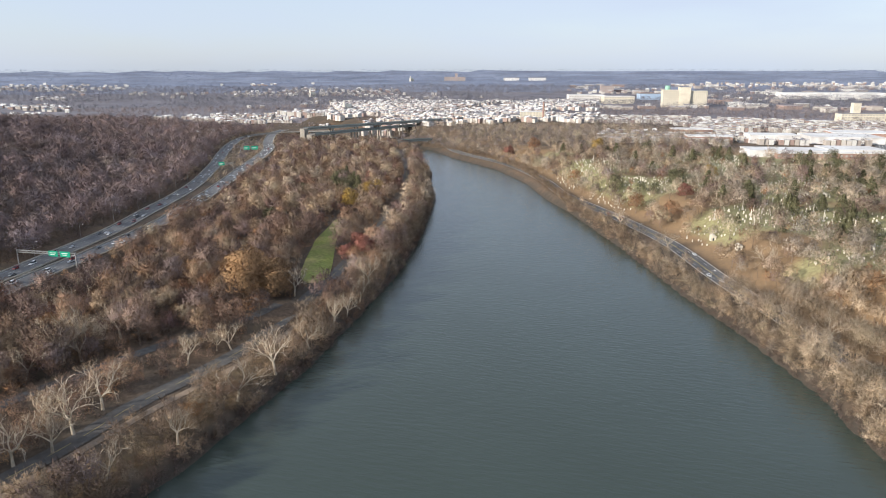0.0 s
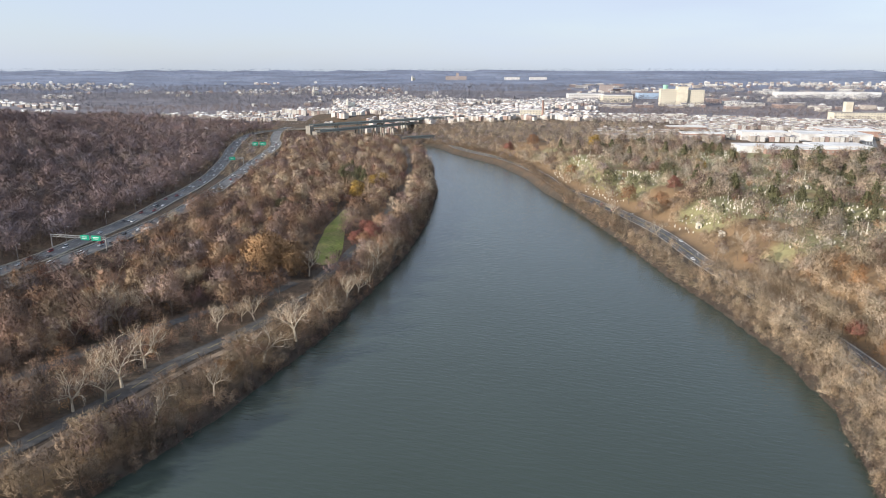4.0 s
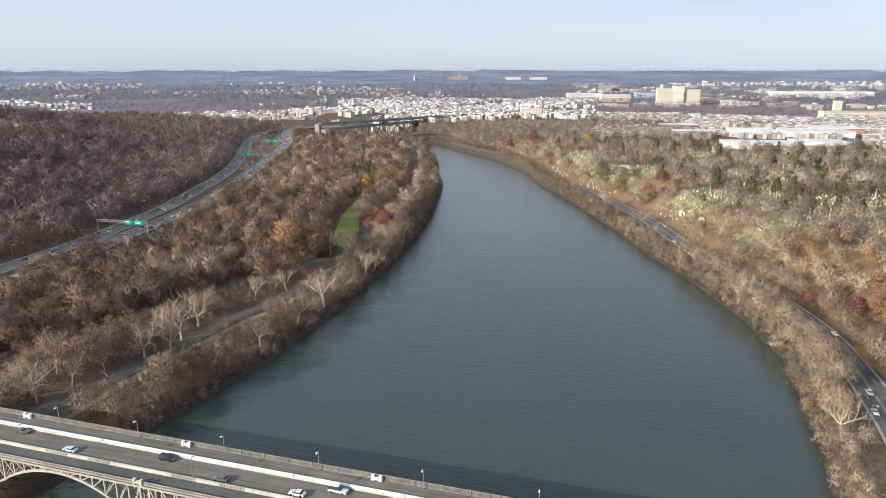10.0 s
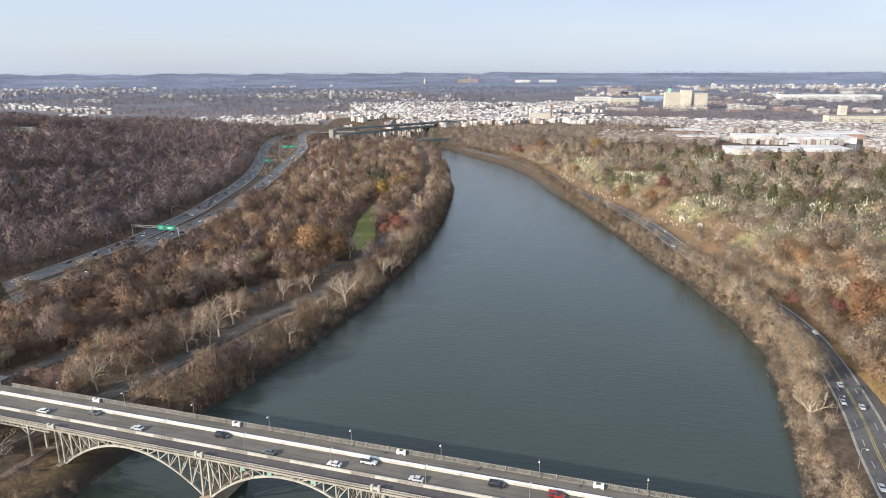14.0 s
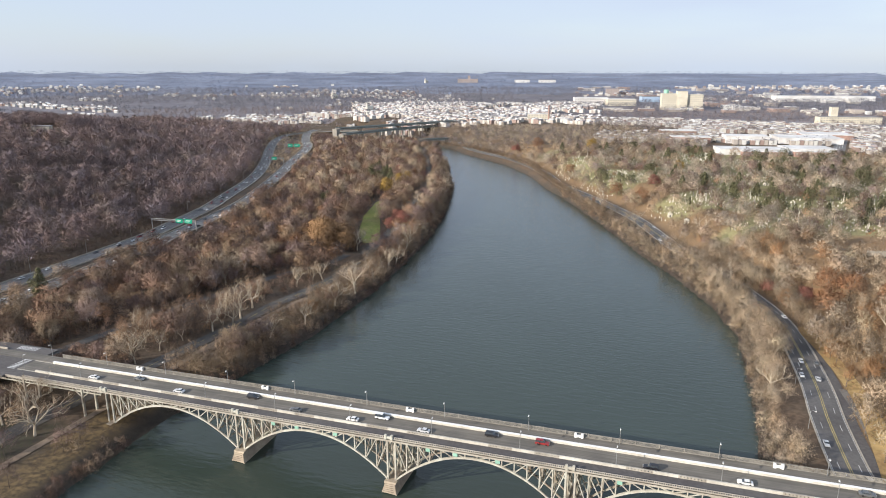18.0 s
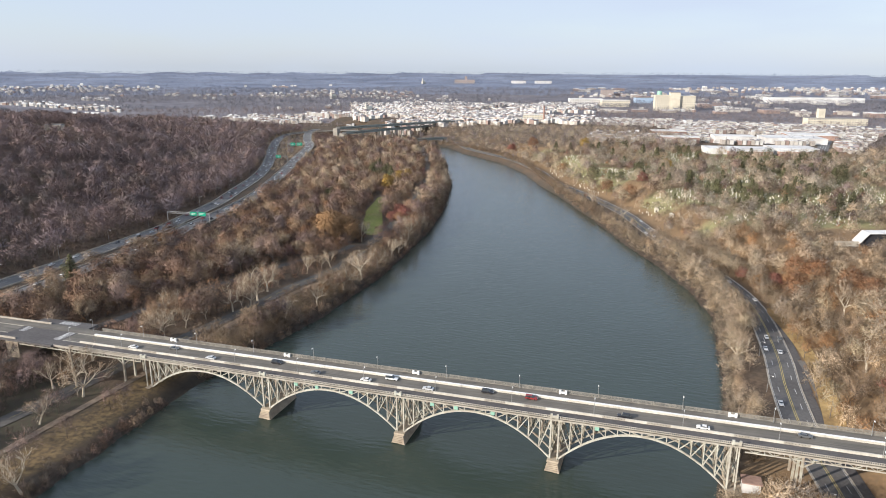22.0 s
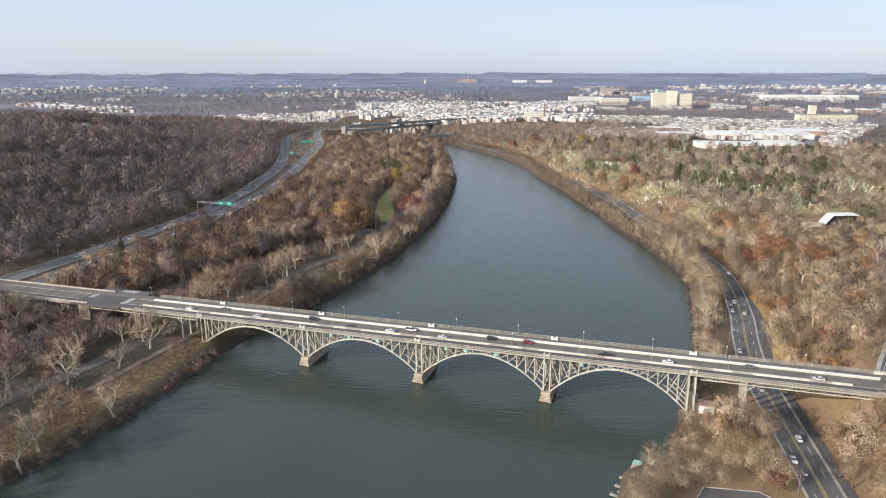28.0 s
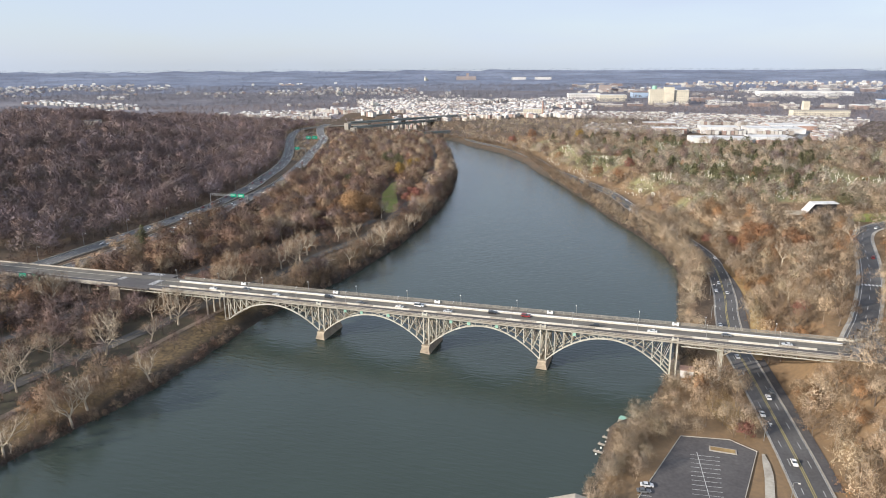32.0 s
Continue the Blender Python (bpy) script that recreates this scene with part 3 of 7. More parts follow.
for key, val in (("turf", lawn_), ("park_turf", park_ * (gv[:, 0] < 0) / 0.8), ("golden_grass", gold_), ("warm_litter", warm_), ("wet", wet_)):
    me.attributes.new(key, "FLOAT", "POINT").data.foreach_set("value", val.astype(np.float32))
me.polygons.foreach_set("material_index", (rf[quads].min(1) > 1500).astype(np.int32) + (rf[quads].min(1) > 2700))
me.polygons.foreach_set("use_smooth", [True] * len(quads))
ground = tagged(new("ground", me), "brown leaf-littered ground and river banks", "ground", kind="structure")

wb_ = Build()
wb_.add([(-1100, -700, 0), (500, -700, 0), (500, 1300, 0), (-1100, 1300, 0)], [(0, 1, 2, 3)])
river = tagged(part("water", wb_, M_WATER), "dark green rippled river water", "river", kind="structure")


def ribbon(line, z, a, b, lift=0.0, dash=None, step=5.0, build=None):
    """A strip between the offsets a and b to the right of a line."""
    p = along(line, step)
    d = np.gradient(p, axis=0)
    d /= np.linalg.norm(d, axis=1)[:, None]
    nrm = np.stack([d[:, 1], -d[:, 0]], 1)
    build = build or Build()
    zz = z(p[:, 0], p[:, 1]) if callable(z) else np.full(len(p), z)
    for i in range(len(p) - 1):
        if dash and (i % dash[1]) >= dash[0]:
            continue
        q = [p[i] + nrm[i] * a, p[i] + nrm[i] * b, p[i + 1] + nrm[i + 1] * b, p[i + 1] + nrm[i + 1] * a]
        build.add([(q[0][0], q[0][1], zz[i] + lift), (q[1][0], q[1][1], zz[i] + lift), (q[2][0], q[2][1], zz[i + 1] + lift), (q[3][0], q[3][1], zz[i + 1] + lift)], [(0, 1, 2, 3)])
    return build


def road(name, b, mat, label):
    return tagged(part(name, b, mat), label, "road", kind="structure")


# expressway: two carriageways, a barrier, lane lines
for name, line in (("road_west_lanes", EXPRESSWAY), ("road_east_lanes", EAST_LANES)):
    road(name, ribbon(line, express_z, -7.6, 7.6), M_EXPRESS, "grey asphalt expressway carriageway with three lanes")
    for off in (-2.0, 2.0):
        road("lane_line", ribbon(line, express_z, off - 0.12, off + 0.12, 0.04, (1, 3)), M_LINE, "dashed white lane line")
    for off in (-6.1, 6.1):
        road("edge_line", ribbon(line, express_z, off - 0.12, off + 0.12, 0.04), M_LINE, "white edge line")
    bar = Build()
    p_ = along(line, 8)
    d_ = np.gradient(p_, axis=0)
    d_ /= np.linalg.norm(d_, axis=1)[:, None]
    for off in (-7.9, 7.9):
        q_ = p_ + np.stack([d_[:, 1], -d_[:, 0]], 1) * off
        for a, b in zip(q_[:-1], q_[1:]):
            bar.beam((a[0], a[1], float(express_z(*a)) + 0.4), (b[0], b[1], float(express_z(*b)) + 0.4), 0.45, 0.9)
    tagged(part("road_barrier", bar, M_CONCRETE), "low concrete barrier along the expressway", "barrier", kind="structure")
# river drive on the right bank
road("road_river_drive", ribbon(KELLY, 6.0, -6.4, 6.4), M_DRIVE, "grey asphalt river drive")
# a dark strip laid down as the shadow along the drive's right side
road("road_shoulder", ribbon(KELLY[3:10], 6.0, 7.1, 11.0, -0.03), M_DARK_ASPHALT, "dark strip beside the river drive, standing for the shadow there")
road("gravel_strip", ribbon([(171, 30), (170, 60), (170, 90), (168, 120)], 6.0, -1.0, 4.5, -0.02), M_OLD_ASPHALT, "pale worn lay-by beside the drive")
for off in (-0.35, 0.35):
    road("centre_line", ribbon(KELLY, 6.0, off - 0.14, off + 0.14, 0.03), M_YELLOW, "double yellow centre line")
road("lane_line", ribbon(KELLY, 6.0, -3.6, -3.35, 0.03, (1, 3)), M_LINE, "dashed white lane line")
road("lane_line", ribbon(KELLY, 6.0, 3.5, 3.75, 0.03, (1, 3)), M_LINE, "dashed white lane line")
for off in (-6.1, 6.1):
    road("edge_line", ribbon(KELLY, 6.0, off - 0.1, off + 0.1, 0.03), M_LINE, "white edge line")
kb = Build()
for off in (-6.7, 6.7):
    ribbon(KELLY, 6.0, off - 0.3, off + 0.3, 0.16, build=kb)
    ribbon(KELLY, 6.0, off - 0.3, off + 0.3, 0.0, build=kb)
tagged(part("kerb", kb, M_CONCRETE), "pale concrete kerb of the river drive", "kerb", kind="structure")
# left-bank drive, its path, the side road
road("road_left_drive", ribbon(DRIVE, 5.7, -4.4, 4.4), M_PARK_ROAD, "worn grey park drive under bare trees")
road("lane_line", ribbon(DRIVE, 5.7, -0.1, 0.1, 0.03, (2, 3)), M_YELLOW, "worn yellow centre line")
road("path_left", ribbon(RIVER_PATH, 5.5, -1.8, 1.8), M_DIRT, "pale riverside path")
road("road_side", ribbon(SIDE_ROAD, 8.0, -3.4, 3.4), M_PARK_ROAD, "narrow worn park road")
road("road_hill", ribbon(HILL_ROAD, hill_z, -6, 6), M_DRIVE, "grey asphalt hill road curving round the wood")
for off in (-5.6, -4.2, 5.4):
    road("edge_line", ribbon(HILL_ROAD, hill_z, off - 0.12, off + 0.12, 0.03), M_LINE, "white edge line")
road("lane_line", ribbon(HILL_ROAD, hill_z, -0.15, 0.15, 0.03, (1, 3)), M_LINE, "dashed white lane line")
hb = Build()
for off in (-6.5, 6.5):
    ribbon(HILL_ROAD, hill_z, off - 0.8, off + 0.8, 0.12, build=hb)
tagged(part("pavement_hill", hb, M_CONCRETE), "pale concrete pavement beside the hill road", "pavement", kind="structure")
zc = Build()
for i in range(6):
    zc.box(228.5 + 1.9 * i, 229.5 + 1.9 * i, 100.2, 103.4, 0.04 + 27.0, 0.08 + 27.0)
road("road_avenue", ribbon(AVENUE, 30.5, -8.5, 8.5), M_EXPRESS, "pale grey avenue running down towards the shops")
for off in (-3.6, 0.0, 3.6):
    road("lane_line", ribbon(AVENUE, 30.5, off - 0.25, off + 0.25, 0.05), M_LINE, "white lane line of the avenue")
# ---------- the bridge ----------
SPAN = 63.4
bridge = thing("arch_bridge", 0, 0, 0, "cream steel arch bridge with four truss spans on stone piers", "bridge")
X0, X1 = -440.0, 206.0


def sloped(x0, x1, y0, y1, z0, z1, b=None):
    b = b or Build()
    return b.box(x0, x1, y0, y1, z0 + 21.7, z1 + 21.7, slope=SLOPE)


part("deck", sloped(X0, X1, -11.2, 10.4, -1.0, -0.02), M_CONCRETE, bridge, "concrete deck slab")
part("roadway", sloped(X0, X1, -4.8, 3.7, -0.02, 0.02), M_DECK, bridge, "worn asphalt roadway")
part("near_walk", sloped(X0, X1, -10.8, -5.6, -0.02, 0.06), M_DARK_ASPHALT, bridge, "wide grey footway")
part("far_walk", sloped(X0, X1, 4.5, 10.0, -0.02, 0.16), M_DECK, bridge, "grey footway")
part("far_barrier", sloped(-170, 200, 3.7, 4.5, -0.02, 0.9), M_PALE, bridge, "white-topped concrete barrier")
part("barrier_cap", sloped(-170, 200, 3.6, 4.6, 0.9, 1.0), M_WHITE, bridge, "white-painted barrier cap")
# the near barrier: long solid lengths and open rail lengths by turns
x = -170.0
k = 0
while x < 186:
    if k % 4 == 0:
        part("barrier", sloped(x, x + 21.4, -5.5, -4.95, -0.02, 0.95), M_PALE, bridge, "pale concrete barrier")
        x += 21.4
    elif k % 4 == 2:
        part("barrier", sloped(x, x + 7.6, -5.5, -4.95, -0.02, 0.95), M_PALE, bridge, "pale concrete barrier")
        x += 7.6
    else:
        b = sloped(x, x + 8.4, -5.5, -4.9, 0.75, 0.95)
        sloped(x, x + 8.4, -5.5, -4.9, -0.02, 0.25, b)
        for i in range(9):
            sloped(x + i * 1.02, x + i * 1.02 + 0.6, -5.45, -4.95, 0.25, 0.75, b)
        part("open_rail", b, M_CONCRETE, bridge, "open concrete rail with short posts")
        x += 8.4
    k += 1


def parapet(y, x0, x1, solid):
    """A footway's railing in lengths between posts: a low open concrete rail, or a close grey picket fence on a plinth."""
    step = SPAN / 8
    x = x0
    while x < x1 - 1:
        e = min(x + step, x1)
        if solid:
            b = sloped(x + 0.02, e - 0.02, y - 0.2, y + 0.2, -0.3, 0.28)
            sloped(x + 0.02, e - 0.02, y - 0.12, y + 0.12, 0.88, 1.02, b)
            for i in range(12):
                c = x + (i + 0.5) * (e - x) / 12
                sloped(c - 0.11, c + 0.11, y - 0.1, y + 0.1, 0.28, 0.88, b)
            part("railing", b, M_CONCRETE, bridge, "pale concrete railing with open posts")
        else:
            b = sloped(x, e, y - 0.2, y + 0.2, -0.3, 0.35)
            sloped(x, e, y - 0.1, y + 0.1, 1.6, 1.75, b)
            m = int((e - x) / 0.3)
            for i in range(m):
                c = x + (i + 0.5) * (e - x) / m
                sloped(c - 0.09, c + 0.09, y - 0.05, y + 0.05, 0.35, 1.6, b)
            part("railing", b, M_FENCE, bridge, "dull grey picket railing on a plinth")
            part("railing_post", sloped(e - 0.15, e + 0.15, y - 0.2, y + 0.2, -0.3, 1.85), M_FENCE, bridge)
        x = e


parapet(-11.0, -SPAN * 2.7, SPAN * 3.2, True)
parapet(10.2, -SPAN * 2.7, SPAN * 3.2, False)
# white pedestal pairs over every pier on both railings
for i in range(-2, 3):
    for y in (9.5, -11.2):
        b = Build()
        for s in (-1, 1):
            sloped(i * SPAN + s * 1.15 - 0.42, i * SPAN + s * 1.15 + 0.42, y - 0.4, y + 0.4, 0.0, 1.75, b)
        sloped(i * SPAN - 1.2, i * SPAN + 1.2, y - 0.3, y + 0.3, 0.35, 1.15, b)
        part("pedestal", b, M_WHITE if y > 0 else M_STEEL, bridge, "painted twin pedestal over a pier")
# floor beams and stringers under the deck
for y in (-9.0, -3.4, 2.4, 8.2):
    part("stringer", sloped(-170, 204, y - 0.25, y + 0.25, -2.0, -1.0), M_STEEL, bridge)
N = 14
for y in (-9.0, 8.2, -3.4, 2.4):
    outer = y in (-9.0, 8.2)
    for sp in range(-2, 2):
        xa, xb = sp * SPAN + 1.5, (sp + 1) * SPAN - 1.5
        xm, half = (xa + xb) / 2, (xb - xa) / 2
        zt = lambda x: deck_z(x) - 2.0
        zs = 4.4

        def arch(x):
            t = (x - xm) / half
            return zs + (deck_z(xm) - 3.4 - zs) * (1 - abs(t) ** 2.05)
        xs = [xa + (xb - xa) * i / N for i in range(N + 1)]
        chord = Build()
        fine = [xa + (xb - xa) * i / 28 for i in range(29)]
        ring = []
        for u in fine:
            ring += [(u, y - 0.3, arch(u) - 0.38), (u, y + 0.3, arch(u) - 0.38), (u, y + 0.3, arch(u) + 0.38), (u, y - 0.3, arch(u) + 0.38)]
        chord.add(ring, [(4 * j + k, 4 * j + (k + 1) % 4, 4 * j + 4 + (k + 1) % 4, 4 * j + 4 + k) for j in range(28) for k in range(4)] + [(3, 2, 1, 0), (112, 113, 114, 115)])
        part("arch_chord", chord, M_STEEL if outer else M_STEEL_SHADED, bridge)
        posts, diags = [], []
        for i, x in enumerate(xs):
            if zt(x) - arch(x) > 0.5:
                posts.append(Build().beam((x, y, arch(x)), (x, y, zt(x)), 0.36 if i not in (0, N) else 0.6))
        for i in range(N):
            u, v = xs[i], xs[i + 1]
            if xm > (u + v) / 2:
                a, b = (u, zt(u)), (v, arch(v))
            else:
                a, b = (v, zt(v)), (u, arch(u))
            if max(zt(u) - arch(u), zt(v) - arch(v)) > 1.6:
                diags.append(Build().beam((a[0], y, a[1]), (b[0], y, b[1]), 0.3))
        if outer:
            for q in posts:
                part("post", q, M_STEEL, bridge)
            for q in diags:
                part("diagonal", q, M_STEEL, bridge)
        else:
            q = Build()
            for w in posts + diags:
                q.add(w.v, w.f)
            tagged(part("inner_truss", q, M_STEEL_SHADED, bridge, "inner truss web"), kind="stuff")
# sway bracing between the ribs at the deep panels
for sp in range(-2, 2):
    xa, xb = sp * SPAN + 1.5, (sp + 1) * SPAN - 1.5
    for i in (0, 1, 2, 3, N - 3, N - 2, N - 1, N):
        x = xa + (xb - xa) * i / N
        t = (x - (xa + xb) / 2) / ((xb - xa) / 2)
        za = 4.4 + (deck_z((xa + xb) / 2) - 3.4 - 4.4) * (1 - abs(t) ** 2.05)
        b = Build()
        for ya, yb in ((-9, -3.4), (-3.4, 2.4), (2.4, 8.2)):
            b.beam((x, ya, za + 0.3), (x, yb, deck_z(x) - 2), 0.22)
            b.beam((x, yb, za + 0.3), (x, ya, deck_z(x) - 2), 0.22)
            b.beam((x, ya, za + 0.2), (x, yb, za + 0.2), 0.3)
        tagged(part("sway_brace", b, M_STEEL_SHADED, bridge), kind="stuff")
# verdigris navigation boards
for x in (-48, -38, -22, 14, 24, 39, 79):
    part("board", sloped(x - 0.8, x + 0.8, -9.5, -9.35, -3.4, -1.6), M_TEAL, bridge, "green navigation board")
# stone piers in the water with splayed foot
for i in (-1, 0, 1):
    x = i * SPAN
    outline = [(-3.0, -3.0), (3.0, -3.0), (2.9, 0.2), (1.9, 3.6), (2.3, 3.7), (2.3, 4.3), (-2.3, 4.3), (-2.3, 3.7), (-1.9, 3.6), (-2.9, 0.2)]
    b = Build()
    ends = [(-11.9, -11.0), (11.0, 10.2)]
    for (px, pz) in ():
        pass
    n_ = len(outline)
    vs = [(x + ox, -11.8 + (0.25 * max(oz, 0)), oz) for ox, oz in outline] + [(x + ox, 11.0 - (0.25 * max(oz, 0)), oz) for ox, oz in outline]
    b.add(vs, [(j, (j + 1) % n_, n_ + (j + 1) % n_, n_ + j) for j in range(n_)] + [tuple(range(n_ - 1, -1, -1)), tuple(range(n_, 2 * n_))])
    pier = part("pier", b, M_STONE, bridge, "tan stone pier with splayed foot")
    # courses standing proud on the shown end
    for c in range(5):
        z = 0.35 + c * 0.66
        w = 2.85 - (z / 3.4) * 0.95
        cb = Build().box(x - w, x + w, -11.95 + 0.25 * z, -11.6 + 0.25 * z, z, z + 0.58)
        part("stone_course", cb, M_STONE, pier)
# abutments
for x, s in ((-2 * SPAN, -1), (2 * SPAN, 1)):
    part("abutment", Build().box(x - 2.6 + s * 1.2, x + 2.6 + s * 1.2, -11.4, 10.6, -1.0, 4.6), M_STONE, bridge, "stone abutment")
    b = Build()
    for y in (-9.0, -3.4, 2.4, 8.2):
        b.beam((x + s * 1.3, y, 4.5), (x + s * 1.3, y, deck_z(x) - 1), 0.5)
    part("end_tower", b, M_STEEL, bridge, "paired steel end posts")
# approach girders with brackets and bents
for x0, x1, cols in ((-2 * SPAN - 78, -2 * SPAN - 3, (-140, -172)), (2 * SPAN + 3, 204, (148,))):
    for y in (-9.8, 9.2):
        b = Build()
        m = int((x1 - x0) / 3)
        for i in range(m):
            u, v = x0 + (x1 - x0) * i / m, x0 + (x1 - x0) * (i + 1) / m
            za, zb = deck_z(u) - 2.9, deck_z(v) - 2.9
            b.beam((u, y, za), (v, y, zb), 0.4)
            b.beam((u, y, za if i % 2 else za + 1.9), (v, y, zb + 1.9 if i % 2 else zb), 0.22)
            b.beam((v, y, zb), (v, y, zb + 1.9), 0.22)
        part("approach_girder", b, M_STEEL, bridge, "light lattice girder")
    for c in cols:
        b = Build()
        for y in (-9.8, -3.4, 2.4, 9.2):
            b.beam((c, y, 4.0), (c, y, deck_z(c) - 1), 0.8)
            for s in (-1, 1):
                b.beam((c, y, deck_z(c) - 5.5), (c + s * 4, y, deck_z(c) - 2.6), 0.4)
        part("bent", b, M_STEEL_SHADED, bridge, "steel bent with curved brackets")
# overpass west of the crossing: solid parapets on pillars
for y in (-11.0, 10.2):
    part("overpass_parapet", sloped(X0, -205, y - 0.25, y + 0.25, -1.4, 1.0), M_CONCRETE, bridge, "plain concrete overpass parapet")
for c in (-330, -284, -240):
    for y in (-8, 0, 7):
        part("overpass_pillar", Build().box(c - 0.6, c + 0.6, y - 0.6, y + 0.6, 6, deck_z(c) - 1), M_CONCRETE, bridge)
part("abutment_wall", Build().box(-213, -205, -10.4, 9.8, 3, deck_z(-210) - 1.05), M_STONE, bridge, "stone approach wall")
# the junction west of the bridge with its four zebra crossings
part("junction", sloped(-217, -181, -12.5, 17.0, -0.8, 0.028), M_DARK_ASPHALT, bridge, "dark asphalt junction")
for i in range(11):
    part("crosswalk_bar", sloped(-186.8, -182.6, -5.6 + i * 1.25, -4.9 + i * 1.25, 0.03, 0.05), M_WORN_LINE, bridge)
    part("crosswalk_bar", sloped(-214.5, -210.5, -1.5 + i * 1.25, -0.8 + i * 1.25, 0.03, 0.05), M_WORN_LINE, bridge)
for i in range(9):
    part("crosswalk_bar", sloped(-206 + i * 1.3, -205.3 + i * 1.3, -10.5, -6.8, 0.03, 0.05), M_WORN_LINE, bridge)
    part("crosswalk_bar", sloped(-202 + i * 1.3, -201.3 + i * 1.3, 12.2, 15.8, 0.03, 0.05), M_WORN_LINE, bridge)

# ---------- lamps ----------
def lamp_post(h, arm, name, label):
    e = thing(name, 0, 0, 0, label, "street lamp", "street lamps")
    part("pole", Build().cone((0, 0, 0), (0, 0, h), 0.14, 0.08, 6), M_METAL, e)
    b = Build()
    b.beam((0, 0, h - 0.1), (arm * 0.5, 0, h + 0.25), 0.1)
    b.beam((arm * 0.5, 0, h + 0.25), (arm, 0, h + 0.1), 0.1)
    part("arm", b, M_METAL, e)
    part("lantern", Build().box(arm - 0.4, arm + 0.3, -0.18, 0.18, h - 0.25, h + 0.08), M_WHITE, e)
    return e


lamp = lamp_post(6.2, 0.9, "bridge_lamp", "slender grey lamp post on the bridge footway")
first = True
for i in range(-5, 7):
    for y, s in ((9.4, -90), (-5.2, 90)):
        x = i * SPAN / 2 - SPAN / 4 - 2
        m = pose(x, y, deck_z(x) + (0.1 if y > 0 else 0.9), 0, 0, s)
        if first:
            lamp.matrix_basis = m
            first = False
        else:
            copy_thing(lamp, m)
tall = lamp_post(11, 2.6, "expressway_lamp", "tall grey expressway lamp with a long arm")
pts = along(EXPRESSWAY, 6)
first = True
for i, (ax, ay) in enumerate(pts[:-1]):
    if -60 < ay < 1000 and i % 8 == 0:
        d = pts[i + 1] - pts[i]
        a = math.degrees(math.atan2(d[1], d[0]))
        q = (ax - 9.5 * math.sin(math.radians(a)), ay + 9.5 * math.cos(math.radians(a)))
        m = pose(q[0], q[1], float(express_z(ax, ay)) - 0.2, 0, 0, a - 90)
        if first:
            tall.matrix_basis = m
            first = False
        else:
            copy_thing(tall, m)
drive_lamp = lamp_post(8, 1.8, "drive_lamp", "grey lamp post beside the river drive")
pts = along(KELLY, 6)
first = True
for i, (ax, ay) in enumerate(pts[:-1]):
    if -140 < ay < 560 and i % 7 == 0:
        d = pts[i + 1] - pts[i]
        a = math.atan2(d[1], d[0])
        q = (ax - 9 * math.sin(a), ay + 9 * math.cos(a))
        m = pose(q[0], q[1], 5.7, 0, 0, math.degrees(a) - 90)
        if first:
            drive_lamp.matrix_basis = m
            first = False
        else:
            copy_thing(drive_lamp, m)

# ---------- sign gantries ----------
def gantry(x, y, z, width, turn, panels, label):
    e = thing("sign_gantry", x, y, z, label, "road sign", "sign gantries", turn)
    for s in (-1, 1):
        part("post", Build().beam((s * width / 2, 0, 0), (s * width / 2, 0, 9.2), 0.5), M_METAL, e)
    b = Build()
    for yy, zz in ((-0.6, 7.6), (0.6, 7.6), (-0.6, 9.0), (0.6, 9.0)):
        b.beam((-width / 2, yy, zz), (width / 2, yy, zz), 0.22)
    k = int(width / 2)
    for i in range(k):
        u, v = -width / 2 + i * width / k, -width / 2 + (i + 1) * width / k
        for yy in (-0.6, 0.6):
            b.beam((u, yy, 7.6 if i % 2 else 9.0), (v, yy, 9.0 if i % 2 else 7.6), 0.14)
    part("truss", b, M_METAL, e, "grey lattice truss")
    for c, w, h in panels:
        q = part("sign_panel", Build().box(c - w / 2, c + w / 2, -0.95, -0.8, 8.2 - h / 2, 8.2 + h / 2), M_GREEN_SIGN, e, "green direction sign")
        bars = Build()
        for r in range(2):
            bars.box(c - w * 0.34, c + w * (0.3 - 0.12 * r), -0.98, -0.955, 8.5 - r * 1.0, 8.85 - r * 1.0)
        part("text_bar", bars, M_WHITE, q)
    return e


gantry(-312, 255, 14, 42, 6, ((6, 6.5, 3.6), (14.5, 7.0, 3.6)), "grey lattice gantry with two green signs over the expressway")
gantry(-452, 640, 14, 20, 25, ((-3, 7, 4.0),), "grey gantry with a green sign over the expressway")
gantry(-512, 790, 15, 30, 25, ((-6, 8, 5.0), (5, 9, 5.0)), "grey gantry with large green signs over the expressway")
for c in (-283.0, -271.5):
    e = thing("overpass_sign", c, -11.55, deck_z(c) - 0.3, "green road sign with white lines fixed to the overpass wall", "road sign", "overpass signs")
    q = part("sign_panel", Build().box(-3.2, 3.2, -0.16, 0.0, -1.9, 1.9), M_GREEN_SIGN, e)
    part("bracket", Build().box(-0.2, 0.2, 0.0, 0.35, -1.2, 1.0), M_METAL, e)
    part("text_bar", Build().box(-2.2, 1.8, -0.19, -0.165, 0.4, 0.8), M_WHITE, q)
    part("text_bar", Build().box(-2.2, 1.0, -0.19, -0.165, -0.6, -0.2), M_WHITE, q)

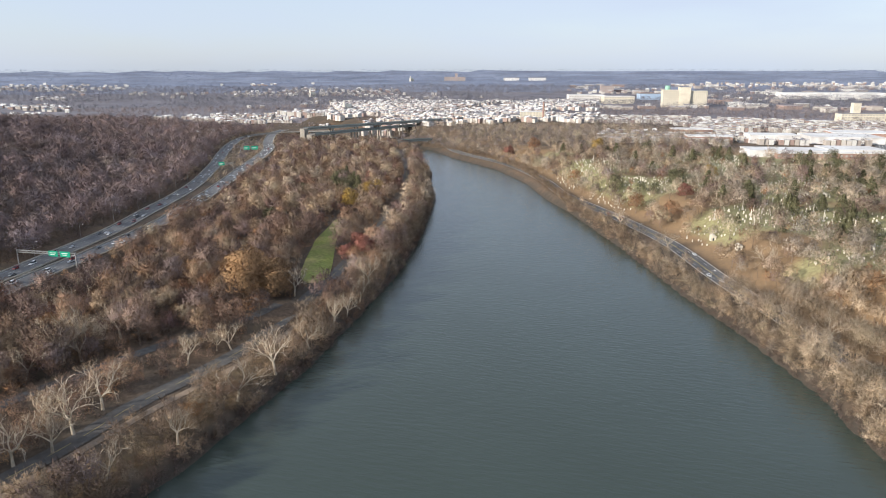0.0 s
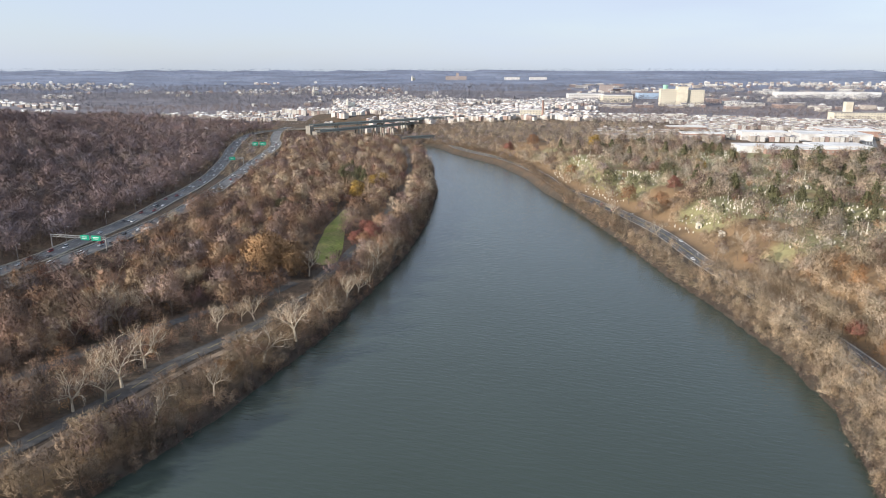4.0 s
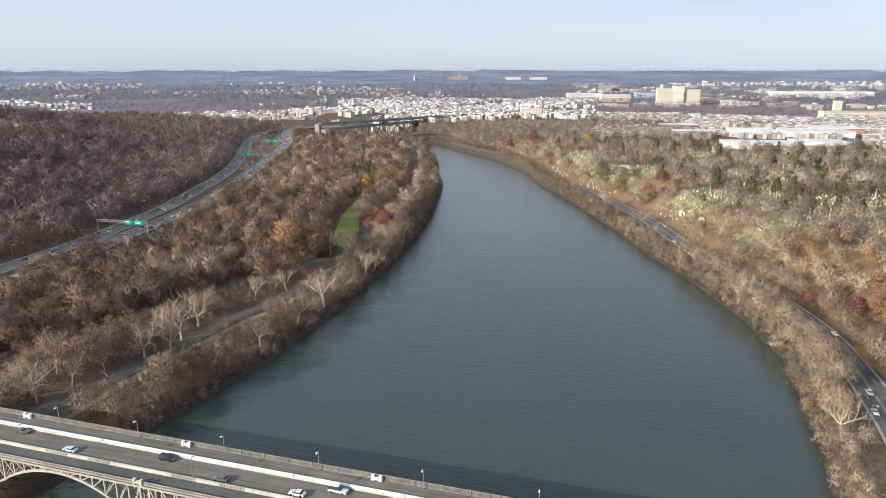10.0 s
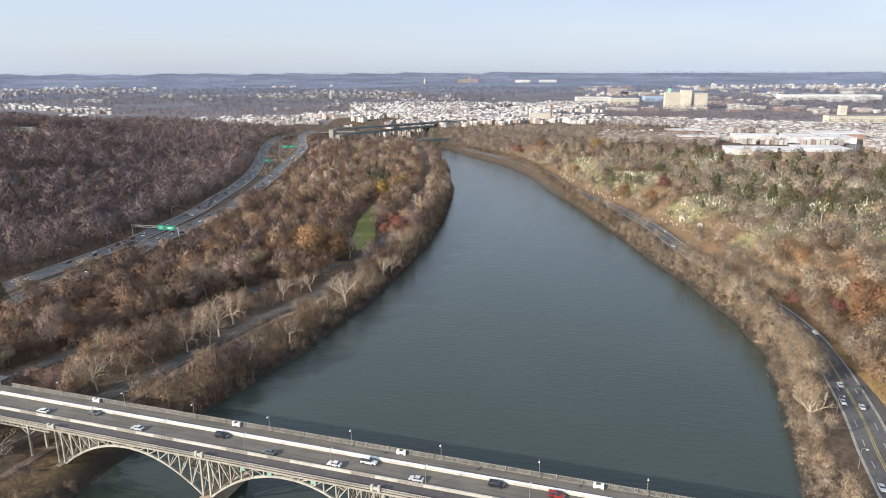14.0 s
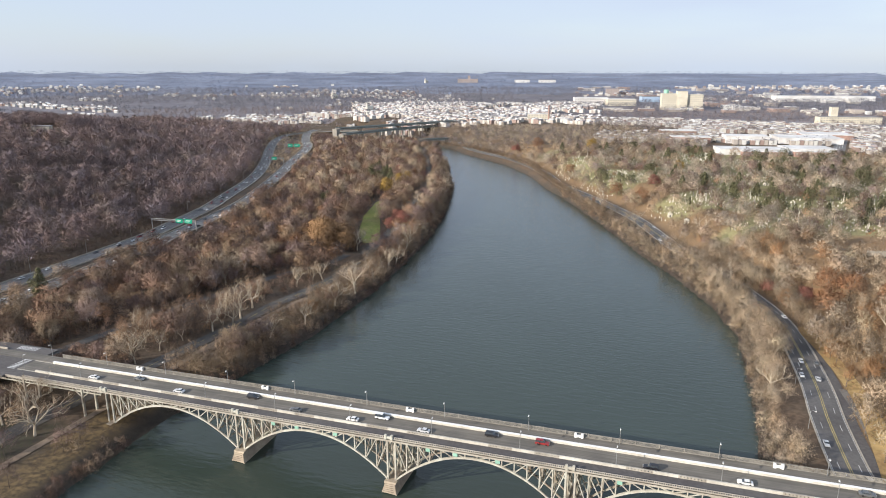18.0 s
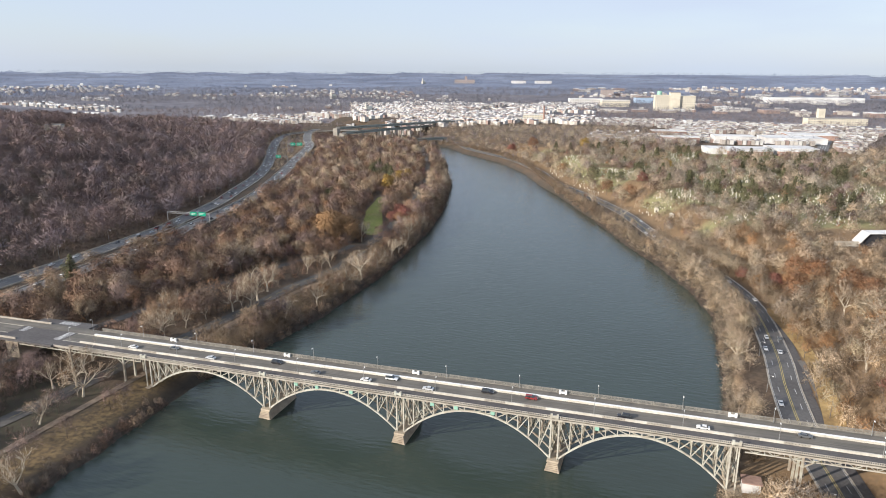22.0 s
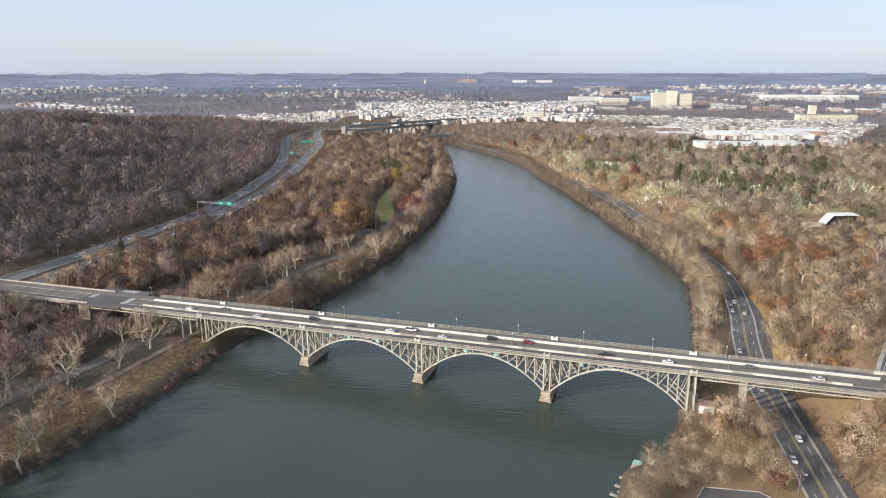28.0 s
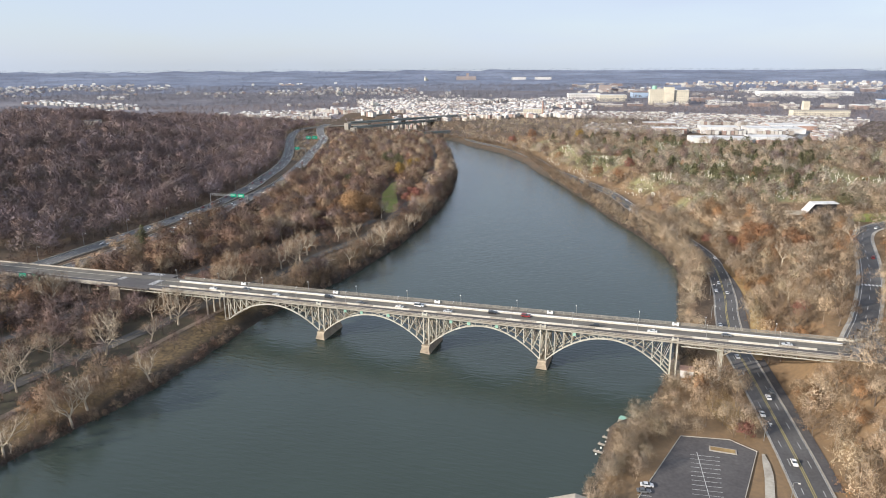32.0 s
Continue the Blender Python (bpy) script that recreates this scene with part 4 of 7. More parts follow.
# ---------- cars ----------
def car(name, colour, kind, label):
    paint = material(name + "_paint", colour, 0.35, 0.04, 1.0, spec=0.5)
    e = thing(name, 0, 0, -50, label, "car", "cars")
    h = {"sedan": 1.42, "suv": 1.75, "van": 2.1}[kind]
    L = {"sedan": 4.6, "suv": 4.8, "van": 5.4}[kind] / 2
    low = [(-L, 0.35), (L, 0.35), (L, 0.72), (L - 0.2, 0.86), (L * 0.45, 0.98), (-L * 0.75, 1.0), (-L + 0.1, 0.92), (-L, 0.7)]
    part("body", Build().prism(low, -0.9, 0.9), paint, e)
    back = {"sedan": -L * 0.72, "suv": -L + 0.12, "van": -L + 0.08}[kind]
    top = [(back, 0.97), (L * 0.42, 0.97), (L * 0.16, h - 0.06), (back + 0.45 if kind == "sedan" else back + 0.1, h - 0.06)]
    part("window_band", Build().prism(top, -0.8, 0.8), M_GLASS_DARK, e, "dark glass")
    part("roof", Build().box(top[3][0] + 0.05, top[2][0] - 0.05, -0.74, 0.74, h - 0.06, h), paint, e)
    for s in (-1, 1):
        for x in (-L * 0.6, L * 0.62):
            part("wheel", Build().cone((x, s * 0.72, 0.33), (x, s * 0.93, 0.33), 0.33, 0.33, 10), M_RUBBER, e)
    part("headlight", Build().box(L - 0.02, L + 0.02, -0.8, 0.8, 0.62, 0.76), M_WHITE, e)
    return e


FLEET = [car("silver_car", (0.55, 0.56, 0.57), "sedan", "silver saloon car on the road"), car("black_suv", (0.02, 0.02, 0.025), "suv", "black sport utility car on the road"),
         car("white_van", (0.75, 0.75, 0.74), "van", "white van on the road"), car("grey_car", (0.12, 0.125, 0.13), "sedan", "dark grey saloon car on the road"),
         car("red_car", (0.28, 0.03, 0.03), "suv", "dark red car on the road"), car("white_car", (0.75, 0.74, 0.72), "sedan", "white saloon car on the road")]
used = set()


def put_car(i, x, y, z, turn):
    m = pose(x, y, z, 0, 0, turn)
    if i in used:
        copy_thing(FLEET[i], m)
    else:
        FLEET[i].matrix_basis = m
        used.add(i)


for x, lane, i in ((-120, 0, 3), (-96, 1, 0), (-64, 0, 1), (-42, 1, 3), (-18, 1, 5), (-8, 0, 2), (10, 1, 0), (34, 0, 1), (52, 0, 4), (88, 1, 1), (116, 1, 5), (150, 0, 3), (176, 1, 0), (-140, 1, 5)):
    put_car(i, x, (1.6, -2.8)[lane], deck_z(x) + 0.03, (0, 180)[lane] + 0)


def along_road(line, z, t0, t1, gap, lanes, seed):
    r = random.Random(seed)
    pts = along(line, 3)
    for off, way in lanes:
        i = r.randint(0, 6)
        while i < len(pts) - 1:
            if t0 < pts[i][1] < t1:
                d = pts[i + 1] - pts[i]
                a = math.atan2(d[1], d[0])
                px, py = pts[i][0] + off * math.sin(a), pts[i][1] - off * math.cos(a)
                zz = float(z(px, py)) if callable(z) else z
                put_car(r.choice((0, 1, 2, 3, 4, 5, 5, 0)), px, py, zz + 0.03, math.degrees(a) + (0 if way > 0 else 180))
            i += int(gap * r.uniform(0.5, 1.6) / 3)


along_road(EXPRESSWAY, express_z, 60, 1000, 36, ((-4, -1), (0, -1), (4, -1)), 4)
along_road(EAST_LANES, express_z, 60, 900, 34, ((-4, 1), (0, 1), (4, 1)), 5)
along_road(KELLY, 6.0, -100, 560, 110, ((4.7, 1), (1.8, 1), (-1.9, -1), (-4.7, -1)), 7)
along_road(HILL_ROAD, hill_z, 20, 280, 130, ((3, 1),), 9)
# ---------- trees ----------
def facing(rng, base, d, core):
    """The soft outward way of foliage: away from its own clump and from the middle of the crown."""
    out = base - np.asarray(core)
    out = out / np.maximum(np.linalg.norm(out, axis=1)[:, None], 1e-6)
    return 0.3 * d + 0.9 * out + rng.normal(size=d.shape) * 0.1 + np.array([0, 0, 0.1])


def twigs(rng, centre, radius, n, length, width, up=0.5, rough=0.5, core=None):
    """Loose thin triangles that lie on and in an ellipsoid, their flat sides roughly outwards."""
    d = rng.normal(size=(n, 3))
    d[:, 2] += 0.25
    d /= np.linalg.norm(d, axis=1)[:, None]
    base = np.asarray(centre) + d * np.asarray(radius) * (rng.uniform(0.15, 1.0, (n, 1)) ** 0.4) * 0.95
    face = d + rng.normal(size=(n, 3)) * rough
    way = np.array([0, 0, up]) + d * 0.5 + rng.normal(size=(n, 3)) * 0.6
    side = np.cross(way, face)
    side /= np.linalg.norm(side, axis=1)[:, None]
    way /= np.linalg.norm(way, axis=1)[:, None]
    ln = length * rng.uniform(0.6, 1.4, (n, 1))
    w = width * rng.uniform(0.5, 1.5, (n, 1))
    return np.stack([base - side * w, base + side * w, base + way * ln, facing(rng, base, d, centre if core is None else core)], 1)


def leaves(rng, centre, radius, n, size, core=None):
    """Loose leaf clumps on an uneven shell, facing roughly outwards."""
    d = rng.normal(size=(n, 3))
    d /= np.linalg.norm(d, axis=1)[:, None]
    base = np.asarray(centre) + d * np.asarray(radius) * (rng.uniform(0.3, 1.0, (n, 1)) ** 0.4)
    f = d + rng.normal(size=(n, 3)) * 0.5
    a = np.cross(f, rng.normal(size=(n, 3)))
    a /= np.linalg.norm(a, axis=1)[:, None]
    b = np.cross(a, f)
    b /= np.linalg.norm(b, axis=1)[:, None]
    s = size * rng.uniform(0.5, 1.4, (n, 1))
    return np.stack([base - a * s * 0.6 - b * s * 0.4, base + a * s * 0.6 - b * s * 0.4, base + b * s * 0.8, facing(rng, base, d, centre if core is None else core)], 1)


def lobes(rng, h, spread, n, low=0.38):
    out = []
    for i in range(n):
        t = 2 * math.pi * (i + rng.uniform(-0.3, 0.3)) / n * 2.4
        z = h * (low + (0.92 - low) * (i + 0.5) / n)
        r = spread * (0.75 - 0.55 * ((z / h - low) / (1 - low)) ** 1.5) * rng.uniform(0.7, 1.15)
        out.append((r * math.cos(t), r * math.sin(t), z))
    return out


def limb_mesh(rng, h, spread, lob, r0, forks=2, thin=0.03):
    """Trunk, limbs to every lobe and forks beyond them, all tapered."""
    b = Build()
    top = h * 0.5
    b.cone((0, 0, -0.4), (0.15, 0.1, top * 0.5), r0 * 1.15, r0 * 0.8, 7)
    b.cone((0.15, 0.1, top * 0.5), (0, 0, top), r0 * 0.8, r0 * 0.5, 6)
    b.cone((0, 0, top), (rng.uniform(-0.6, 0.6), rng.uniform(-0.6, 0.6), h * 0.9), r0 * 0.5, thin, 5)
    for c in lob:
        c = np.array(c)
        z0 = min(top * 0.95, max(h * 0.16, c[2] * 0.5))
        s = np.array([0.05, 0.05, z0])
        mid = s + (c - s) * 0.55 + np.array([0, 0, -0.05 * h * 0.5]) + rng.normal(size=3) * 0.25
        b.cone(s, mid, r0 * 0.42, r0 * 0.28, 5)
        b.cone(mid, c, r0 * 0.28, r0 * 0.13, 4)
        for k in range(forks):
            e = c + np.array([c[0] * 0.35, c[1] * 0.35, h * 0.1]) * rng.uniform(0.6, 1.2) + rng.normal(size=3) * spread * 0.16
            b.cone(c, e, r0 * 0.13, thin, 3)
            q = mid + (c - mid) * 0.4
            e2 = q + rng.normal(size=3) * spread * 0.22 + np.array([0, 0, h * 0.09])
            b.cone(q, e2, r0 * 0.12, thin, 3)
    return b


def spreading_limbs(rng, h, spread, r0, levels=4, fan=(4, 3, 3, 3), thin=0.045):
    """A trunk that divides again and again into crooked spreading limbs; gives the build and the ends of the limbs."""
    b, ends = Build(), []
    fork = h * rng.uniform(0.2, 0.3)
    lean = rng.normal(size=2) * 0.03 * h
    b.cone((0, 0, -0.4), (lean[0] * 0.5, lean[1] * 0.5, fork * 0.5), r0 * 1.25, r0, 7)
    top = np.array([lean[0], lean[1], fork])
    b.cone((lean[0] * 0.5, lean[1] * 0.5, fork * 0.5), top, r0, r0 * 0.85, 7)

    def grow(p, way, length, r, level):
        mid = p + way * length * 0.5 + rng.normal(size=3) * length * 0.07
        end = mid + (way + rng.normal(size=3) * 0.22) * length * 0.5
        sides = 5 if level < 2 else 3
        b.cone(p, mid, r, r * 0.82, sides)
        b.cone(mid, end, r * 0.82, max(r * 0.62, thin), sides)
        if level >= 2:
            ends.append((mid, level))
        if level == levels:
            ends.append((end, level))
            return
        n = fan[min(level, len(fan) - 1)]
        for i in range(n):
            side = np.cross(way, rng.normal(size=3))
            side /= np.linalg.norm(side)
            q = way * 0.8 + side * rng.uniform(0.45, 0.85) + np.array([0, 0, 0.22])
            q /= np.linalg.norm(q)
            s = mid if i == n - 1 and level > 0 else end
            grow(s, q, length * rng.uniform(0.58, 0.78), r * 0.58, level + 1)
    n = fan[0]
    for i in range(n):
        t = 6.283 * (i + rng.uniform(-0.3, 0.3)) / n
        tilt = rng.uniform(0.55, 1.25) * spread / (0.42 * h)
        way = np.array([math.cos(t) * tilt, math.sin(t) * tilt, 1.0])
        way /= np.linalg.norm(way)
        grow(top, way, h * rng.uniform(0.27, 0.34), r0 * 0.55, 1)
    return b, ends


def bare_tree(seed, h, spread, bark, twig, name, label, n=900, r0=None, width=0.07, thin=0.045):
    rng = np.random.RandomState(seed)
    limbs, ends = spreading_limbs(rng, h, spread, r0 or h * 0.02, thin=thin)
    e = thing(name, 0, 0, -60, label, "tree", name.replace("_", " ") + "s")
    part("trunk", limbs, bark, e)
    per = max(3, n // len(ends))
    r = spread * 0.17
    core = (0, 0, h * 0.5)
    tr = [twigs(rng, c, (r, r, r * 0.9), per, h * 0.07, width, 0.5, 0.5, core) for c, _ in ends]
    part("crown", soup("crown", np.concatenate(tr), twig), twig, e, "crown of fine bare twigs")
    return e


def leafy_tree(seed, h, spread, leaf, name, label, n=1500, size=0.45):
    rng = np.random.RandomState(seed)
    lob = lobes(rng, h, spread, 13, 0.32)
    e = thing(name, 0, 0, -60, label, "tree", "coloured autumn trees")
    part("trunk", limb_mesh(rng, h, spread, lob, h * 0.02, 1), M_BARK, e)
    tr = [leaves(rng, c, (spread * 0.4, spread * 0.4, h * 0.15), int(n / len(lob)), size, (0, 0, h * 0.45)) for c in lob]
    tr.append(twigs(rng, (0, 0, h * 0.6), (spread * 0.8, spread * 0.8, h * 0.34), n // 4, h * 0.1, 0.08, 0.5, 0.5, (0, 0, h * 0.45)))
    part("crown", soup("crown", np.concatenate(tr), leaf), leaf, e, "crown of autumn leaves")
    return e


def conifer(seed, h, spread, name, label):
    rng = np.random.RandomState(seed)
    e = thing(name, 0, 0, -60, label, "tree", "evergreens")
    part("trunk", Build().cone((0, 0, -0.4), (0, 0, h * 0.95), h * 0.018, 0.04, 6), M_BARK, e)
    tr = []
    k = 11
    for i in range(k):
        z = h * (0.12 + 0.82 * i / k)
        r = spread * (1 - i / k) ** 0.8 + 0.3
        for j in range(6):
            a = 2 * math.pi * (j + 0.37 * i) / 6 + rng.uniform(-0.3, 0.3)
            q = r * rng.uniform(0.45, 0.75)
            tr.append(leaves(rng, (q * math.cos(a), q * math.sin(a), z - 0.15 * r), (r * 0.42, r * 0.42, h * 0.045), 22, 0.5, (0, 0, z - 0.3 * r)))
    part("crown", soup("crown", np.concatenate(tr), M_NEEDLE), M_NEEDLE, e, "dark evergreen crown")
    return e


SYC = [bare_tree(20 + i, (22, 25, 20, 26)[i], (10.5, 10, 10, 11)[i], M_PALE_BARK, M_TWIG_TAN, "sycamore", "bare sycamore with pale cream limbs and fine tan twigs", n=1700, r0=(0.56, 0.6, 0.52, 0.62)[i], width=0.06, thin=0.08) for i in range(4)]
BARE = [bare_tree(40 + i, (17, 19, 15, 20, 14, 18)[i], (8, 7.5, 8, 8, 6.5, 8)[i], M_BARK, (M_TWIG, M_TWIG_GREY, M_TWIG, M_TWIG_TAN, M_TWIG_RUST, M_TWIG_GREY)[i], "bare_tree", "bare deciduous tree with a haze of brown twigs", n=2600, width=0.08) for i in range(6)]
ORANGE = [leafy_tree(60, 17, 10, M_ORANGE, "orange_tree", "broad oak with orange and tan autumn leaves", 2600, 0.5)]
REDS = [leafy_tree(61, 12, 6.5, M_RED, "red_tree", "small tree with dark red autumn leaves"), leafy_tree(62, 13, 7, M_RUSSET, "russet_tree", "tree with russet brown autumn leaves")]
GOLD = [leafy_tree(63, 15, 6.5, M_GOLD, "golden_tree", "tree with golden yellow autumn leaves", 1600)]
EVER = [conifer(64, 15, 5.2, "evergreen", "dark green evergreen tree"), conifer(65, 11, 4.0, "evergreen", "dark green evergreen tree")]
PINES = [leafy_tree(66, 15, 7, M_NEEDLE, "pine", "dark green pine with a broad rounded crown", 1400, 0.5), leafy_tree(67, 12, 5.5, M_NEEDLE, "pine", "dark green pine with a broad rounded crown", 1000, 0.5)]
stood = set()
occupied = []


def plant(proto, x, y, scale=1.0, turn=0.0, z=None):
    zz = float(height(np.array([x]), np.array([y]))[0]) if z is None else z
    m = pose(x, y, zz, 0, 0, turn) @ Matrix.Scale(scale, 4)
    occupied.append((x, y))
    if proto.name in stood:
        c = copy_thing(proto, pose(x, y, zz, 0, 0, turn))
        c.scale = (scale, scale, scale)
    else:
        proto.matrix_basis = m
        stood.add(proto.name)


def ring(x, y, r):
    """Keeps the space round a specimen tree free."""
    for i in range(8):
        occupied.append((x + r * math.cos(i * 0.785), y + r * math.sin(i * 0.785)))


rnd = random.Random(11)
for gx__ in range(-298, -262, 6):
    for gy__ in range(206, 262, 7):
        occupied.append((gx__, gy__))
# the pale sycamores of the left bank and the right bank
for x, y, k, s in ((-262, 235, 2, 0.95), (-198, 156, 3, 1.05), (-193, 161, 1, 1.0), (-196, 188, 0, 0.95), (-201, 139, 2, 1.0), (-143, 98, 0, 0.85), (-146, 110, 3, 0.9), (-149, 88, 1, 0.85), (-115, 92, 2, 0.8), (-146, 173, 0, 0.75), (-137, 193, 2, 0.8),
                   (-107, 153, 1, 0.85), (-106, 180, 3, 0.9), (-108, 240, 0, 0.85), (-109, 258, 2, 0.8), (-112, 282, 1, 0.8), (-116, 305, 3, 0.85), (-108, 118, 0, 0.7), (-106, 210, 1, 0.75), (-122, 345, 2, 0.8), (-240, 195, 1, 0.9),
                   (-236, -32, 3, 1.0), (-157, -22, 1, 0.9), (-226, 76, 0, 1.0), (-114, -89, 2, 0.95), (-173, -118, 1, 0.9), (-117, -133, 3, 0.85), (-120, -122, 0, 0.9), (-166, 44, 2, 0.95), (-155, 107, 0, 0.9), (-150, 128, 1, 0.95), (-144, -54, 2, 0.75),
                   (-124, -160, 1, 0.8), (-196, -120, 3, 0.8), (-252, 60, 0, 0.8), (-172, 62, 3, 0.85), (-397, 258, 2, 0.9), (-405, 266, 0, 0.9),
                   (-140, 390, 1, 0.9), (-148, 440, 0, 0.9), (-146, 415, 2, 0.8), (-160, 490, 3, 0.8), (-178, 540, 1, 0.8),
                   (114, 392, 1, 0.8), (132, 286, 2, 0.85), (120, 262, 1, 0.8), (58, 444, 2, 0.8), (20, 508, 0, 0.8), (208, 140, 2, 1.0), (196, 168, 0, 0.9), (214, -40, 1, 1.0), (206, -78, 0, 1.0), (226, -20, 3, 0.9), (143, 150, 2, 0.7), (138, 110, 0, 0.7),
                   (190, 90, 1, 0.8), (242, 190, 0, 0.8)):
    plant(SYC[k], x, y, s, rnd.uniform(0, 360))
dp = along(DRIVE, 4)
dn = np.gradient(dp, axis=0)
dn /= np.linalg.norm(dn, axis=1)[:, None]
for i in range(0, len(dp), 4):
    for sd in (-9.5, 9.0):
        if -185 < dp[i][1] < 280 and abs(dp[i][1]) > 20 and rnd.random() < 0.45:
            q = dp[i] + np.array([dn[i][1], -dn[i][0]]) * (sd + rnd.uniform(-1.5, 1.5))
            if min((q[0] - a) ** 2 + (q[1] - b) ** 2 for a, b in occupied) > 40 and near_line(q[:1], q[1:], RIVER_PATH)[0][0] > 3.5:
                plant(SYC[rnd.choice((0, 1, 2, 3))], float(q[0]), float(q[1]), rnd.uniform(0.45, 1.0), rnd.uniform(0, 360))
for x, y, s in ((-171, 262, 1.65), (-183, 275, 1.45), (-161, 272, 1.3), (-168, 250, 1.2), (-156, 262, 1.1)):
    ring(x, y, 8)
    plant(ORANGE[0], x, y, s, rnd.uniform(0, 360))
for x, y, k, s in ((-140, 352, 0, 1.0), (-146, 366, 0, 1.05), (-150, 345, 0, 0.9), (-158, 380, 0, 0.9), (-260, 640, 0, 1.1), (-235, 620, 1, 1.0), (-190, 250, 1, 1.0), (-150, 238, 1, 0.7), (-200, 240, 1, 0.9), (-225, 360, 1, 1.0), (-270, 300, 1, 0.9),
                   (178, 210, 1, 1.2), (190, 222, 1, 1.2), (170, 236, 0, 0.8), (192, 62, 0, 0.75), (204, 196, 1, 1.1), (60, 520, 1, 1.1), (30, 560, 1, 1.2), (70, 548, 0, 1.0), (-40, 690, 1, 1.2), (152, 258, 0, 0.7), (182, 240, 1, 1.1), (155, -62, 0, 0.55),
                   (210, 180, 1, 1.0), (-120, 880, 1, 1.3), (-160, 900, 0, 1.1)):
    ring(x, y, 6)
    plant(REDS[k], x, y, s * 1.2, rnd.uniform(0, 360))
for x, y, s in ((-220, 500, 1.15), (-228, 560, 1.0), (-222, 570, 1.0), (95, 640, 0.9), (-30, 830, 1.2)):
    ring(x, y, 6)
    plant(GOLD[0], x, y, s * 1.25, rnd.uniform(0, 360))
for x, y, k, s in ((-252, 560, 0, 1.1), (-262, 575, 0, 1.2), (-274, 590, 1, 1.2), (-285, 600, 0, 1.1), (-268, 605, 0, 1.2), (-255, 590, 1, 1.1), (-292, 620, 0, 1.2), (-278, 630, 1, 1.1), (-300, 645, 0, 1.1), (-246, 575, 0, 1.0), (-258, 425, 0, 1.1), (-266, 434, 1, 1.1), (-250, 436, 1, 1.0),
                   (-300, 560, 1, 1.1), (-212, 640, 1, 1.0), (-276, 88, 0, 0.8), (150, 470, 1, 0.9), (232, 404, 0, 1.1), (120, 566, 0, 1.0), (84, 726, 0, 1.2), (60, 640, 1, 1.1), (190, 700, 0, 1.1), (270, 560, 0, 1.0), (300, 600, 1, 1.0), (30, 830, 0, 1.2), (262, 318, 0, 1.2), (292, 300, 1, 1.2)):
    ring(x, y, 5)
    plant(PINES[k], x, y, s, rnd.uniform(0, 360))
for x, y, k, s in ((-258, 600, 0, 1.1), (-268, 612, 0, 1.2), (-280, 590, 0, 1.0), (-272, 575, 1, 1.2), (-250, 585, 1, 1.1), (-288, 625, 0, 1.0), (-262, 560, 1, 1.0), (-300, 660, 0, 1.1), (-255, 420, 1, 1.1), (-262, 428, 1, 1.0), (-275, 90, 0, 1.0), (-268, 82, 1, 0.9),
                   (236, 400, 0, 1.3), (130, 440, 1, 0.7), (146, 500, 0, 0.9), (120, 560, 0, 1.0), (90, 600, 0, 1.1), (80, 720, 0, 1.3), (130, 700, 1, 1.3), (60, 760, 0, 1.2), (180, 640, 1, 1.2), (20, 740, 0, 1.1), (160, 420, 1, 1.0), (220, 520, 0, 1.0), (270, 480, 1, 1.1),
                   (105, 470, 1, 0.6), (200, 760, 0, 1.1), (40, 680, 1, 1.2), (250, 620, 0, 1.1), (300, 430, 1, 1.0), (-5, 800, 0, 1.2)):
    ring(x, y, 4)
    plant(EVER[k], x, y, s * 1.2, rnd.uniform(0, 360))


# evergreens scattered over the cemetery
r_ = random.Random(77)
for _ in range(260):
    x, y = r_.uniform(-90, 330), r_.uniform(400, 830)
    k, sd = near_line(np.array([x]), np.array([y]), KELLY)
    if (k * sd)[0] < 24 or wobble(x, y, 60, 91) < 0.05 or (x > 140 and y > 760 + 0.22 * (x - 150)):
        continue
    if min((x - a) ** 2 + (y - b) ** 2 for a, b in occupied) > 64:
        plant(r_.choice((EVER[0], EVER[0], EVER[1], PINES[0])), x, y, r_.uniform(0.85, 1.4), r_.uniform(0, 360))


def free_spots(x0, x1, y0, y1, gap, keep, seed):
    """Jittered spots in a box for which keep(x, y) holds."""
    r = np.random.RandomState(seed)
    xs, ys = np.meshgrid(np.arange(x0, x1, gap), np.arange(y0, y1, gap))
    xs = (xs + r.uniform(-0.48, 0.48, xs.shape) * gap).ravel()
    ys = (ys + r.uniform(-0.48, 0.48, ys.shape) * gap).ravel()
    k = keep(xs, ys)
    return xs[k], ys[k], r


FIELD = [(-150, 296), (-161, 322), (-172, 348), (-183, 375), (-192, 397), (-201, 438), (-210, 472)]


def clear_of(x, y, road_gap=3.0):
    ok = np.ones(x.shape, bool)
    for line, _, half in ROADS:
        d, _s = near_line(x, y, line)
        ok &= d > half + road_gap - 1.5
    d, _s = near_line(x, y, FIELD)
    ok &= d > 10.5
    # under the bridge and its approaches
    ok &= ~((abs(y) < 15) & (x > -440) & (x < 206))
    return ok


def left_flat(x, y):
    """Wooded ground between river and expressway; the park drive keeps an open side towards the water."""
    d, s = near_line(x, y, LEFT_BANK)
    e, t = near_line(x, y, EAST_LANES)
    d2, s2 = near_line(x, y, DRIVE)
    verge = (d2 * s2 > 0) & (y < 235) & (wobble(x, y, 18, 78) < 0.15)
    between = (d2 * s2 <= 0) & (near_line(x, y, SIDE_ROAD)[1] > 0) & (y < 190) & (y > 15) & (wobble(x, y, 25, 17) < -0.15)
    park = (y < 14) & (x > -235) & (wobble(x, y, 40, 18) < 0.25)
    return (-d * s > 5) & (e * t > np.where(y > 230, 17, 11)) & clear_of(x, y) & ~verge & ~between & ~park


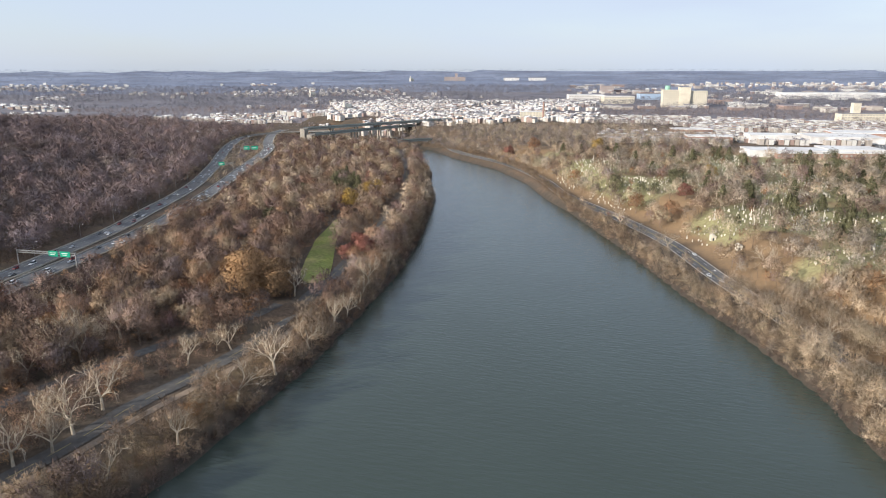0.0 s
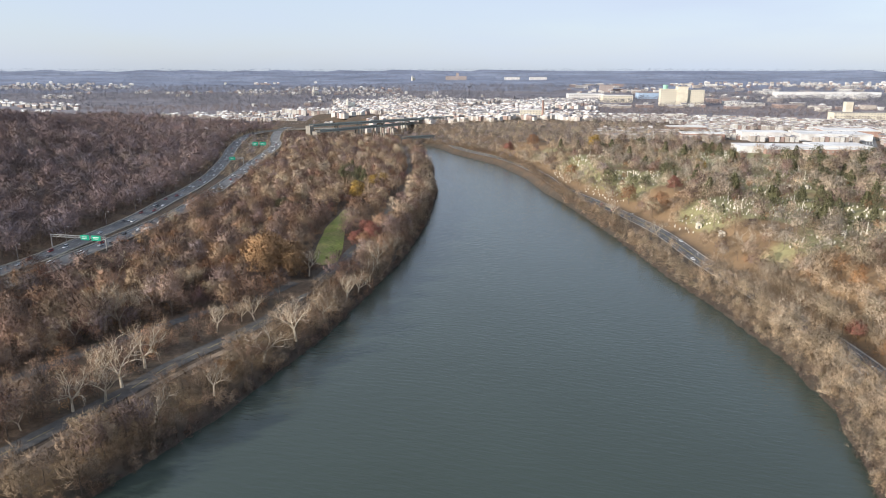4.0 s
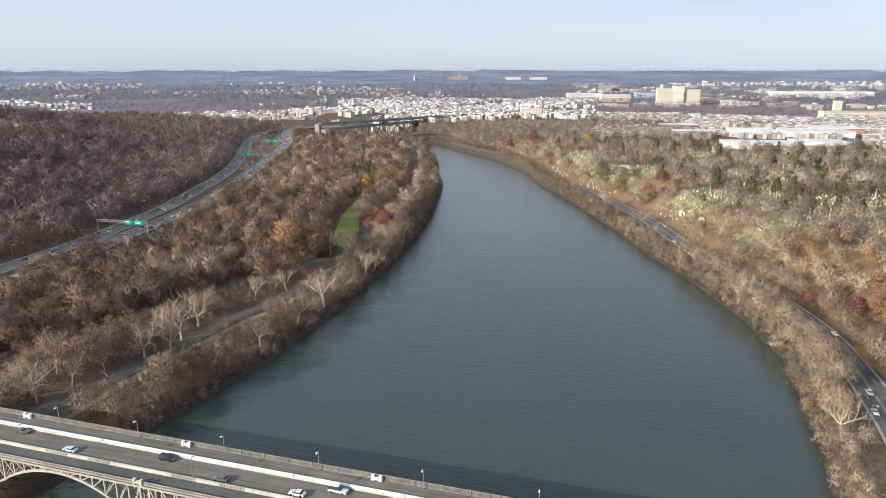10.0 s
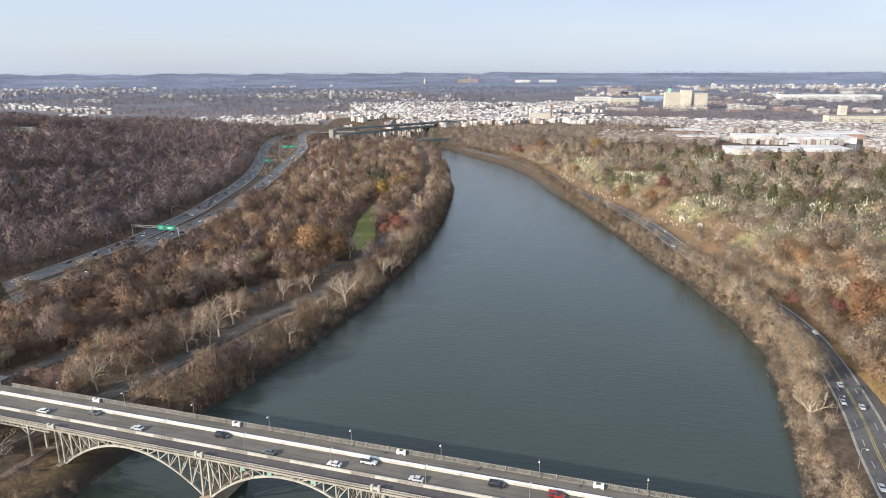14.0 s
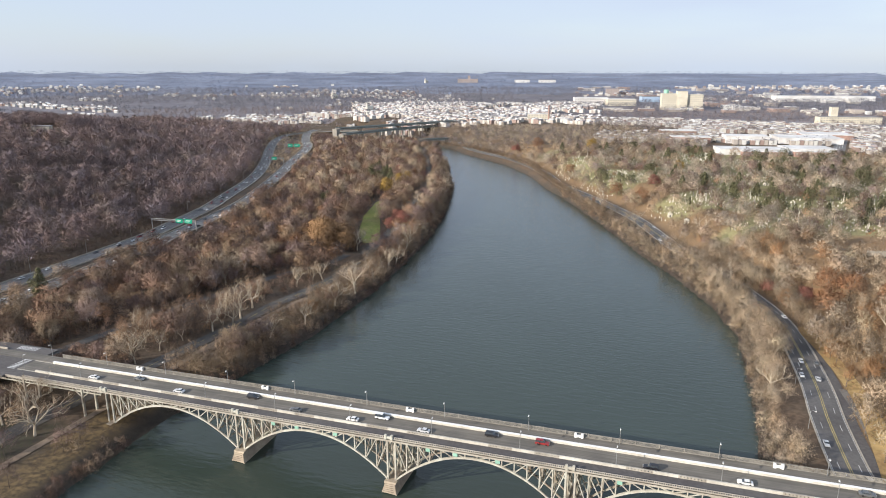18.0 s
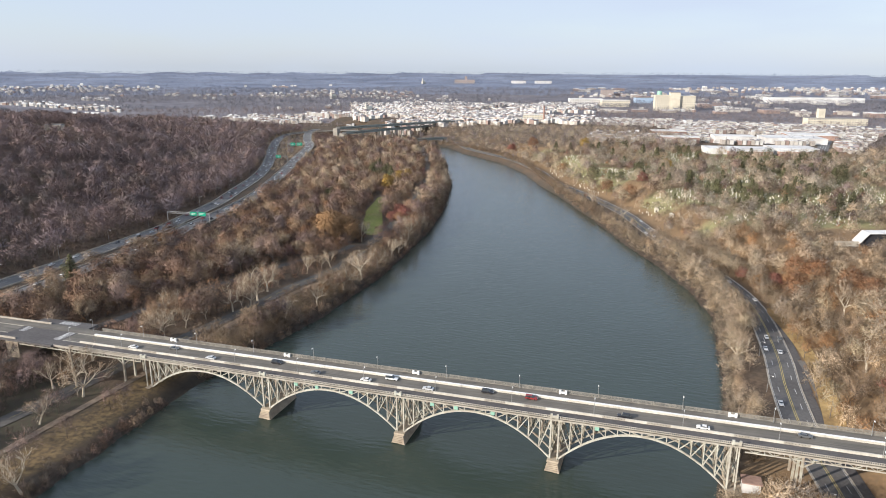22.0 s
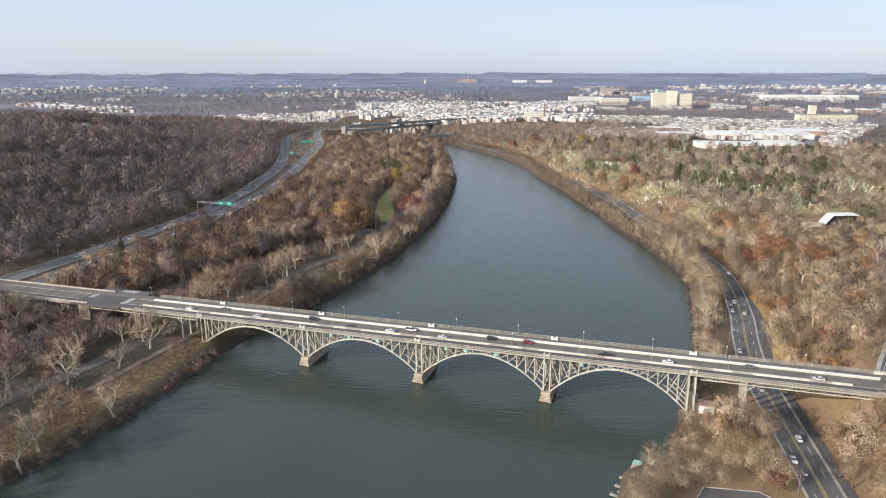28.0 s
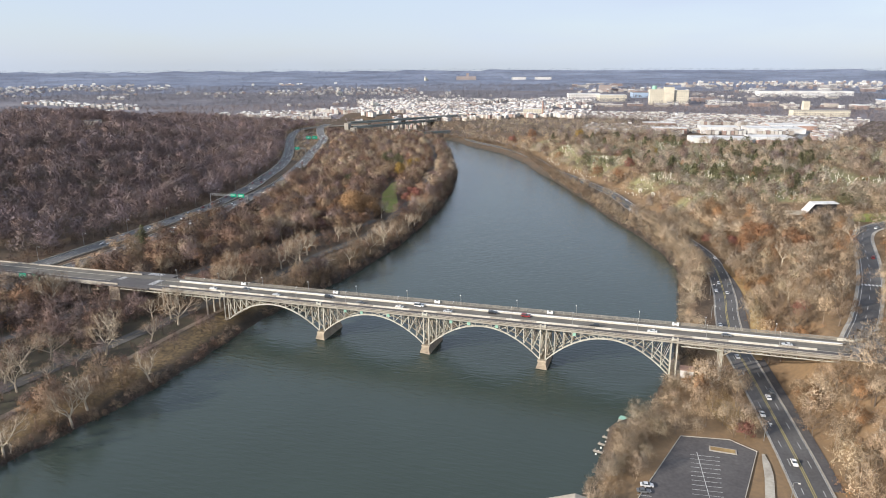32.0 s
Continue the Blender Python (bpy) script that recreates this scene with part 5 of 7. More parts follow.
def right_flat(x, y):
    d, s = near_line(x, y, RIGHT_BANK)
    lot = (x > 108) & (x < 166) & (y < -40) & (y > -140)
    shed = (x > 200) & (x < 275) & (y > 270) & (y < 330)
    k, t = near_line(x, y, KELLY)
    return (d * s > 5) & clear_of(x, y, 2.0) & ~lot & ~shed & ((k * t > 11) | (y < -20))


def shop_yard(x, y):
    """Open ground round the shops and their car park."""
    return (x > 135) & (x < 330) & (y > 770 + 0.22 * (x - 150)) & (y < 985)


def cemetery(x, y):
    k, s = near_line(x, y, KELLY)
    return (k * s > 14) & (y > 320) & (y < 860) & (x < 460) & ~shop_yard(x, y)


# near bare trees, each a thing of its own
xs, ys, _ = free_spots(-300, -100, -190, 330, 16.5, left_flat, 21)
order = np.argsort(np.hypot(xs + 110, (ys - 60) * 0.6))[:215]
for i in order:
    if min((xs[i] - a) ** 2 + (ys[i] - b) ** 2 for a, b in occupied) > 36:
        plant(BARE[rnd.choice((0, 0, 1, 2, 2, 3, 4, 5))], float(xs[i]), float(ys[i]), rnd.uniform(0.7, 1.1), rnd.uniform(0, 360))
xs, ys, _ = free_spots(134, 300, -150, 330, 15, right_flat, 22)
order = np.argsort(np.hypot(xs - 160, (ys - 60) * 0.6))[:105]
for i in order:
    if min((xs[i] - a) ** 2 + (ys[i] - b) ** 2 for a, b in occupied) > 36:
        plant(BARE[rnd.choice((1, 3, 4, 4, 5, 3))], float(xs[i]), float(ys[i]), rnd.uniform(0.7, 1.0), rnd.uniform(0, 360))


def wood(name, label, spots, mat, h, n, width, seed, spread=0.36, trunk=M_BARK, slim=1.0, leafy=False, low=0.35, lengthy=0.13, rough=0.5):
    """Many trees that nobody could count, in one mesh of twigs and thin trunks; every tree has a tone of its own."""
    xs, ys, rng = spots
    zs = height(xs, ys, False) if len(xs) > 4000 else height(xs, ys)
    core = (0, 0, low + 0.12)
    kinds = []
    for k in range(6):
        lob = lobes(rng, 1.0, spread, 12, low)
        each = n // 15
        width_, long_ = (width, lengthy) if leafy else (width * 0.66, lengthy * 1.45)
        if leafy:
            tr = [leaves(rng, c, (spread * 0.46, spread * 0.46, 0.15), each, width, core) for c in lob]
        else:
            tr = [twigs(rng, c, (spread * 0.4, spread * 0.4, 0.13), each, long_, width_, 0.5, rough, core) for c in lob]
        tr.append(twigs(rng, (0, 0, low + 0.27), (spread * 0.75, spread * 0.75, 0.26), n // 5, long_, width_, 0.5, rough, core))
        stem = []
        for a in (0, 2.1, 4.2):
            w = 0.016 * slim
            stem.append([(w * math.cos(a), w * math.sin(a), -0.03), (w * math.cos(a + 2.1), w * math.sin(a + 2.1), -0.03), (0, 0, 0.85), (math.cos(a + 1.05), math.sin(a + 1.05), 0.1)])
        for c in lob[:5]:
            stem.append([(-0.008, 0, c[2] * 0.5), (0.008, 0, c[2] * 0.5), c, (-0.6, -0.7, 0.3)])
        t = np.concatenate(tr + [np.array(stem)])
        slot = np.concatenate([np.zeros(len(t) - len(stem), int), np.ones(len(stem), int)])
        kinds.append((t, slot))
    out, slots, tones = [], [], []
    pick = rng.randint(0, 6, len(xs))
    size = rng.uniform(h[0], h[1], len(xs))
    ang = rng.uniform(0, 6.28, len(xs))
    fat = rng.uniform(0.8, 1.25, len(xs))
    tone = rng.uniform(0, 1, len(xs))
    for k in range(6):
        i = np.where(pick == k)[0]
        if not len(i):
            continue
        t, slot = kinds[k]
        c, s = np.cos(ang[i])[:, None, None], np.sin(ang[i])[:, None, None]
        grow = np.ones((len(i), 1, 4))
        grow[:, :, :3] = (size[i] * fat[i])[:, None, None]
        rise = np.ones((len(i), 1, 4))
        rise[:, :, :3] = size[i][:, None, None]
        here = np.array([1, 1, 1, 0])[None, None]
        X = (t[None, :, :, 0] * c - t[None, :, :, 1] * s) * grow + xs[i][:, None, None] * here
        Y = (t[None, :, :, 0] * s + t[None, :, :, 1] * c) * grow + ys[i][:, None, None] * here
        Z = t[None, :, :, 2] * rise + zs[i][:, None, None] * here
        out.append(np.stack([X, Y, Z], -1).reshape(-1, 4, 3))
        slots.append(np.tile(slot, len(i)))
        tones.append(np.repeat(tone[i], len(t)))
    ob = new(name, soup(name, np.concatenate(out), [mat, trunk], np.concatenate(slots), np.concatenate(tones)))
    return tagged(ob, label, "woods", kind="stuff")


def away(x, y, gap=4.5):
    oc = np.array(occupied)
    ok = np.ones(len(x), bool)
    for a, b in oc:
        ok &= (x - a) ** 2 + (y - b) ** 2 > gap * gap
    return ok


# left flat: the rest of its trees
LEFT_SPOTS = free_spots(-520, -98, -240, 1000, 11.6, lambda x, y: left_flat(x, y) & away(x, y), 31)


def share(spots, k, n, near):
    """Every n-th of the spots, from k, near or far along the river."""
    xs, ys, rng = spots
    pick = (np.arange(len(xs)) * 7919 % n == k) & ((ys < 430) == near)
    return xs[pick], ys[pick], np.random.RandomState(100 + k)


for k, (m, w) in enumerate(((M_TWIG, "brown"), (M_TWIG_MAUVE, "mauve-brown"), (M_TWIG_DARK, "dark purple-brown"))):
    # far up the river the dark trees take paler grey twigs, as haze
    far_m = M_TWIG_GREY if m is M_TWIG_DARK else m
    wood("left_bank_wood", "dense bare " + w + " wood between river and expressway", share(LEFT_SPOTS, k, 3, True), m, (11, 23), 760, 0.0115, 31, spread=0.42, lengthy=0.085)
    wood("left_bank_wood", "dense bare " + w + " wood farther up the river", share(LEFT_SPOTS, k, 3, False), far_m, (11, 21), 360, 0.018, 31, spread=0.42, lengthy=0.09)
def verge_scrub(x, y):
    """Scrub that keeps clear of the drive, the side road and the riverside path only."""
    d, s = near_line(x, y, LEFT_BANK)
    e, t = near_line(x, y, EAST_LANES)
    d2, s2 = near_line(x, y, DRIVE)
    open_ = (d2 * s2 > 0) & (y < 235) & (wobble(x, y, 14, 19) < -0.15)
    return (-d * s > 10) & (e * t > 11) & clear_of(x, y, 3.0) & ~open_ & ~((y < -10) & (x > -190) & (wobble(x, y, 22, 20) < np.where(-d * s < 26, 0.3, -0.1)))


def bank_edge(x, y):
    d, s = near_line(x, y, LEFT_BANK)
    i = -d * s
    return (i > 2) & (i < 22) & clear_of(x, y, 2.0) & (abs(y) > 15) & ((y > 0) | (wobble(x, y, 15, 72) > 0.0))


def road_screen(x, y):
    e, t = near_line(x, y, EAST_LANES)
    return (e * t > 9) & (e * t < 24) & (abs(y) > 16) & away(x, y, 4)


def verge_wood(x, y):
    """The ground between the woods, the side road and the drive."""
    d, s = near_line(x, y, DRIVE)
    return (d * s < -5) & (d < 75) & clear_of(x, y, 1.5) & away(x, y, 4.5)


wood("verge_trees", "small brown and mauve trees beside the park drive", free_spots(-235, -130, 18, 245, 8.2, verge_wood, 95), M_TWIG, (5, 11), 380, 0.0125, 95, spread=0.44, low=0.15, lengthy=0.1)
wood("roadside_trees", "bare brown trees screening the expressway", free_spots(-330, -240, -150, 240, 8.5, road_screen, 92), M_TWIG, (9, 15), 420, 0.0115, 92, spread=0.42, low=0.2, lengthy=0.09)
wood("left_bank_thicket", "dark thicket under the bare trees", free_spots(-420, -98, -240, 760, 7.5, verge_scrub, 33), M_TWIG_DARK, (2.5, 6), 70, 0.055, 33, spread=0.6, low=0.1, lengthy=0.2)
wood("rust_thicket", "rust and tan bushes under the bare trees", free_spots(-420, -98, -240, 760, 14, verge_scrub, 32), M_TWIG_RUST, (2.5, 5.5), 90, 0.04, 32, spread=0.6, low=0.1, lengthy=0.2)
wood("tan_bank_trees", "tan bare trees scattered by the river drive", free_spots(-330, -98, -240, 760, 24, lambda x, y: left_flat(x, y) & away(x, y), 34), M_TWIG_TAN, (14, 20), 560, 0.008, 34, spread=0.4, lengthy=0.15)
wood("bank_edge_trees", "small tan and brown trees leaning over the water", free_spots(-420, -98, -240, 760, 8.5, lambda x, y: bank_edge(x, y) & (wobble(x, y, 26, 27) > -0.35), 47), M_TWIG_TAN, (7, 15), 420, 0.0105, 47, spread=0.45, low=0.2, lengthy=0.16)
wood("park_trees", "sparse grey bare trees on the park lawn", free_spots(-290, -100, -240, 230, 9.5, lambda x, y: clear_of(x, y, 3.0) & away(x, y, 5) & (-near_line(x, y, LEFT_BANK)[0] * near_line(x, y, LEFT_BANK)[1] > 14) & (((y < 12) & (wobble(x, y, 28, 29) > -0.5)) | ((y > 12) & (wobble(x, y, 20, 28) > 0.3))), 44), M_TWIG_MAUVE, (6, 12), 420, 0.009, 44, spread=0.42, lengthy=0.16)
wood("russet_trees", "russet-leaved trees scattered in the wood", free_spots(-500, -110, 60, 900, 19, lambda x, y: left_flat(x, y) & away(x, y, 6) & (wobble(x, y, 45, 96) > -0.1), 55), M_RUSSET, (9, 15), 420, 0.022, 55, spread=0.42, leafy=True, low=0.28)
wood("plum_trees", "plum-coloured bare trees scattered in the wood", free_spots(-500, -110, 60, 900, 25, lambda x, y: left_flat(x, y) & away(x, y, 6), 56), M_PLUM, (10, 16), 420, 0.012, 56, spread=0.44, low=0.28, lengthy=0.15)
wood("slope_russet_trees", "russet-leaved trees on the slope above the drive", free_spots(165, 330, 30, 330, 24, lambda x, y: right_flat(x, y) & away(x, y, 6), 57), M_TWIG_RUST, (10, 15), 460, 0.011, 57, spread=0.44, low=0.28, lengthy=0.15)
# the hill beyond the expressway


def on_hill(x, y):
    e, t = near_line(x, y, EXPRESSWAY)
    west = -e * t
    house = near_line(x, y, [(-730, 505), (-680, 455)])[0] < 27
    return (west > 12) & (west < 640) & ~((abs(y) < 16) & (west < 160)) & ~house


HILL_SPOTS = free_spots(-1250, -310, -200, 1050, 12.0, on_hill, 35)


def hill_part(front):
    xs, ys, rng = HILL_SPOTS
    e, t = near_line(xs, ys, EXPRESSWAY)
    shown = (e < 400) & (ys > 30)
    k = shown if front else ~shown & (np.arange(len(xs)) % 3 == 0)
    return xs[k], ys[k], np.random.RandomState(135 + front)


wood("hill_wood", "bare brown wood covering the hill, tinted purple for haze", hill_part(True), M_TWIG_HILL, (12, 23), 380, 0.0175, 35, spread=0.46, lengthy=0.095, rough=0.32)
wood("hill_wood", "bare brown wood behind the crest of the hill, tinted purple for haze", hill_part(False), M_TWIG_HILL, (14, 21), 60, 0.05, 35, spread=0.5, lengthy=0.16)
def road_scrub(x, y):
    e, t = near_line(x, y, EXPRESSWAY)
    return (-e * t > 10) & (-e * t < 30) & (abs(y) > 13)


# scrub added in dark twigs to give the shade along the hill foot
wood("expressway_scrub", "scrub at the foot of the hill, dark to stand for the shade beside the expressway", free_spots(-720, -300, -220, 900, 6.5, road_scrub, 76), M_TWIG_DARK, (2, 6), 90, 0.045, 76, spread=0.6, low=0.05, lengthy=0.2)


def interchange(x, y):
    a, _s = near_line(x, y, EXPRESSWAY)
    c, _t = near_line(x, y, EAST_LANES)
    d, w = near_line(x, y, LEFT_BANK)
    return (a > 10) & (c > 10) & (a < 140) & (-d * w > 15)


wood("interchange_scrub", "grey-brown scrub between the expressway ramps", free_spots(-700, -330, 560, 1180, 7.5, interchange, 84), M_TWIG_GREY, (2.5, 6), 60, 0.05, 84, spread=0.6, low=0.05, lengthy=0.2)
# right bank
wood("right_slope_wood", "bare brown wood on the slope above the river drive", free_spots(134, 380, -170, 340, 13.5, lambda x, y: right_flat(x, y) & away(x, y), 36), M_TWIG_GREY, (10, 19), 520, 0.0135, 36, spread=0.42, lengthy=0.09)
wood("right_slope_thicket", "rust-coloured undergrowth on the slope", free_spots(125, 380, -170, 340, 7.2, right_flat, 37), M_TWIG_RUST, (1.2, 4.5), 64, 0.045, 37, spread=0.6, low=0.1)
wood("cemetery_trees", "scattered bare trees among the graves", free_spots(-150, 560, 320, 1000, 17.5, lambda x, y: cemetery(x, y) & away(x, y, 5) & (wobble(x, y, 40, 31) > -0.2), 38), M_TWIG_ASH, (9, 20), 460, 0.0175, 38, spread=0.45, lengthy=0.09)
wood("cemetery_rust_trees", "rusty autumn trees at the edge of the cemetery", free_spots(-200, 620, 320, 1000, 30, lambda x, y: cemetery(x, y), 39), M_RUSSET, (7, 13), 220, 0.03, 39, leafy=True)
def drive_strip(x, y):
    d, s = near_line(x, y, RIGHT_BANK)
    k, t = near_line(x, y, KELLY)
    return (d * s > 4) & (k * t < np.where(y < 138, -14.5, -9.0)) & (y > 16) & (y < 1000)


wood("right_strip_trees", "bare grey-tan trees between the river and the drive", free_spots(-260, 160, 16, 138, 6.8, drive_strip, 43), M_TWIG_GREY, (6, 11), 420, 0.0075, 43)
wood("right_strip_trees", "taller bare trees hiding the drive at the bend", free_spots(60, 160, 120, 262, 6.4, drive_strip, 45), M_TWIG_GREY, (8, 13.5), 420, 0.0095, 45, lengthy=0.1)
wood("right_strip_trees", "low tan trees between the drive and the river", free_spots(-260, 160, 262, 1000, 7.6, lambda x, y: drive_strip(x, y) & (wobble(x, y, 24, 73) > -0.2), 46), M_TWIG_GREY, (5.5, 11), 300, 0.0125, 46, lengthy=0.11)


def upper_bank(x, y):
    k, t = near_line(x, y, KELLY)
    return (k * t > 10) & (k < 330) & (y > 560) & (y < 1180) & ~((y < 860) & (wobble(x, y, 40, 31) < 0.0)) & away(x, y, 5) & ~shop_yard(x, y)


wood("upper_bank_wood", "bare brown trees on the bank round the river bend", free_spots(-420, 300, 560, 1180, 14, upper_bank, 46), M_TWIG_ASH, (10, 15), 150, 0.017, 46, spread=0.42)
wood("cemetery_trees", "dark grey-brown bare trees among the graves", free_spots(-150, 560, 320, 1000, 26, lambda x, y: cemetery(x, y) & away(x, y, 5) & (wobble(x, y, 30, 74) > -0.1), 75), M_TWIG_MAUVE, (9, 19), 460, 0.0175, 75, spread=0.45, lengthy=0.09)
wood("slope_ash_trees", "ash-grey bare trees on the slope below the cemetery", free_spots(110, 360, 150, 400, 13.0, lambda x, y: right_flat(x, y) & away(x, y, 5) & (wobble(x, y, 22, 79) > -0.25), 77), M_TWIG_ASH, (9, 17), 480, 0.015, 77, spread=0.44, lengthy=0.09)
def drive_edge(x, y):
    k, t = near_line(x, y, KELLY)
    d, s = near_line(x, y, RIGHT_BANK)
    return (k > 7.6) & (k < 17) & (d * s > 3) & (y > 150) & (y < 345)


wood("drive_edge_trees", "tall bare trees arching over the river drive", free_spots(60, 200, 150, 345, 6.4, drive_edge, 81), M_TWIG_GREY, (11, 16), 420, 0.008, 81, spread=0.46, lengthy=0.16)
wood("approach_scrub", "dark scrub below the bridge approach", free_spots(-300, -168, -75, -14, 6.5, lambda x, y: clear_of(x, y, 3.0) & (wobble(x, y, 15, 82) > -0.3), 83), M_TWIG_DARK, (3, 8), 160, 0.025, 83, spread=0.5, low=0.08, lengthy=0.18)
wood("approach_trees", "bare mauve-brown trees in front of the bridge approach", free_spots(-335, -172, -72, -13, 9.5, lambda x, y: clear_of(x, y, 3.0) & away(x, y, 5), 93), M_TWIG_MAUVE, (11, 18), 480, 0.0105, 93, spread=0.42, low=0.2, lengthy=0.09)
wood("viaduct_trees", "bare trees at the foot of the far viaduct", free_spots(-640, -430, 830, 1060, 9, lambda x, y: (near_line(x, y, EXPRESSWAY)[0] > 12) & (near_line(x, y, EAST_LANES)[0] > 14) & (near_line(x, y, EAST_LANES)[1] > 0) & (-near_line(x, y, LEFT_BANK)[0] * near_line(x, y, LEFT_BANK)[1] > 8), 94), M_TWIG_MAUVE, (9, 16), 200, 0.02, 94, spread=0.45, low=0.2, lengthy=0.1)
# brush along both water lines


def brush(side):
    line, sg = (LEFT_BANK, -1) if side < 0 else (RIGHT_BANK, 1)

    def keep(x, y):
        d, s = near_line(x, y, line)
        i = d * s * sg
        lim = np.where((y < 0) & (side < 0), 6.5 + 5 * wobble(x, y, 14, 6), np.where(side > 0, 11, 13) + 5 * wobble(x, y, 30, 6))
        foot = (abs(y) < 14) if side > 0 else (abs(y) < 12)
        dock = (side > 0) & (y > -66) & (y < -46)
        return (i > np.where(side > 0, 0.6, -0.4)) & (i < lim) & ~foot & ~dock
    return keep


def nearer(spots, near):
    xs, ys, rng = spots
    k = (ys < 450) == near
    return xs[k], ys[k], rng


def edge_row(line, sg):
    def keep(x, y):
        d, s = near_line(x, y, line)
        i = d * s * sg
        return (i > -1.2) & (i < 3.2) & (abs(y) > 12)
    return keep


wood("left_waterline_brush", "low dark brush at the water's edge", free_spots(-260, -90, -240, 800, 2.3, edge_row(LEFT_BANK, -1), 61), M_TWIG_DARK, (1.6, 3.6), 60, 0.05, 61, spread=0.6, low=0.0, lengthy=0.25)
wood("right_waterline_brush", "low brown brush at the water's edge", free_spots(20, 140, -30, 450, 2.5, edge_row(RIGHT_BANK, 1), 62), M_TWIG_DARK, (1.4, 3.0), 50, 0.05, 62, spread=0.6, low=0.0, lengthy=0.25)
LB = free_spots(-420, -90, -240, 1010, 4.2, brush(-1), 41)
RB = free_spots(-420, 160, -240, 1080, 3.6, brush(1), 42)
def halves(spots, k):
    xs, ys, rng = spots
    p_ = (wobble(xs, ys, 16, 71) > 0) == bool(k)
    return xs[p_], ys[p_], np.random.RandomState(140 + k)


wood("left_bank_brush", "tangled tan brush along the water", halves(nearer(LB, True), 1), M_TWIG_TAN, (2, 5.5), 240, 0.019, 41, spread=0.52, low=0.03, lengthy=0.2)
wood("left_bank_brush", "tangled brown brush along the water", halves(nearer(LB, True), 0), M_TWIG, (2, 5), 240, 0.02, 41, spread=0.55, low=0.03, lengthy=0.2)
wood("left_bank_brush", "tangled brown brush farther up the water", nearer(LB, False), M_TWIG_TAN, (3, 8), 100, 0.03, 41, spread=0.55, low=0.03, lengthy=0.2)
wood("right_bank_brush", "tan brush and saplings along the water", nearer(RB, True), M_TWIG_GREY, (2.5, 7), 220, 0.016, 42, spread=0.48, low=0.03, lengthy=0.2)
wood("right_bank_brush", "tan brush and saplings farther up the water", nearer(RB, False), M_TWIG_TAN, (3, 8.5), 90, 0.026, 42, spread=0.48, low=0.03, lengthy=0.2)
# far country: woods between the houses out to the skyline


# haze is mixed into these wood colours: greyed in town, bluest at the skyline
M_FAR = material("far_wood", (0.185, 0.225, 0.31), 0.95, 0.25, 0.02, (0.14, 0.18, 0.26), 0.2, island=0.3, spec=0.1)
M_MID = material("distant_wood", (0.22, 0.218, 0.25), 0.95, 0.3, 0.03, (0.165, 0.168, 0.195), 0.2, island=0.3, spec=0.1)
M_TWIG_TOWN = material("town_twigs", (0.285, 0.24, 0.235), 0.95, 0.25, 0.05, (0.205, 0.175, 0.175), 0.3, island=0.05, spec=0.1)


def country(lo, hi):
    def keep(x, y):
        r = np.hypot(x, y)
        a = np.degrees(np.arctan2(x, y))
        d, s = near_line(x, y, RIGHT_BANK)
        d2, s2 = near_line(x, y, LEFT_BANK)
        wet = (d * s < 3) & (-d2 * s2 < 3)
        e, t = near_line(x, y, EXPRESSWAY)
        return (r > lo) & (r < hi) & (a > -68) & (a < 40) & ~wet & (e > 14) & (near_line(x, y, EAST_LANES)[0] > 12) & ~cemetery(x, y)
    return keep


def in_town(x, y):
    a = np.degrees(np.arctan2(x - 47, y + 58))
    r = np.hypot(x - 47, y + 58)
    return ((a > -43) & (a < -27) & (r > 1200) & (r < 1730)) | ((a >= -27) & (a < -5) & (r > 1250) & (r < 2260)) | ((a >= -5) & (a < 18) & (r > 1000) & (r < 1600))


def mid_keep(x, y):
    e, t = near_line(x, y, EXPRESSWAY)
    return country(860, 1900)(x, y) & ~((-e * t > 21) & (-e * t < 620) & (y < 1050)) & (wobble(x, y, 160, 12) + 0.5 * wobble(x, y, 60, 13) > np.where(in_town(x, y), -0.12, -0.6)) & ~shop_yard(x, y) & (near_line(x, y, AVENUE)[0] > 14)


wood("town_trees", "bare brown trees among the distant houses", free_spots(-1900, 1300, 500, 1950, 15.5, mid_keep, 51), M_TWIG_TOWN, (6, 11.5), 60, 0.045, 51, spread=0.5, lengthy=0.1)
wood("far_wood", "distant brown woods tinted for haze, rolling to the horizon", free_spots(-3200, 2000, 900, 3100, 23, lambda x, y: country(1900, 3100)(x, y) & (wobble(x, y, 330, 14) + 0.4 * wobble(x, y, 90, 15) > -0.55), 52), M_MID, (11, 17), 26, 0.085, 52, spread=0.75)
wood("skyline_wood", "brown woods on the skyline, coloured blue for haze", free_spots(-4600, 3200, 1000, 4640, 44, lambda x, y: country(3050, 4630)(x, y), 53), M_FAR, (5, 10), 30, 0.14, 53, spread=1.9)

wood("lot_bank_trees", "dense tan trees between the dock and the parking lot", free_spots(98, 126, -104, -50, 6.2, lambda x, y: (near_line(x, y, RIGHT_BANK)[0] * near_line(x, y, RIGHT_BANK)[1] > 2) & (near_line(x, y, RIGHT_BANK)[0] < 17), 48), M_TWIG_GREY, (6, 11.5), 620, 0.008, 48, spread=0.48, low=0.15, lengthy=0.17)
wood("foot_trees", "small bare trees round the bridge foot and verge", free_spots(130, 200, -64, -14, 8.5, lambda x, y: clear_of(x, y, 3.0) & (near_line(x, y, RIGHT_BANK)[0] > 6), 49), M_TWIG_GREY, (6, 12), 420, 0.009, 49, spread=0.42, lengthy=0.16)
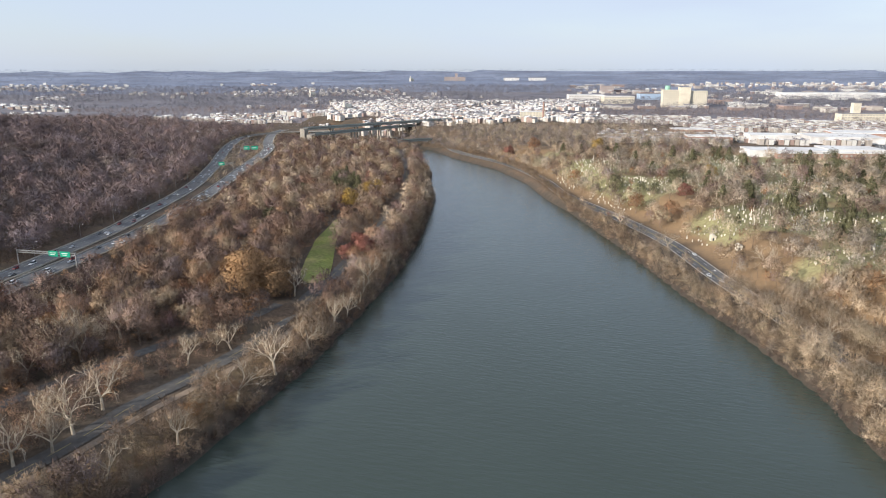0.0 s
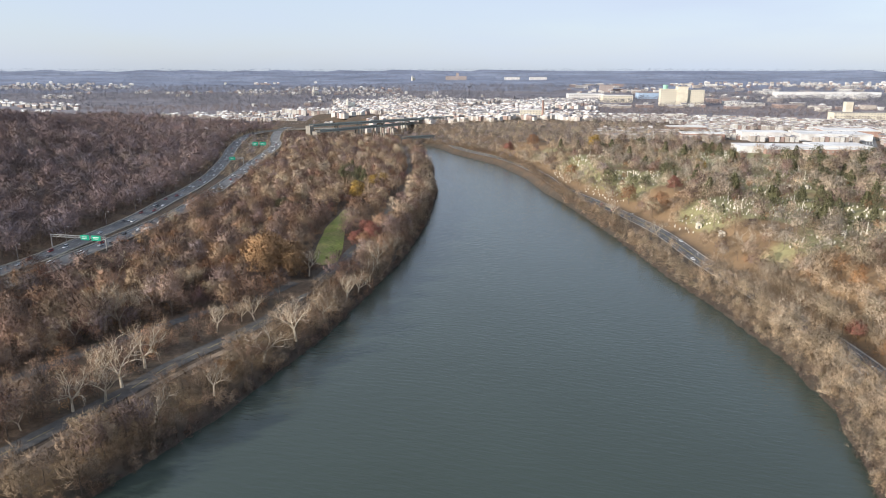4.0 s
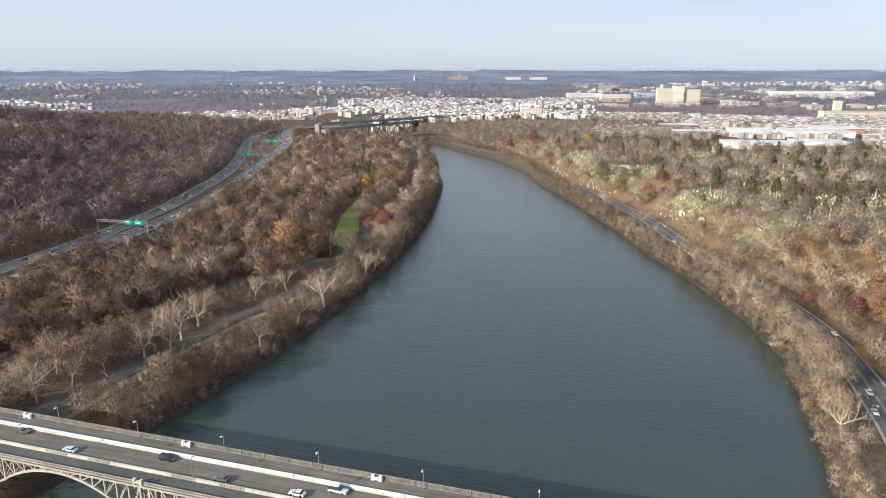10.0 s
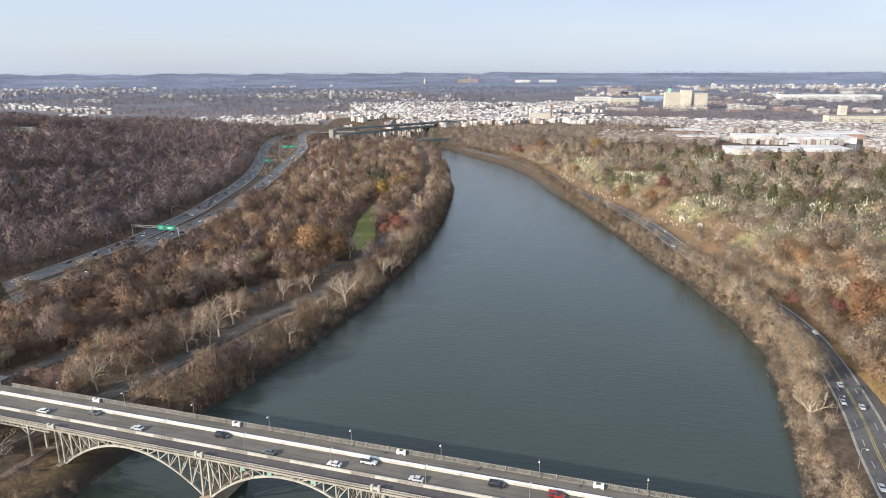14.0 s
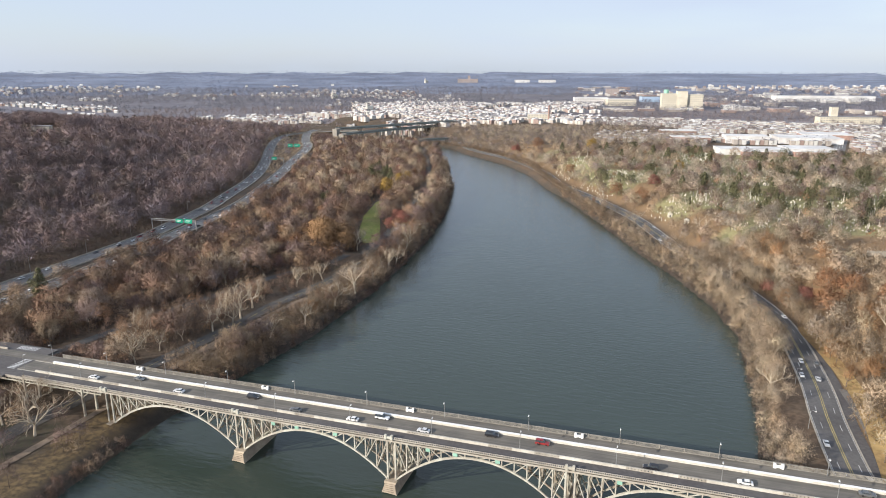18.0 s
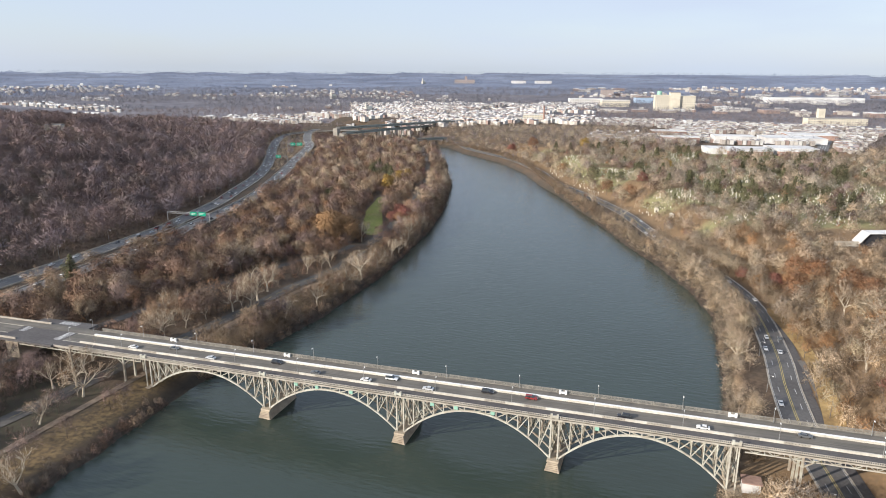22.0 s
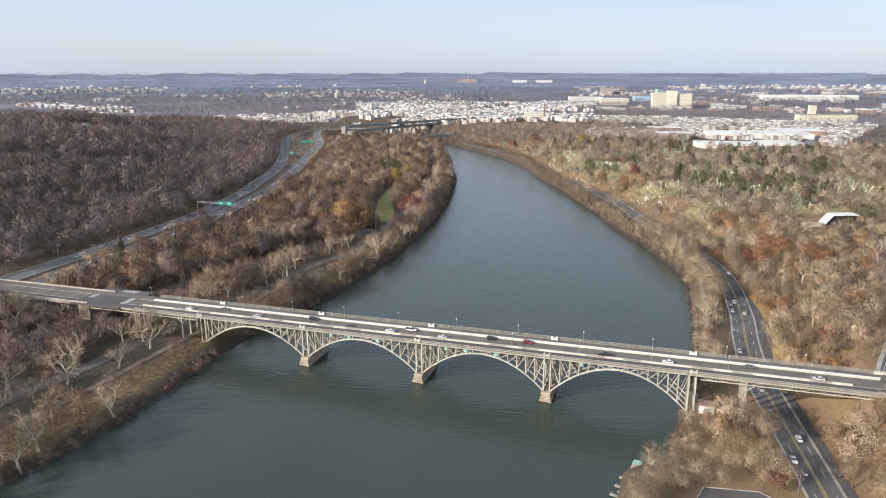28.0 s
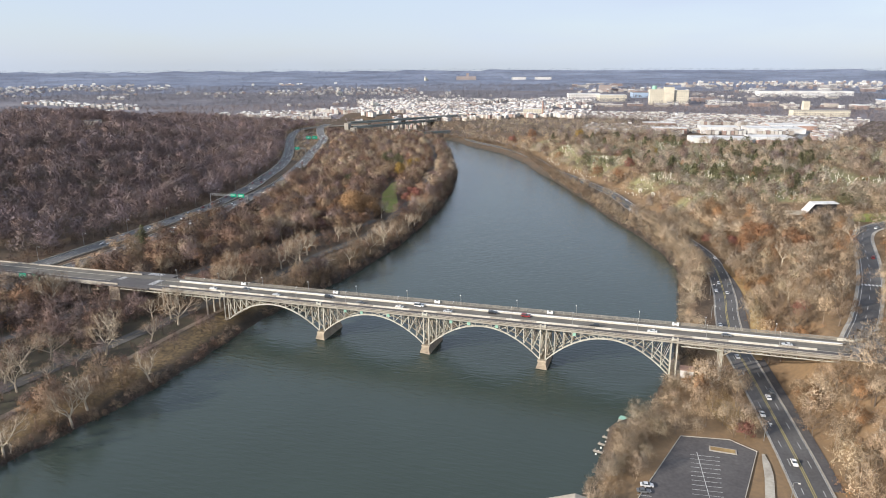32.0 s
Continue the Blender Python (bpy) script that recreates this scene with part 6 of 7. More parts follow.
# ---------- lawns ----------
def drape(name, line, half, mat, label, lift=0.12, step=6):
    b = Build()
    p = along(line, step)
    d = np.gradient(p, axis=0)
    d /= np.linalg.norm(d, axis=1)[:, None]
    nr = np.stack([d[:, 1], -d[:, 0]], 1)
    cols = 7
    w = half * (0.92 + 0.08 * np.sin(np.arange(len(p)) * 0.31)) * np.clip(np.minimum(np.arange(len(p)), np.arange(len(p))[::-1]) * 0.5 + 0.35, 0, 1)
    g = [[p[i] + nr[i] * w[i] * (2 * j / (cols - 1) - 1) for j in range(cols)] for i in range(len(p))]
    flat = np.array(g).reshape(-1, 2)
    z = height(flat[:, 0], flat[:, 1]) + lift
    vs = [(flat[i][0], flat[i][1], z[i]) for i in range(len(flat))]
    fs = [(i * cols + j, i * cols + j + 1, (i + 1) * cols + j + 1, (i + 1) * cols + j) for i in range(len(p) - 1) for j in range(cols - 1)]
    b.add(vs, fs)
    return tagged(part(name, b, mat), label, "lawn", kind="structure")


drape("lawn_field", FIELD, 9.5, M_GRASS, "green park lawn in a clearing", 0.35)
drape("verge_grass", [(146, -20), (149, -40), (152, -56)], 7, M_DRY, "dry brown grass beside the drive", 0.25)
drape("slope_grass", [(168, 20), (172, 60), (174, 110), (170, 160), (163, 200)], 4, M_DRY, "dry golden grass on the slope", 0.5)
drape("upper_lawn", [(258, 290), (285, 300), (330, 315)], 14, M_GRASS, "lawn beside the open-air stage", 0.4)

# ---------- cemetery ----------
def headstone(kind):
    e = thing(("headstone", "obelisk", "mausoleum")[kind], 0, 0, -40, ("pale weathered marble headstone on grass", "tall pale marble obelisk on a plinth", "small pale stone mausoleum with a gabled roof")[kind], ("gravestone", "obelisk", "mausoleum")[kind], "cemetery monuments")
    if kind == 0:
        part("base", Build().box(-0.8, 0.8, -0.4, 0.4, -0.3, 0.3), M_MARBLE, e)
        part("slab", Build().prism([(-0.6, 0.3), (0.6, 0.3), (0.6, 1.7), (0.3, 2.1), (-0.3, 2.1), (-0.6, 1.7)], -0.18, 0.18), M_MARBLE, e)
    elif kind == 1:
        part("plinth", Build().box(-1, 1, -1, 1, -0.4, 1.2), M_MARBLE, e)
        part("shaft", Build().cone((0, 0, 1.2), (0, 0, 8.0), 0.62, 0.34, 4), M_MARBLE, e)
        part("tip", Build().cone((0, 0, 8.0), (0, 0, 8.7), 0.34, 0.02, 4), M_MARBLE, e)
    else:
        part("chamber", Build().box(-2.2, 2.2, -2.6, 2.6, -0.5, 3.4), M_MARBLE, e)
        part("roof", Build().prism([(-2.6, 3.4), (2.6, 3.4), (0, 4.8)], -2.9, 2.9), M_MARBLE, e)
        part("door", Build().box(-0.6, 0.6, -2.68, -2.6, 0, 2.2), M_GLASS_DARK, e)
    return e


GRAVES = [headstone(0), headstone(1), headstone(2)]
gs = set()
r = random.Random(5)
spots = []
while len(spots) < 230:
    x, y = r.uniform(-120, 380), r.uniform(350, 800)
    a = np.array([x]), np.array([y])
    k, s = near_line(*a, KELLY)
    if (k * s)[0] > 22 and (k * s)[0] < 330 and wobble(*a, 40, 31)[0] < 0.15 and y > 372:
        spots.append((x, y))
for x, y in [(88.3, 462), (102.8, 430)] + spots:
    k = r.choice((0, 0, 0, 0, 1, 1, 1))  if r.random() < 0.95 else 2
    vault = (x, y) in ((88.3, 462), (102.8, 430))
    k = 2 if vault else k
    z = float(height(np.array([x]), np.array([y]))[0])
    m = pose(x, y, z, 0, 0, r.uniform(-25, 25))
    sc = r.uniform(0.45, 0.8) if k != 1 else r.uniform(0.6, 1.1)
    if k in gs:
        o = copy_thing(GRAVES[k], m)
    else:
        o = GRAVES[k]
        o.matrix_basis = m
        gs.add(k)
    sc = 0.9 if vault else sc
    o.scale = (sc, sc, sc)
b = Build()
r2 = np.random.RandomState(9)
gx_, gy_, _ = free_spots(-150, 420, 340, 830, 6.2, lambda x, y: cemetery(x, y) & (wobble(x, y, 40, 31) < 0.15) & (y > 372), 10)
gz_ = height(gx_, gy_)
for x, y, z in zip(gx_, gy_, gz_):
    w, h_ = r2.uniform(0.25, 0.55), r2.uniform(0.6, 2.0)
    b.box(x - w, x + w, y - 0.25, y + 0.25, z - 0.3, z + h_)
tagged(part("small_gravestones", b, M_MARBLE), "countless small pale gravestones on the slope", "gravestones", kind="stuff")

# ---------- distant town ----------
def houses(name, label, spots, size, tall, seed, flat=0.5, turn=0.3):
    xs, ys, rng = spots
    zs = height(xs, ys, False)
    b = Build()
    for x, y, z in zip(xs, ys, zs):
        w, d, h = rng.uniform(*size), rng.uniform(size[0], size[1]) * 0.8, rng.uniform(*tall)
        t = turn + (0 if rng.rand() < 0.6 else math.pi / 2)
        b.box(x - w / 2, x + w / 2, y - d / 2, y + d / 2, z - 4, z + h, 0, t)
        if rng.rand() < flat:
            b.box(x - w / 2 - 0.3, x + w / 2 + 0.3, y - d / 2 - 0.3, y + d / 2 + 0.3, z + h, z + h + 0.5, 1, t)
        else:
            c, s = math.cos(t), math.sin(t)
            q = [(-w / 2 - .3, -d / 2 - .3, h), (w / 2 + .3, -d / 2 - .3, h), (w / 2 + .3, d / 2 + .3, h), (-w / 2 - .3, d / 2 + .3, h), (-w / 2, 0, h + d * 0.33), (w / 2, 0, h + d * 0.33)]
            b.add([(x + c * u - s * v, y + s * u + c * v, z + k) for u, v, k in q], [(0, 1, 5, 4), (2, 3, 4, 5), (1, 2, 5), (3, 0, 4)], 1)
    me = bpy.data.meshes.new(name)
    me.from_pydata(b.v, [], b.f)
    me.materials.append(M_WALLS)
    me.materials.append(M_ROOFS)
    me.polygons.foreach_set("material_index", b.m)
    return tagged(new(name, me), label, "houses", kind="stuff")


def town(a0, a1, r0, r1, thr, seed):
    def keep(x, y):
        a = np.degrees(np.arctan2(x - 47, y + 58))
        r = np.hypot(x - 47, y + 58)
        e, t = near_line(x, y, EXPRESSWAY)
        d, s = near_line(x, y, RIGHT_BANK)
        d2, s2 = near_line(x, y, LEFT_BANK)
        dry = (d * s > 25) | (-d2 * s2 > 25)
        return (a > a0) & (a < a1) & (r > r0) & (r < r1) & (e > 30) & dry & (wobble(x, y, 150, seed) + 0.4 * wobble(x, y, 50, seed + 1) < thr)
    return keep


def terraces(name, label, box, keep, turn, seed, flat=0.7, street=25.0, tall=(6, 9)):
    """Rows of houses wall to wall along parallel streets, broken by cross streets."""
    rng = np.random.RandomState(seed)
    x0, x1, y0, y1 = box
    c, s = math.cos(turn), math.sin(turn)
    half = 0.75 * math.hypot(x1 - x0, y1 - y0)
    us, vs = np.meshgrid(np.arange(-half, half, 6.6), np.arange(-half, half, street))
    us, vs = us.ravel(), vs.ravel()
    xs, ys = (x0 + x1) / 2 + us * c - vs * s, (y0 + y1) / 2 + us * s + vs * c
    row = np.round(vs / street).astype(int)
    ok = (xs > x0) & (xs < x1) & (ys > y0) & (ys < y1) & ((us + 37 * row) % 96 > 16) & (rng.uniform(size=len(us)) < 0.9)
    ok[ok] = keep(xs[ok], ys[ok])
    xs, ys, row = xs[ok], ys[ok], row[ok]
    zs = height(xs, ys, False)
    b = Build()
    for x, y, z, k in zip(xs, ys, zs, row):
        h = tall[0] + (tall[1] - tall[0]) * ((k * 0.37) % 1) + rng.uniform(-0.6, 0.8)
        d, w = rng.uniform(9, 13), rng.uniform(5.2, 6.4)
        b.box(x - w / 2, x + w / 2, y - d / 2, y + d / 2, z - 4, z + h, 0, turn)
        if rng.rand() < flat:
            b.box(x - w / 2 - 0.1, x + w / 2 + 0.1, y - d / 2 - 0.2, y + d / 2 + 0.2, z + h, z + h + 0.4, 1, turn)
        else:
            q = [(-w / 2, -d / 2 - .3, h), (w / 2, -d / 2 - .3, h), (w / 2, d / 2 + .3, h), (-w / 2, d / 2 + .3, h), (-w / 2, 0, h + 2.6), (w / 2, 0, h + 2.6)]
            b.add([(x + c * u - s * v, y + s * u + c * v, z + e) for u, v, e in q], [(0, 1, 5, 4), (2, 3, 4, 5), (1, 2, 5), (3, 0, 4)], 1)
    me = bpy.data.meshes.new(name)
    me.from_pydata(b.v, [], b.f)
    me.materials.append(M_WALLS)
    me.materials.append(M_ROOFS)
    me.polygons.foreach_set("material_index", b.m)
    return tagged(new(name, me), label, "houses", kind="stuff")


def off_yard(keep):
    return lambda x, y: keep(x, y) & ~shop_yard(x, y) & (near_line(x, y, AVENUE)[0] > 16)


terraces("hillside_rowhouses", "pale row houses in long terraces on the far hillside", (-1500, -550, 850, 1700), town(-43, -27, 1210, 1720, 0.2, 60), 0.18, 60, 0.6)
terraces("town_rowhouses", "white and cream row houses covering the far slope", (-1200, 60, 1100, 2500), town(-27, -5, 1330, 2250, 0.2, 61), -0.42, 61, 0.6, 27.0)
terraces("flat_roof_rowhouses", "white flat-roofed row houses across the plain", (-100, 640, 900, 1700), off_yard(town(-5, 18, 1010, 1560, 0.4, 62)), 0.15, 62, 0.95, 26.0, (5, 7.5))
houses("far_houses", "distant pale houses between woods", free_spots(-3300, 1600, 1500, 3600, 42, town(-58, 22, 1950, 3500, -0.32, 64), 64), (8, 15), (5, 9), 64, 0.6)
houses("west_houses", "pale houses on the far western ridge", free_spots(-2600, -1300, 1000, 2300, 22, town(-58, -46, 1800, 2600, -0.1, 66), 66), (7, 13), (5, 8), 66, 0.5)
houses("plain_works", "long pale flat-roofed works far across the plain", free_spots(-300, 1300, 1700, 3300, 95, town(-8, 20, 1850, 3300, -0.2, 68), 68), (25, 60), (6, 12), 68, 1.0, 0.2)


# red brick for far buildings, paled in its colour for the haze
M_FAR_BRICK = material("pale_red_brick", (0.34, 0.285, 0.27), 0.9, 0.15, 0.3)
M_FAR_GLASS = material("grey_window_glass", (0.34, 0.325, 0.30), 0.3, 0.1, 0.5)


def block(name, x, y, w, d, h, mat, roof, label, turn=0.0, rows=0, cols=0, z=None, category="building", parent=None, zoff=0.0):
    """A building: walls, a roof slab with a parapet, windows row by row."""
    zz = float(height(np.array([x]), np.array([y]), False)[0]) if z is None else z
    e = thing(name, x, y, zz, label, category, "", turn)
    part("wall", Build().box(-w / 2, w / 2, -d / 2, d / 2, -4, h), mat, e)
    part("roof", Build().box(-w / 2 - 0.4, w / 2 + 0.4, -d / 2 - 0.4, d / 2 + 0.4, h, h + 1.0), roof, e)
    for i in range(rows):
        for j in range(cols):
            cx, cz = -w / 2 + w * (j + 0.5) / cols, h * (i + 0.55) / rows
            part("window", Build().box(cx - w / cols * 0.24, cx + w / cols * 0.24, -d / 2 - 0.12, -d / 2 + 0.1, cz - h / rows * 0.2, cz + h / rows * 0.2), M_FAR_GLASS, e)
    return e


# hospital-like cream towers with a teal tank
A = 10.0
block("cream_tower", 62, 1960, 48, 30, 45, M_CREAM, M_CREAM, "tall cream brick tower block with a flat roof", A, 8, 9)
block("cream_tower", 128, 1976, 52, 30, 42, M_CREAM, M_CREAM, "tall cream brick tower block with a flat roof", A, 8, 10)
block("cream_link", 96, 1966, 28, 34, 53, M_CREAM, M_ROOF_GREY, "cream stair tower between the two blocks", A, 0, 0)
tank = thing("water_tank", 52, 1978, 66, "teal water tank on a frame", "water tank")
part("drum", Build().cone((0, 0, 8), (0, 0, 20), 7, 7, 12), M_TEAL, tank)
part("frame", Build().box(-5, 5, -5, 5, -20, 8), M_METAL, tank)
# retail sheds with a brick front
block("retail_shed", 190, 858, 92, 40, 7, M_ROOF_WHITE, M_ROOF_WHITE, "long white flat-roofed shop building", 11)
block("retail_shed", 266, 884, 64, 46, 8, M_ROOF_WHITE, M_ROOF_WHITE, "long white flat-roofed shop building", 11)
block("brick_shop", 206, 832, 60, 10, 6.0, M_BRICK, M_ROOF_WHITE, "low red brick shop front", 11, 1, 12)
block("brick_shop", 268, 846, 48, 10, 6.5, M_BRICK, M_ROOF_WHITE, "low red brick shop front", 11, 1, 9)
block("retail_shed", 290, 1050, 96, 60, 9, M_ROOF_WHITE, M_ROOF_WHITE, "large white flat-roofed store behind the shops", 8)
block("flat_works", 196, 1020, 66, 40, 11, M_ROOF_WHITE, M_ROOF_WHITE, "brick works with a white flat roof", 8)
block("flat_works", 110, 990, 60, 30, 9, M_BRICK, M_ROOF_WHITE, "brick works with a white flat roof", 8)
block("flat_works", 330, 1130, 80, 50, 9, M_BRICK, M_ROOF_WHITE, "brick works with a white flat roof", 5)
block("flat_works", 90, 1110, 60, 30, 9, M_BRICK, M_ROOF_WHITE, "brick works with a white flat roof", 12)
# mill with a tower
block("old_mill", 450, 1545, 130, 30, 15, M_CREAM, M_ROOF_GREY, "long pale multi-storey mill", 12, 3, 22)
block("mill_tower", 418, 1540, 14, 14, 36, M_CREAM, M_ROOF_GREY, "square pale mill tower", 12, 0, 0)
# chimney and its works near the river
ch = thing("chimney_stack", -184, 1330, 24, "tall tapering red brick chimney", "chimney")
part("shaft", Build().cone((0, 0, -2), (0, 0, 42), 2.6, 1.7, 12), M_BRICK, ch)
part("rim", Build().cone((0, 0, 42), (0, 0, 43.5), 2.1, 2.1, 12), M_BRICK, ch)
block("river_mill", -210, 1350, 50, 20, 17, M_CREAM, M_ROOF_WHITE, "pale four-storey mill beside the chimney", 14, 4, 8)
block("long_shed", -330, 1370, 70, 22, 9, M_ROOF_WHITE, M_ROOF_GREY, "long pale shed by the river", 14, 1, 9)
block("long_shed", -270, 1360, 60, 22, 9, M_ROOF_WHITE, M_ROOF_GREY, "long pale shed by the river", 14, 1, 8)
# big works in the middle distance
block("large_works", -90, 2120, 90, 50, 20, M_CREAM, M_ROOF_WHITE, "large cream brick factory block", 14, 3, 12)
block("large_works", -190, 2150, 110, 60, 22, M_ROOF_WHITE, M_ROOF_WHITE, "large white factory block", 14, 3, 14)
block("blue_works", 20, 2350, 120, 50, 18, material("pale_blue_cladding", (0.35, 0.45, 0.58), 0.6, 0.1, 0.3), M_ROOF_GREY, "pale blue clad works", 14)
block("blue_roof_works", 760, 2060, 130, 60, 14, M_ROOF_WHITE, material("blue_roof", (0.12, 0.3, 0.6), 0.6, 0.1, 0.3), "works with a bright blue roof", 10)
block("long_warehouse", 560, 2500, 320, 60, 16, M_ROOF_WHITE, M_ROOF_WHITE, "very long white warehouse", 12)
block("red_mansion", -1010, 3460, 110, 50, 18, M_FAR_BRICK, M_FAR_BRICK, "large red brick institution on the ridge", 16, 2, 9)
block("mansion_tower", -1000, 3450, 14, 14, 36, M_FAR_BRICK, M_FAR_BRICK, "red brick tower of the institution", 16)
block("white_slab", -730, 3560, 80, 25, 14, M_ROOF_WHITE, M_ROOF_GREY, "white slab block on the ridge", 16, 3, 10)
block("white_slab", -600, 3600, 90, 25, 14, M_ROOF_WHITE, M_ROOF_GREY, "white slab block on the ridge", 16, 3, 10)
block("brick_block", -170, 2700, 50, 30, 26, M_FAR_BRICK, M_FAR_BRICK, "red brick tower block far off", 12, 3, 5)
for x, y, h_ in ((-1210, 3330, 30), (-1150, 2150, 36), (-735, 1560, 30)):
    z = float(height(np.array([x]), np.array([y]), False)[0])
    s_ = thing("church_spire", x, y, z, "white church tower with a pointed spire", "church")
    part("tower", Build().box(-4, 4, -4, 4, -2, h_ * 0.45), M_PALE, s_)
    part("spire", Build().cone((0, 0, h_ * 0.45), (0, 0, h_), 4.6, 0.1, 8), M_PALE, s_)
    part("nave", Build().prism([(-7, -2), (7, -2), (7, 10), (0, 17), (-7, 10)], 4, 30), M_CREAM, s_)
drape("hill_lawn", [(-725, 498), (-705, 480), (-682, 456)], 18, M_DRY, "dry lawn in a clearing on the hill", 0.6)
block("hill_house", -730, 505, 22, 12, 7, M_CREAM, M_ROOF_GREY, "pale mansion in a clearing on the hill", 25, 2, 6)

# ---------- far viaducts ----------
M_VIADUCT = material("grey_green_girder_paint", (0.27, 0.30, 0.27), 0.7, 0.15, 0.3)


def viaduct(name, a, b, z, width, gap, label):
    a, b = Vector((*a, 0)), Vector((*b, 0))
    n_ = int((b - a).length / gap)
    d = (b - a).normalized()
    side = Vector((d.y, -d.x, 0))
    e = thing(name, a.x, a.y, 0, label, "bridge", "far viaducts")
    g = Build().beam((0, 0, z), (b.x - a.x, b.y - a.y, z), width, 1.0)
    part("deck", g, M_OLD_ASPHALT, e)
    back = -d * 7
    part("abutment", Build().beam((0, 0, z / 2 - 1.5), (back.x, back.y, z / 2 - 1.5), width, z + 1.5), M_FENCE, e, "weathered grey abutment")
    for s in (-1, 1):
        o = side * (s * width * 0.46)
        part("girder", Build().beam((o.x, o.y, z - 1.4), (b.x - a.x + o.x, b.y - a.y + o.y, z - 1.4), 0.6, 2.0), M_VIADUCT, e)
        part("parapet", Build().beam((o.x, o.y, z + 1.0), (b.x - a.x + o.x, b.y - a.y + o.y, z + 1.0), 0.4, 1.1), M_VIADUCT, e)
    for i in range(n_ + 1):
        c = d * (i * gap)
        q = Build()
        for s in (-0.32, 0.32):
            o = c + side * (width * s)
            q.box(o.x - 1.1, o.x + 1.1, o.y - 1.1, o.y + 1.1, -3, z - 2.4)
        o = side * width * 0.42
        q.beam(tuple(c - o + Vector((0, 0, z - 2.2))), tuple(c + o + Vector((0, 0, z - 2.2))), 2, 1.6)
        part("pier", q, M_CONCRETE, e, "twin-column concrete pier")


viaduct("far_viaduct", (-535, 992), (-345, 1315), 34, 15, 52, "high concrete road viaduct over the river")
viaduct("far_viaduct", (-514, 976), (-380, 1300), 26, 13, 46, "concrete road viaduct over the river")
viaduct("rail_bridge", (-420, 992), (-340, 1086), 13, 9, 40, "low dark rail bridge over the river")

# ---------- right bank by the bridge: parking lot, dock, boathouse, stage ----------
lot = [(130.5, -68.5), (149, -65.5), (158.5, -71.5), (151.5, -105), (143, -150), (106, -150), (116.5, -116)]
b = Build()
lz = 5.9
b.add([(x, y, lz) for x, y in lot] + [(x, y, lz - 1.2) for x, y in lot], [tuple(range(6, -1, -1))] + [(i, (i + 1) % 7, 7 + (i + 1) % 7, 7 + i) for i in range(7)])
park = tagged(part("parking_lot", b, M_DARK_ASPHALT), "dark asphalt parking lot with white bays", "parking lot", kind="structure")
for i in range(16):
    y = -81 - i * 2.9
    part("bay_line", Build().box(134, 144.5, y - 0.07, y + 0.07, lz + 0.005, lz + 0.02, 0, 0.12), M_LINE, park)
    part("bay_line", Build().box(116 - 0.1 * i, 121 - 0.1 * i, y - 30.07, y - 29.93, lz + 0.005, lz + 0.02, 0, 0.12), M_LINE, park)
part("bay_line", Build().box(139.1, 139.3, -126, -79, lz + 0.005, lz + 0.02, 0, 0.12), M_LINE, park)
isl = tagged(part("kerb_island", Build().box(141, 151, -76.5, -73, lz, lz + 0.25), M_CONCRETE), "small kerbed island with dry grass", "kerb", kind="structure")
part("island_grass", Build().box(141.5, 150.5, -76, -73.5, lz + 0.25, lz + 0.32), M_DRY, isl)
for x0, y0, x1, y1 in ((130.5, -68.5, 149, -65.5), (149, -65.5, 158.5, -71.5), (158.5, -71.5, 151.5, -105), (151.5, -105, 143, -150), (130.5, -68.5, 116.5, -116)):
    tagged(part("lot_kerb", Build().beam((x0, y0, lz + 0.08), (x1, y1, lz + 0.08), 0.3, 0.3), M_CONCRETE), "pale kerb round the parking lot", "kerb", kind="structure")
for x, y, i, t in ((131, -118, 1, 8), (119, -108, 0, 8), (118, -112, 3, 8), (136, -124, 5, 8)):
    put_car(i, x, y, lz + 0.02, t)
drape("path_bank", [(160.5, -73), (161, -86), (159.5, -104), (156, -140)], 1.6, M_CONCRETE, "pale footpath beside the drive", 0.45)
dock = thing("boat_dock", 108.5, -54, 0, "weathered wooden dock with a green awning", "dock", "", -14, 0.7)
for i in range(9):
    part("plank", Build().box(-5, 5, -4 + i * 0.95, -3.1 + i * 0.95, 0.5, 0.65), M_WOOD_GREY, dock)
part("awning", Build().box(-4.5, 0, -1.5, 3, 2.6, 2.75), M_TEAL, dock, "green awning")
for x, y in ((-4.3, -1.3), (-0.2, -1.3), (-4.3, 2.8), (-0.2, 2.8)):
    part("post", Build().box(x - 0.1, x + 0.1, y - 0.1, y + 0.1, -1.5, 2.6), M_WOOD_GREY, dock)
for i in range(4):
    jt = thing("small_jetty", 105 - i * 1.2, -64 - i * 6, 0, "narrow wooden finger jetty", "jetty", "jetties", -14)
    part("board", Build().box(-4, 4, -0.7, 0.7, 0.35, 0.5), M_WOOD_GREY, jt)
    for s in (-3.5, 0, 3.5):
        part("pile", Build().cone((s, 0.8, -2), (s, 0.8, 1.0), 0.14, 0.12, 6), M_WOOD_GREY, jt)
for i in range(11):
    by = thing("buoy", 106 - i * 0.72, -57 - i * 2.6, 0, "small white float on the boom", "buoy", "buoys")
    part("float", Build().cone((0, 0, -0.15), (0, 0, 0.5), 0.45, 0.25, 8), M_WHITE, by)
boat = thing("boathouse", 98.5, -140, 2.0, "low boathouse with a grey gabled roof on the bank", "boathouse", "", 10)
part("wall", Build().box(-9, 9, -14, 14, -4, 4), M_CREAM, boat)
part("roof", Build().prism([(-10, 4), (10, 4), (10, 4.4), (0, 7.4), (-10, 4.4)], -15, 15), M_WOOD_GREY, boat)
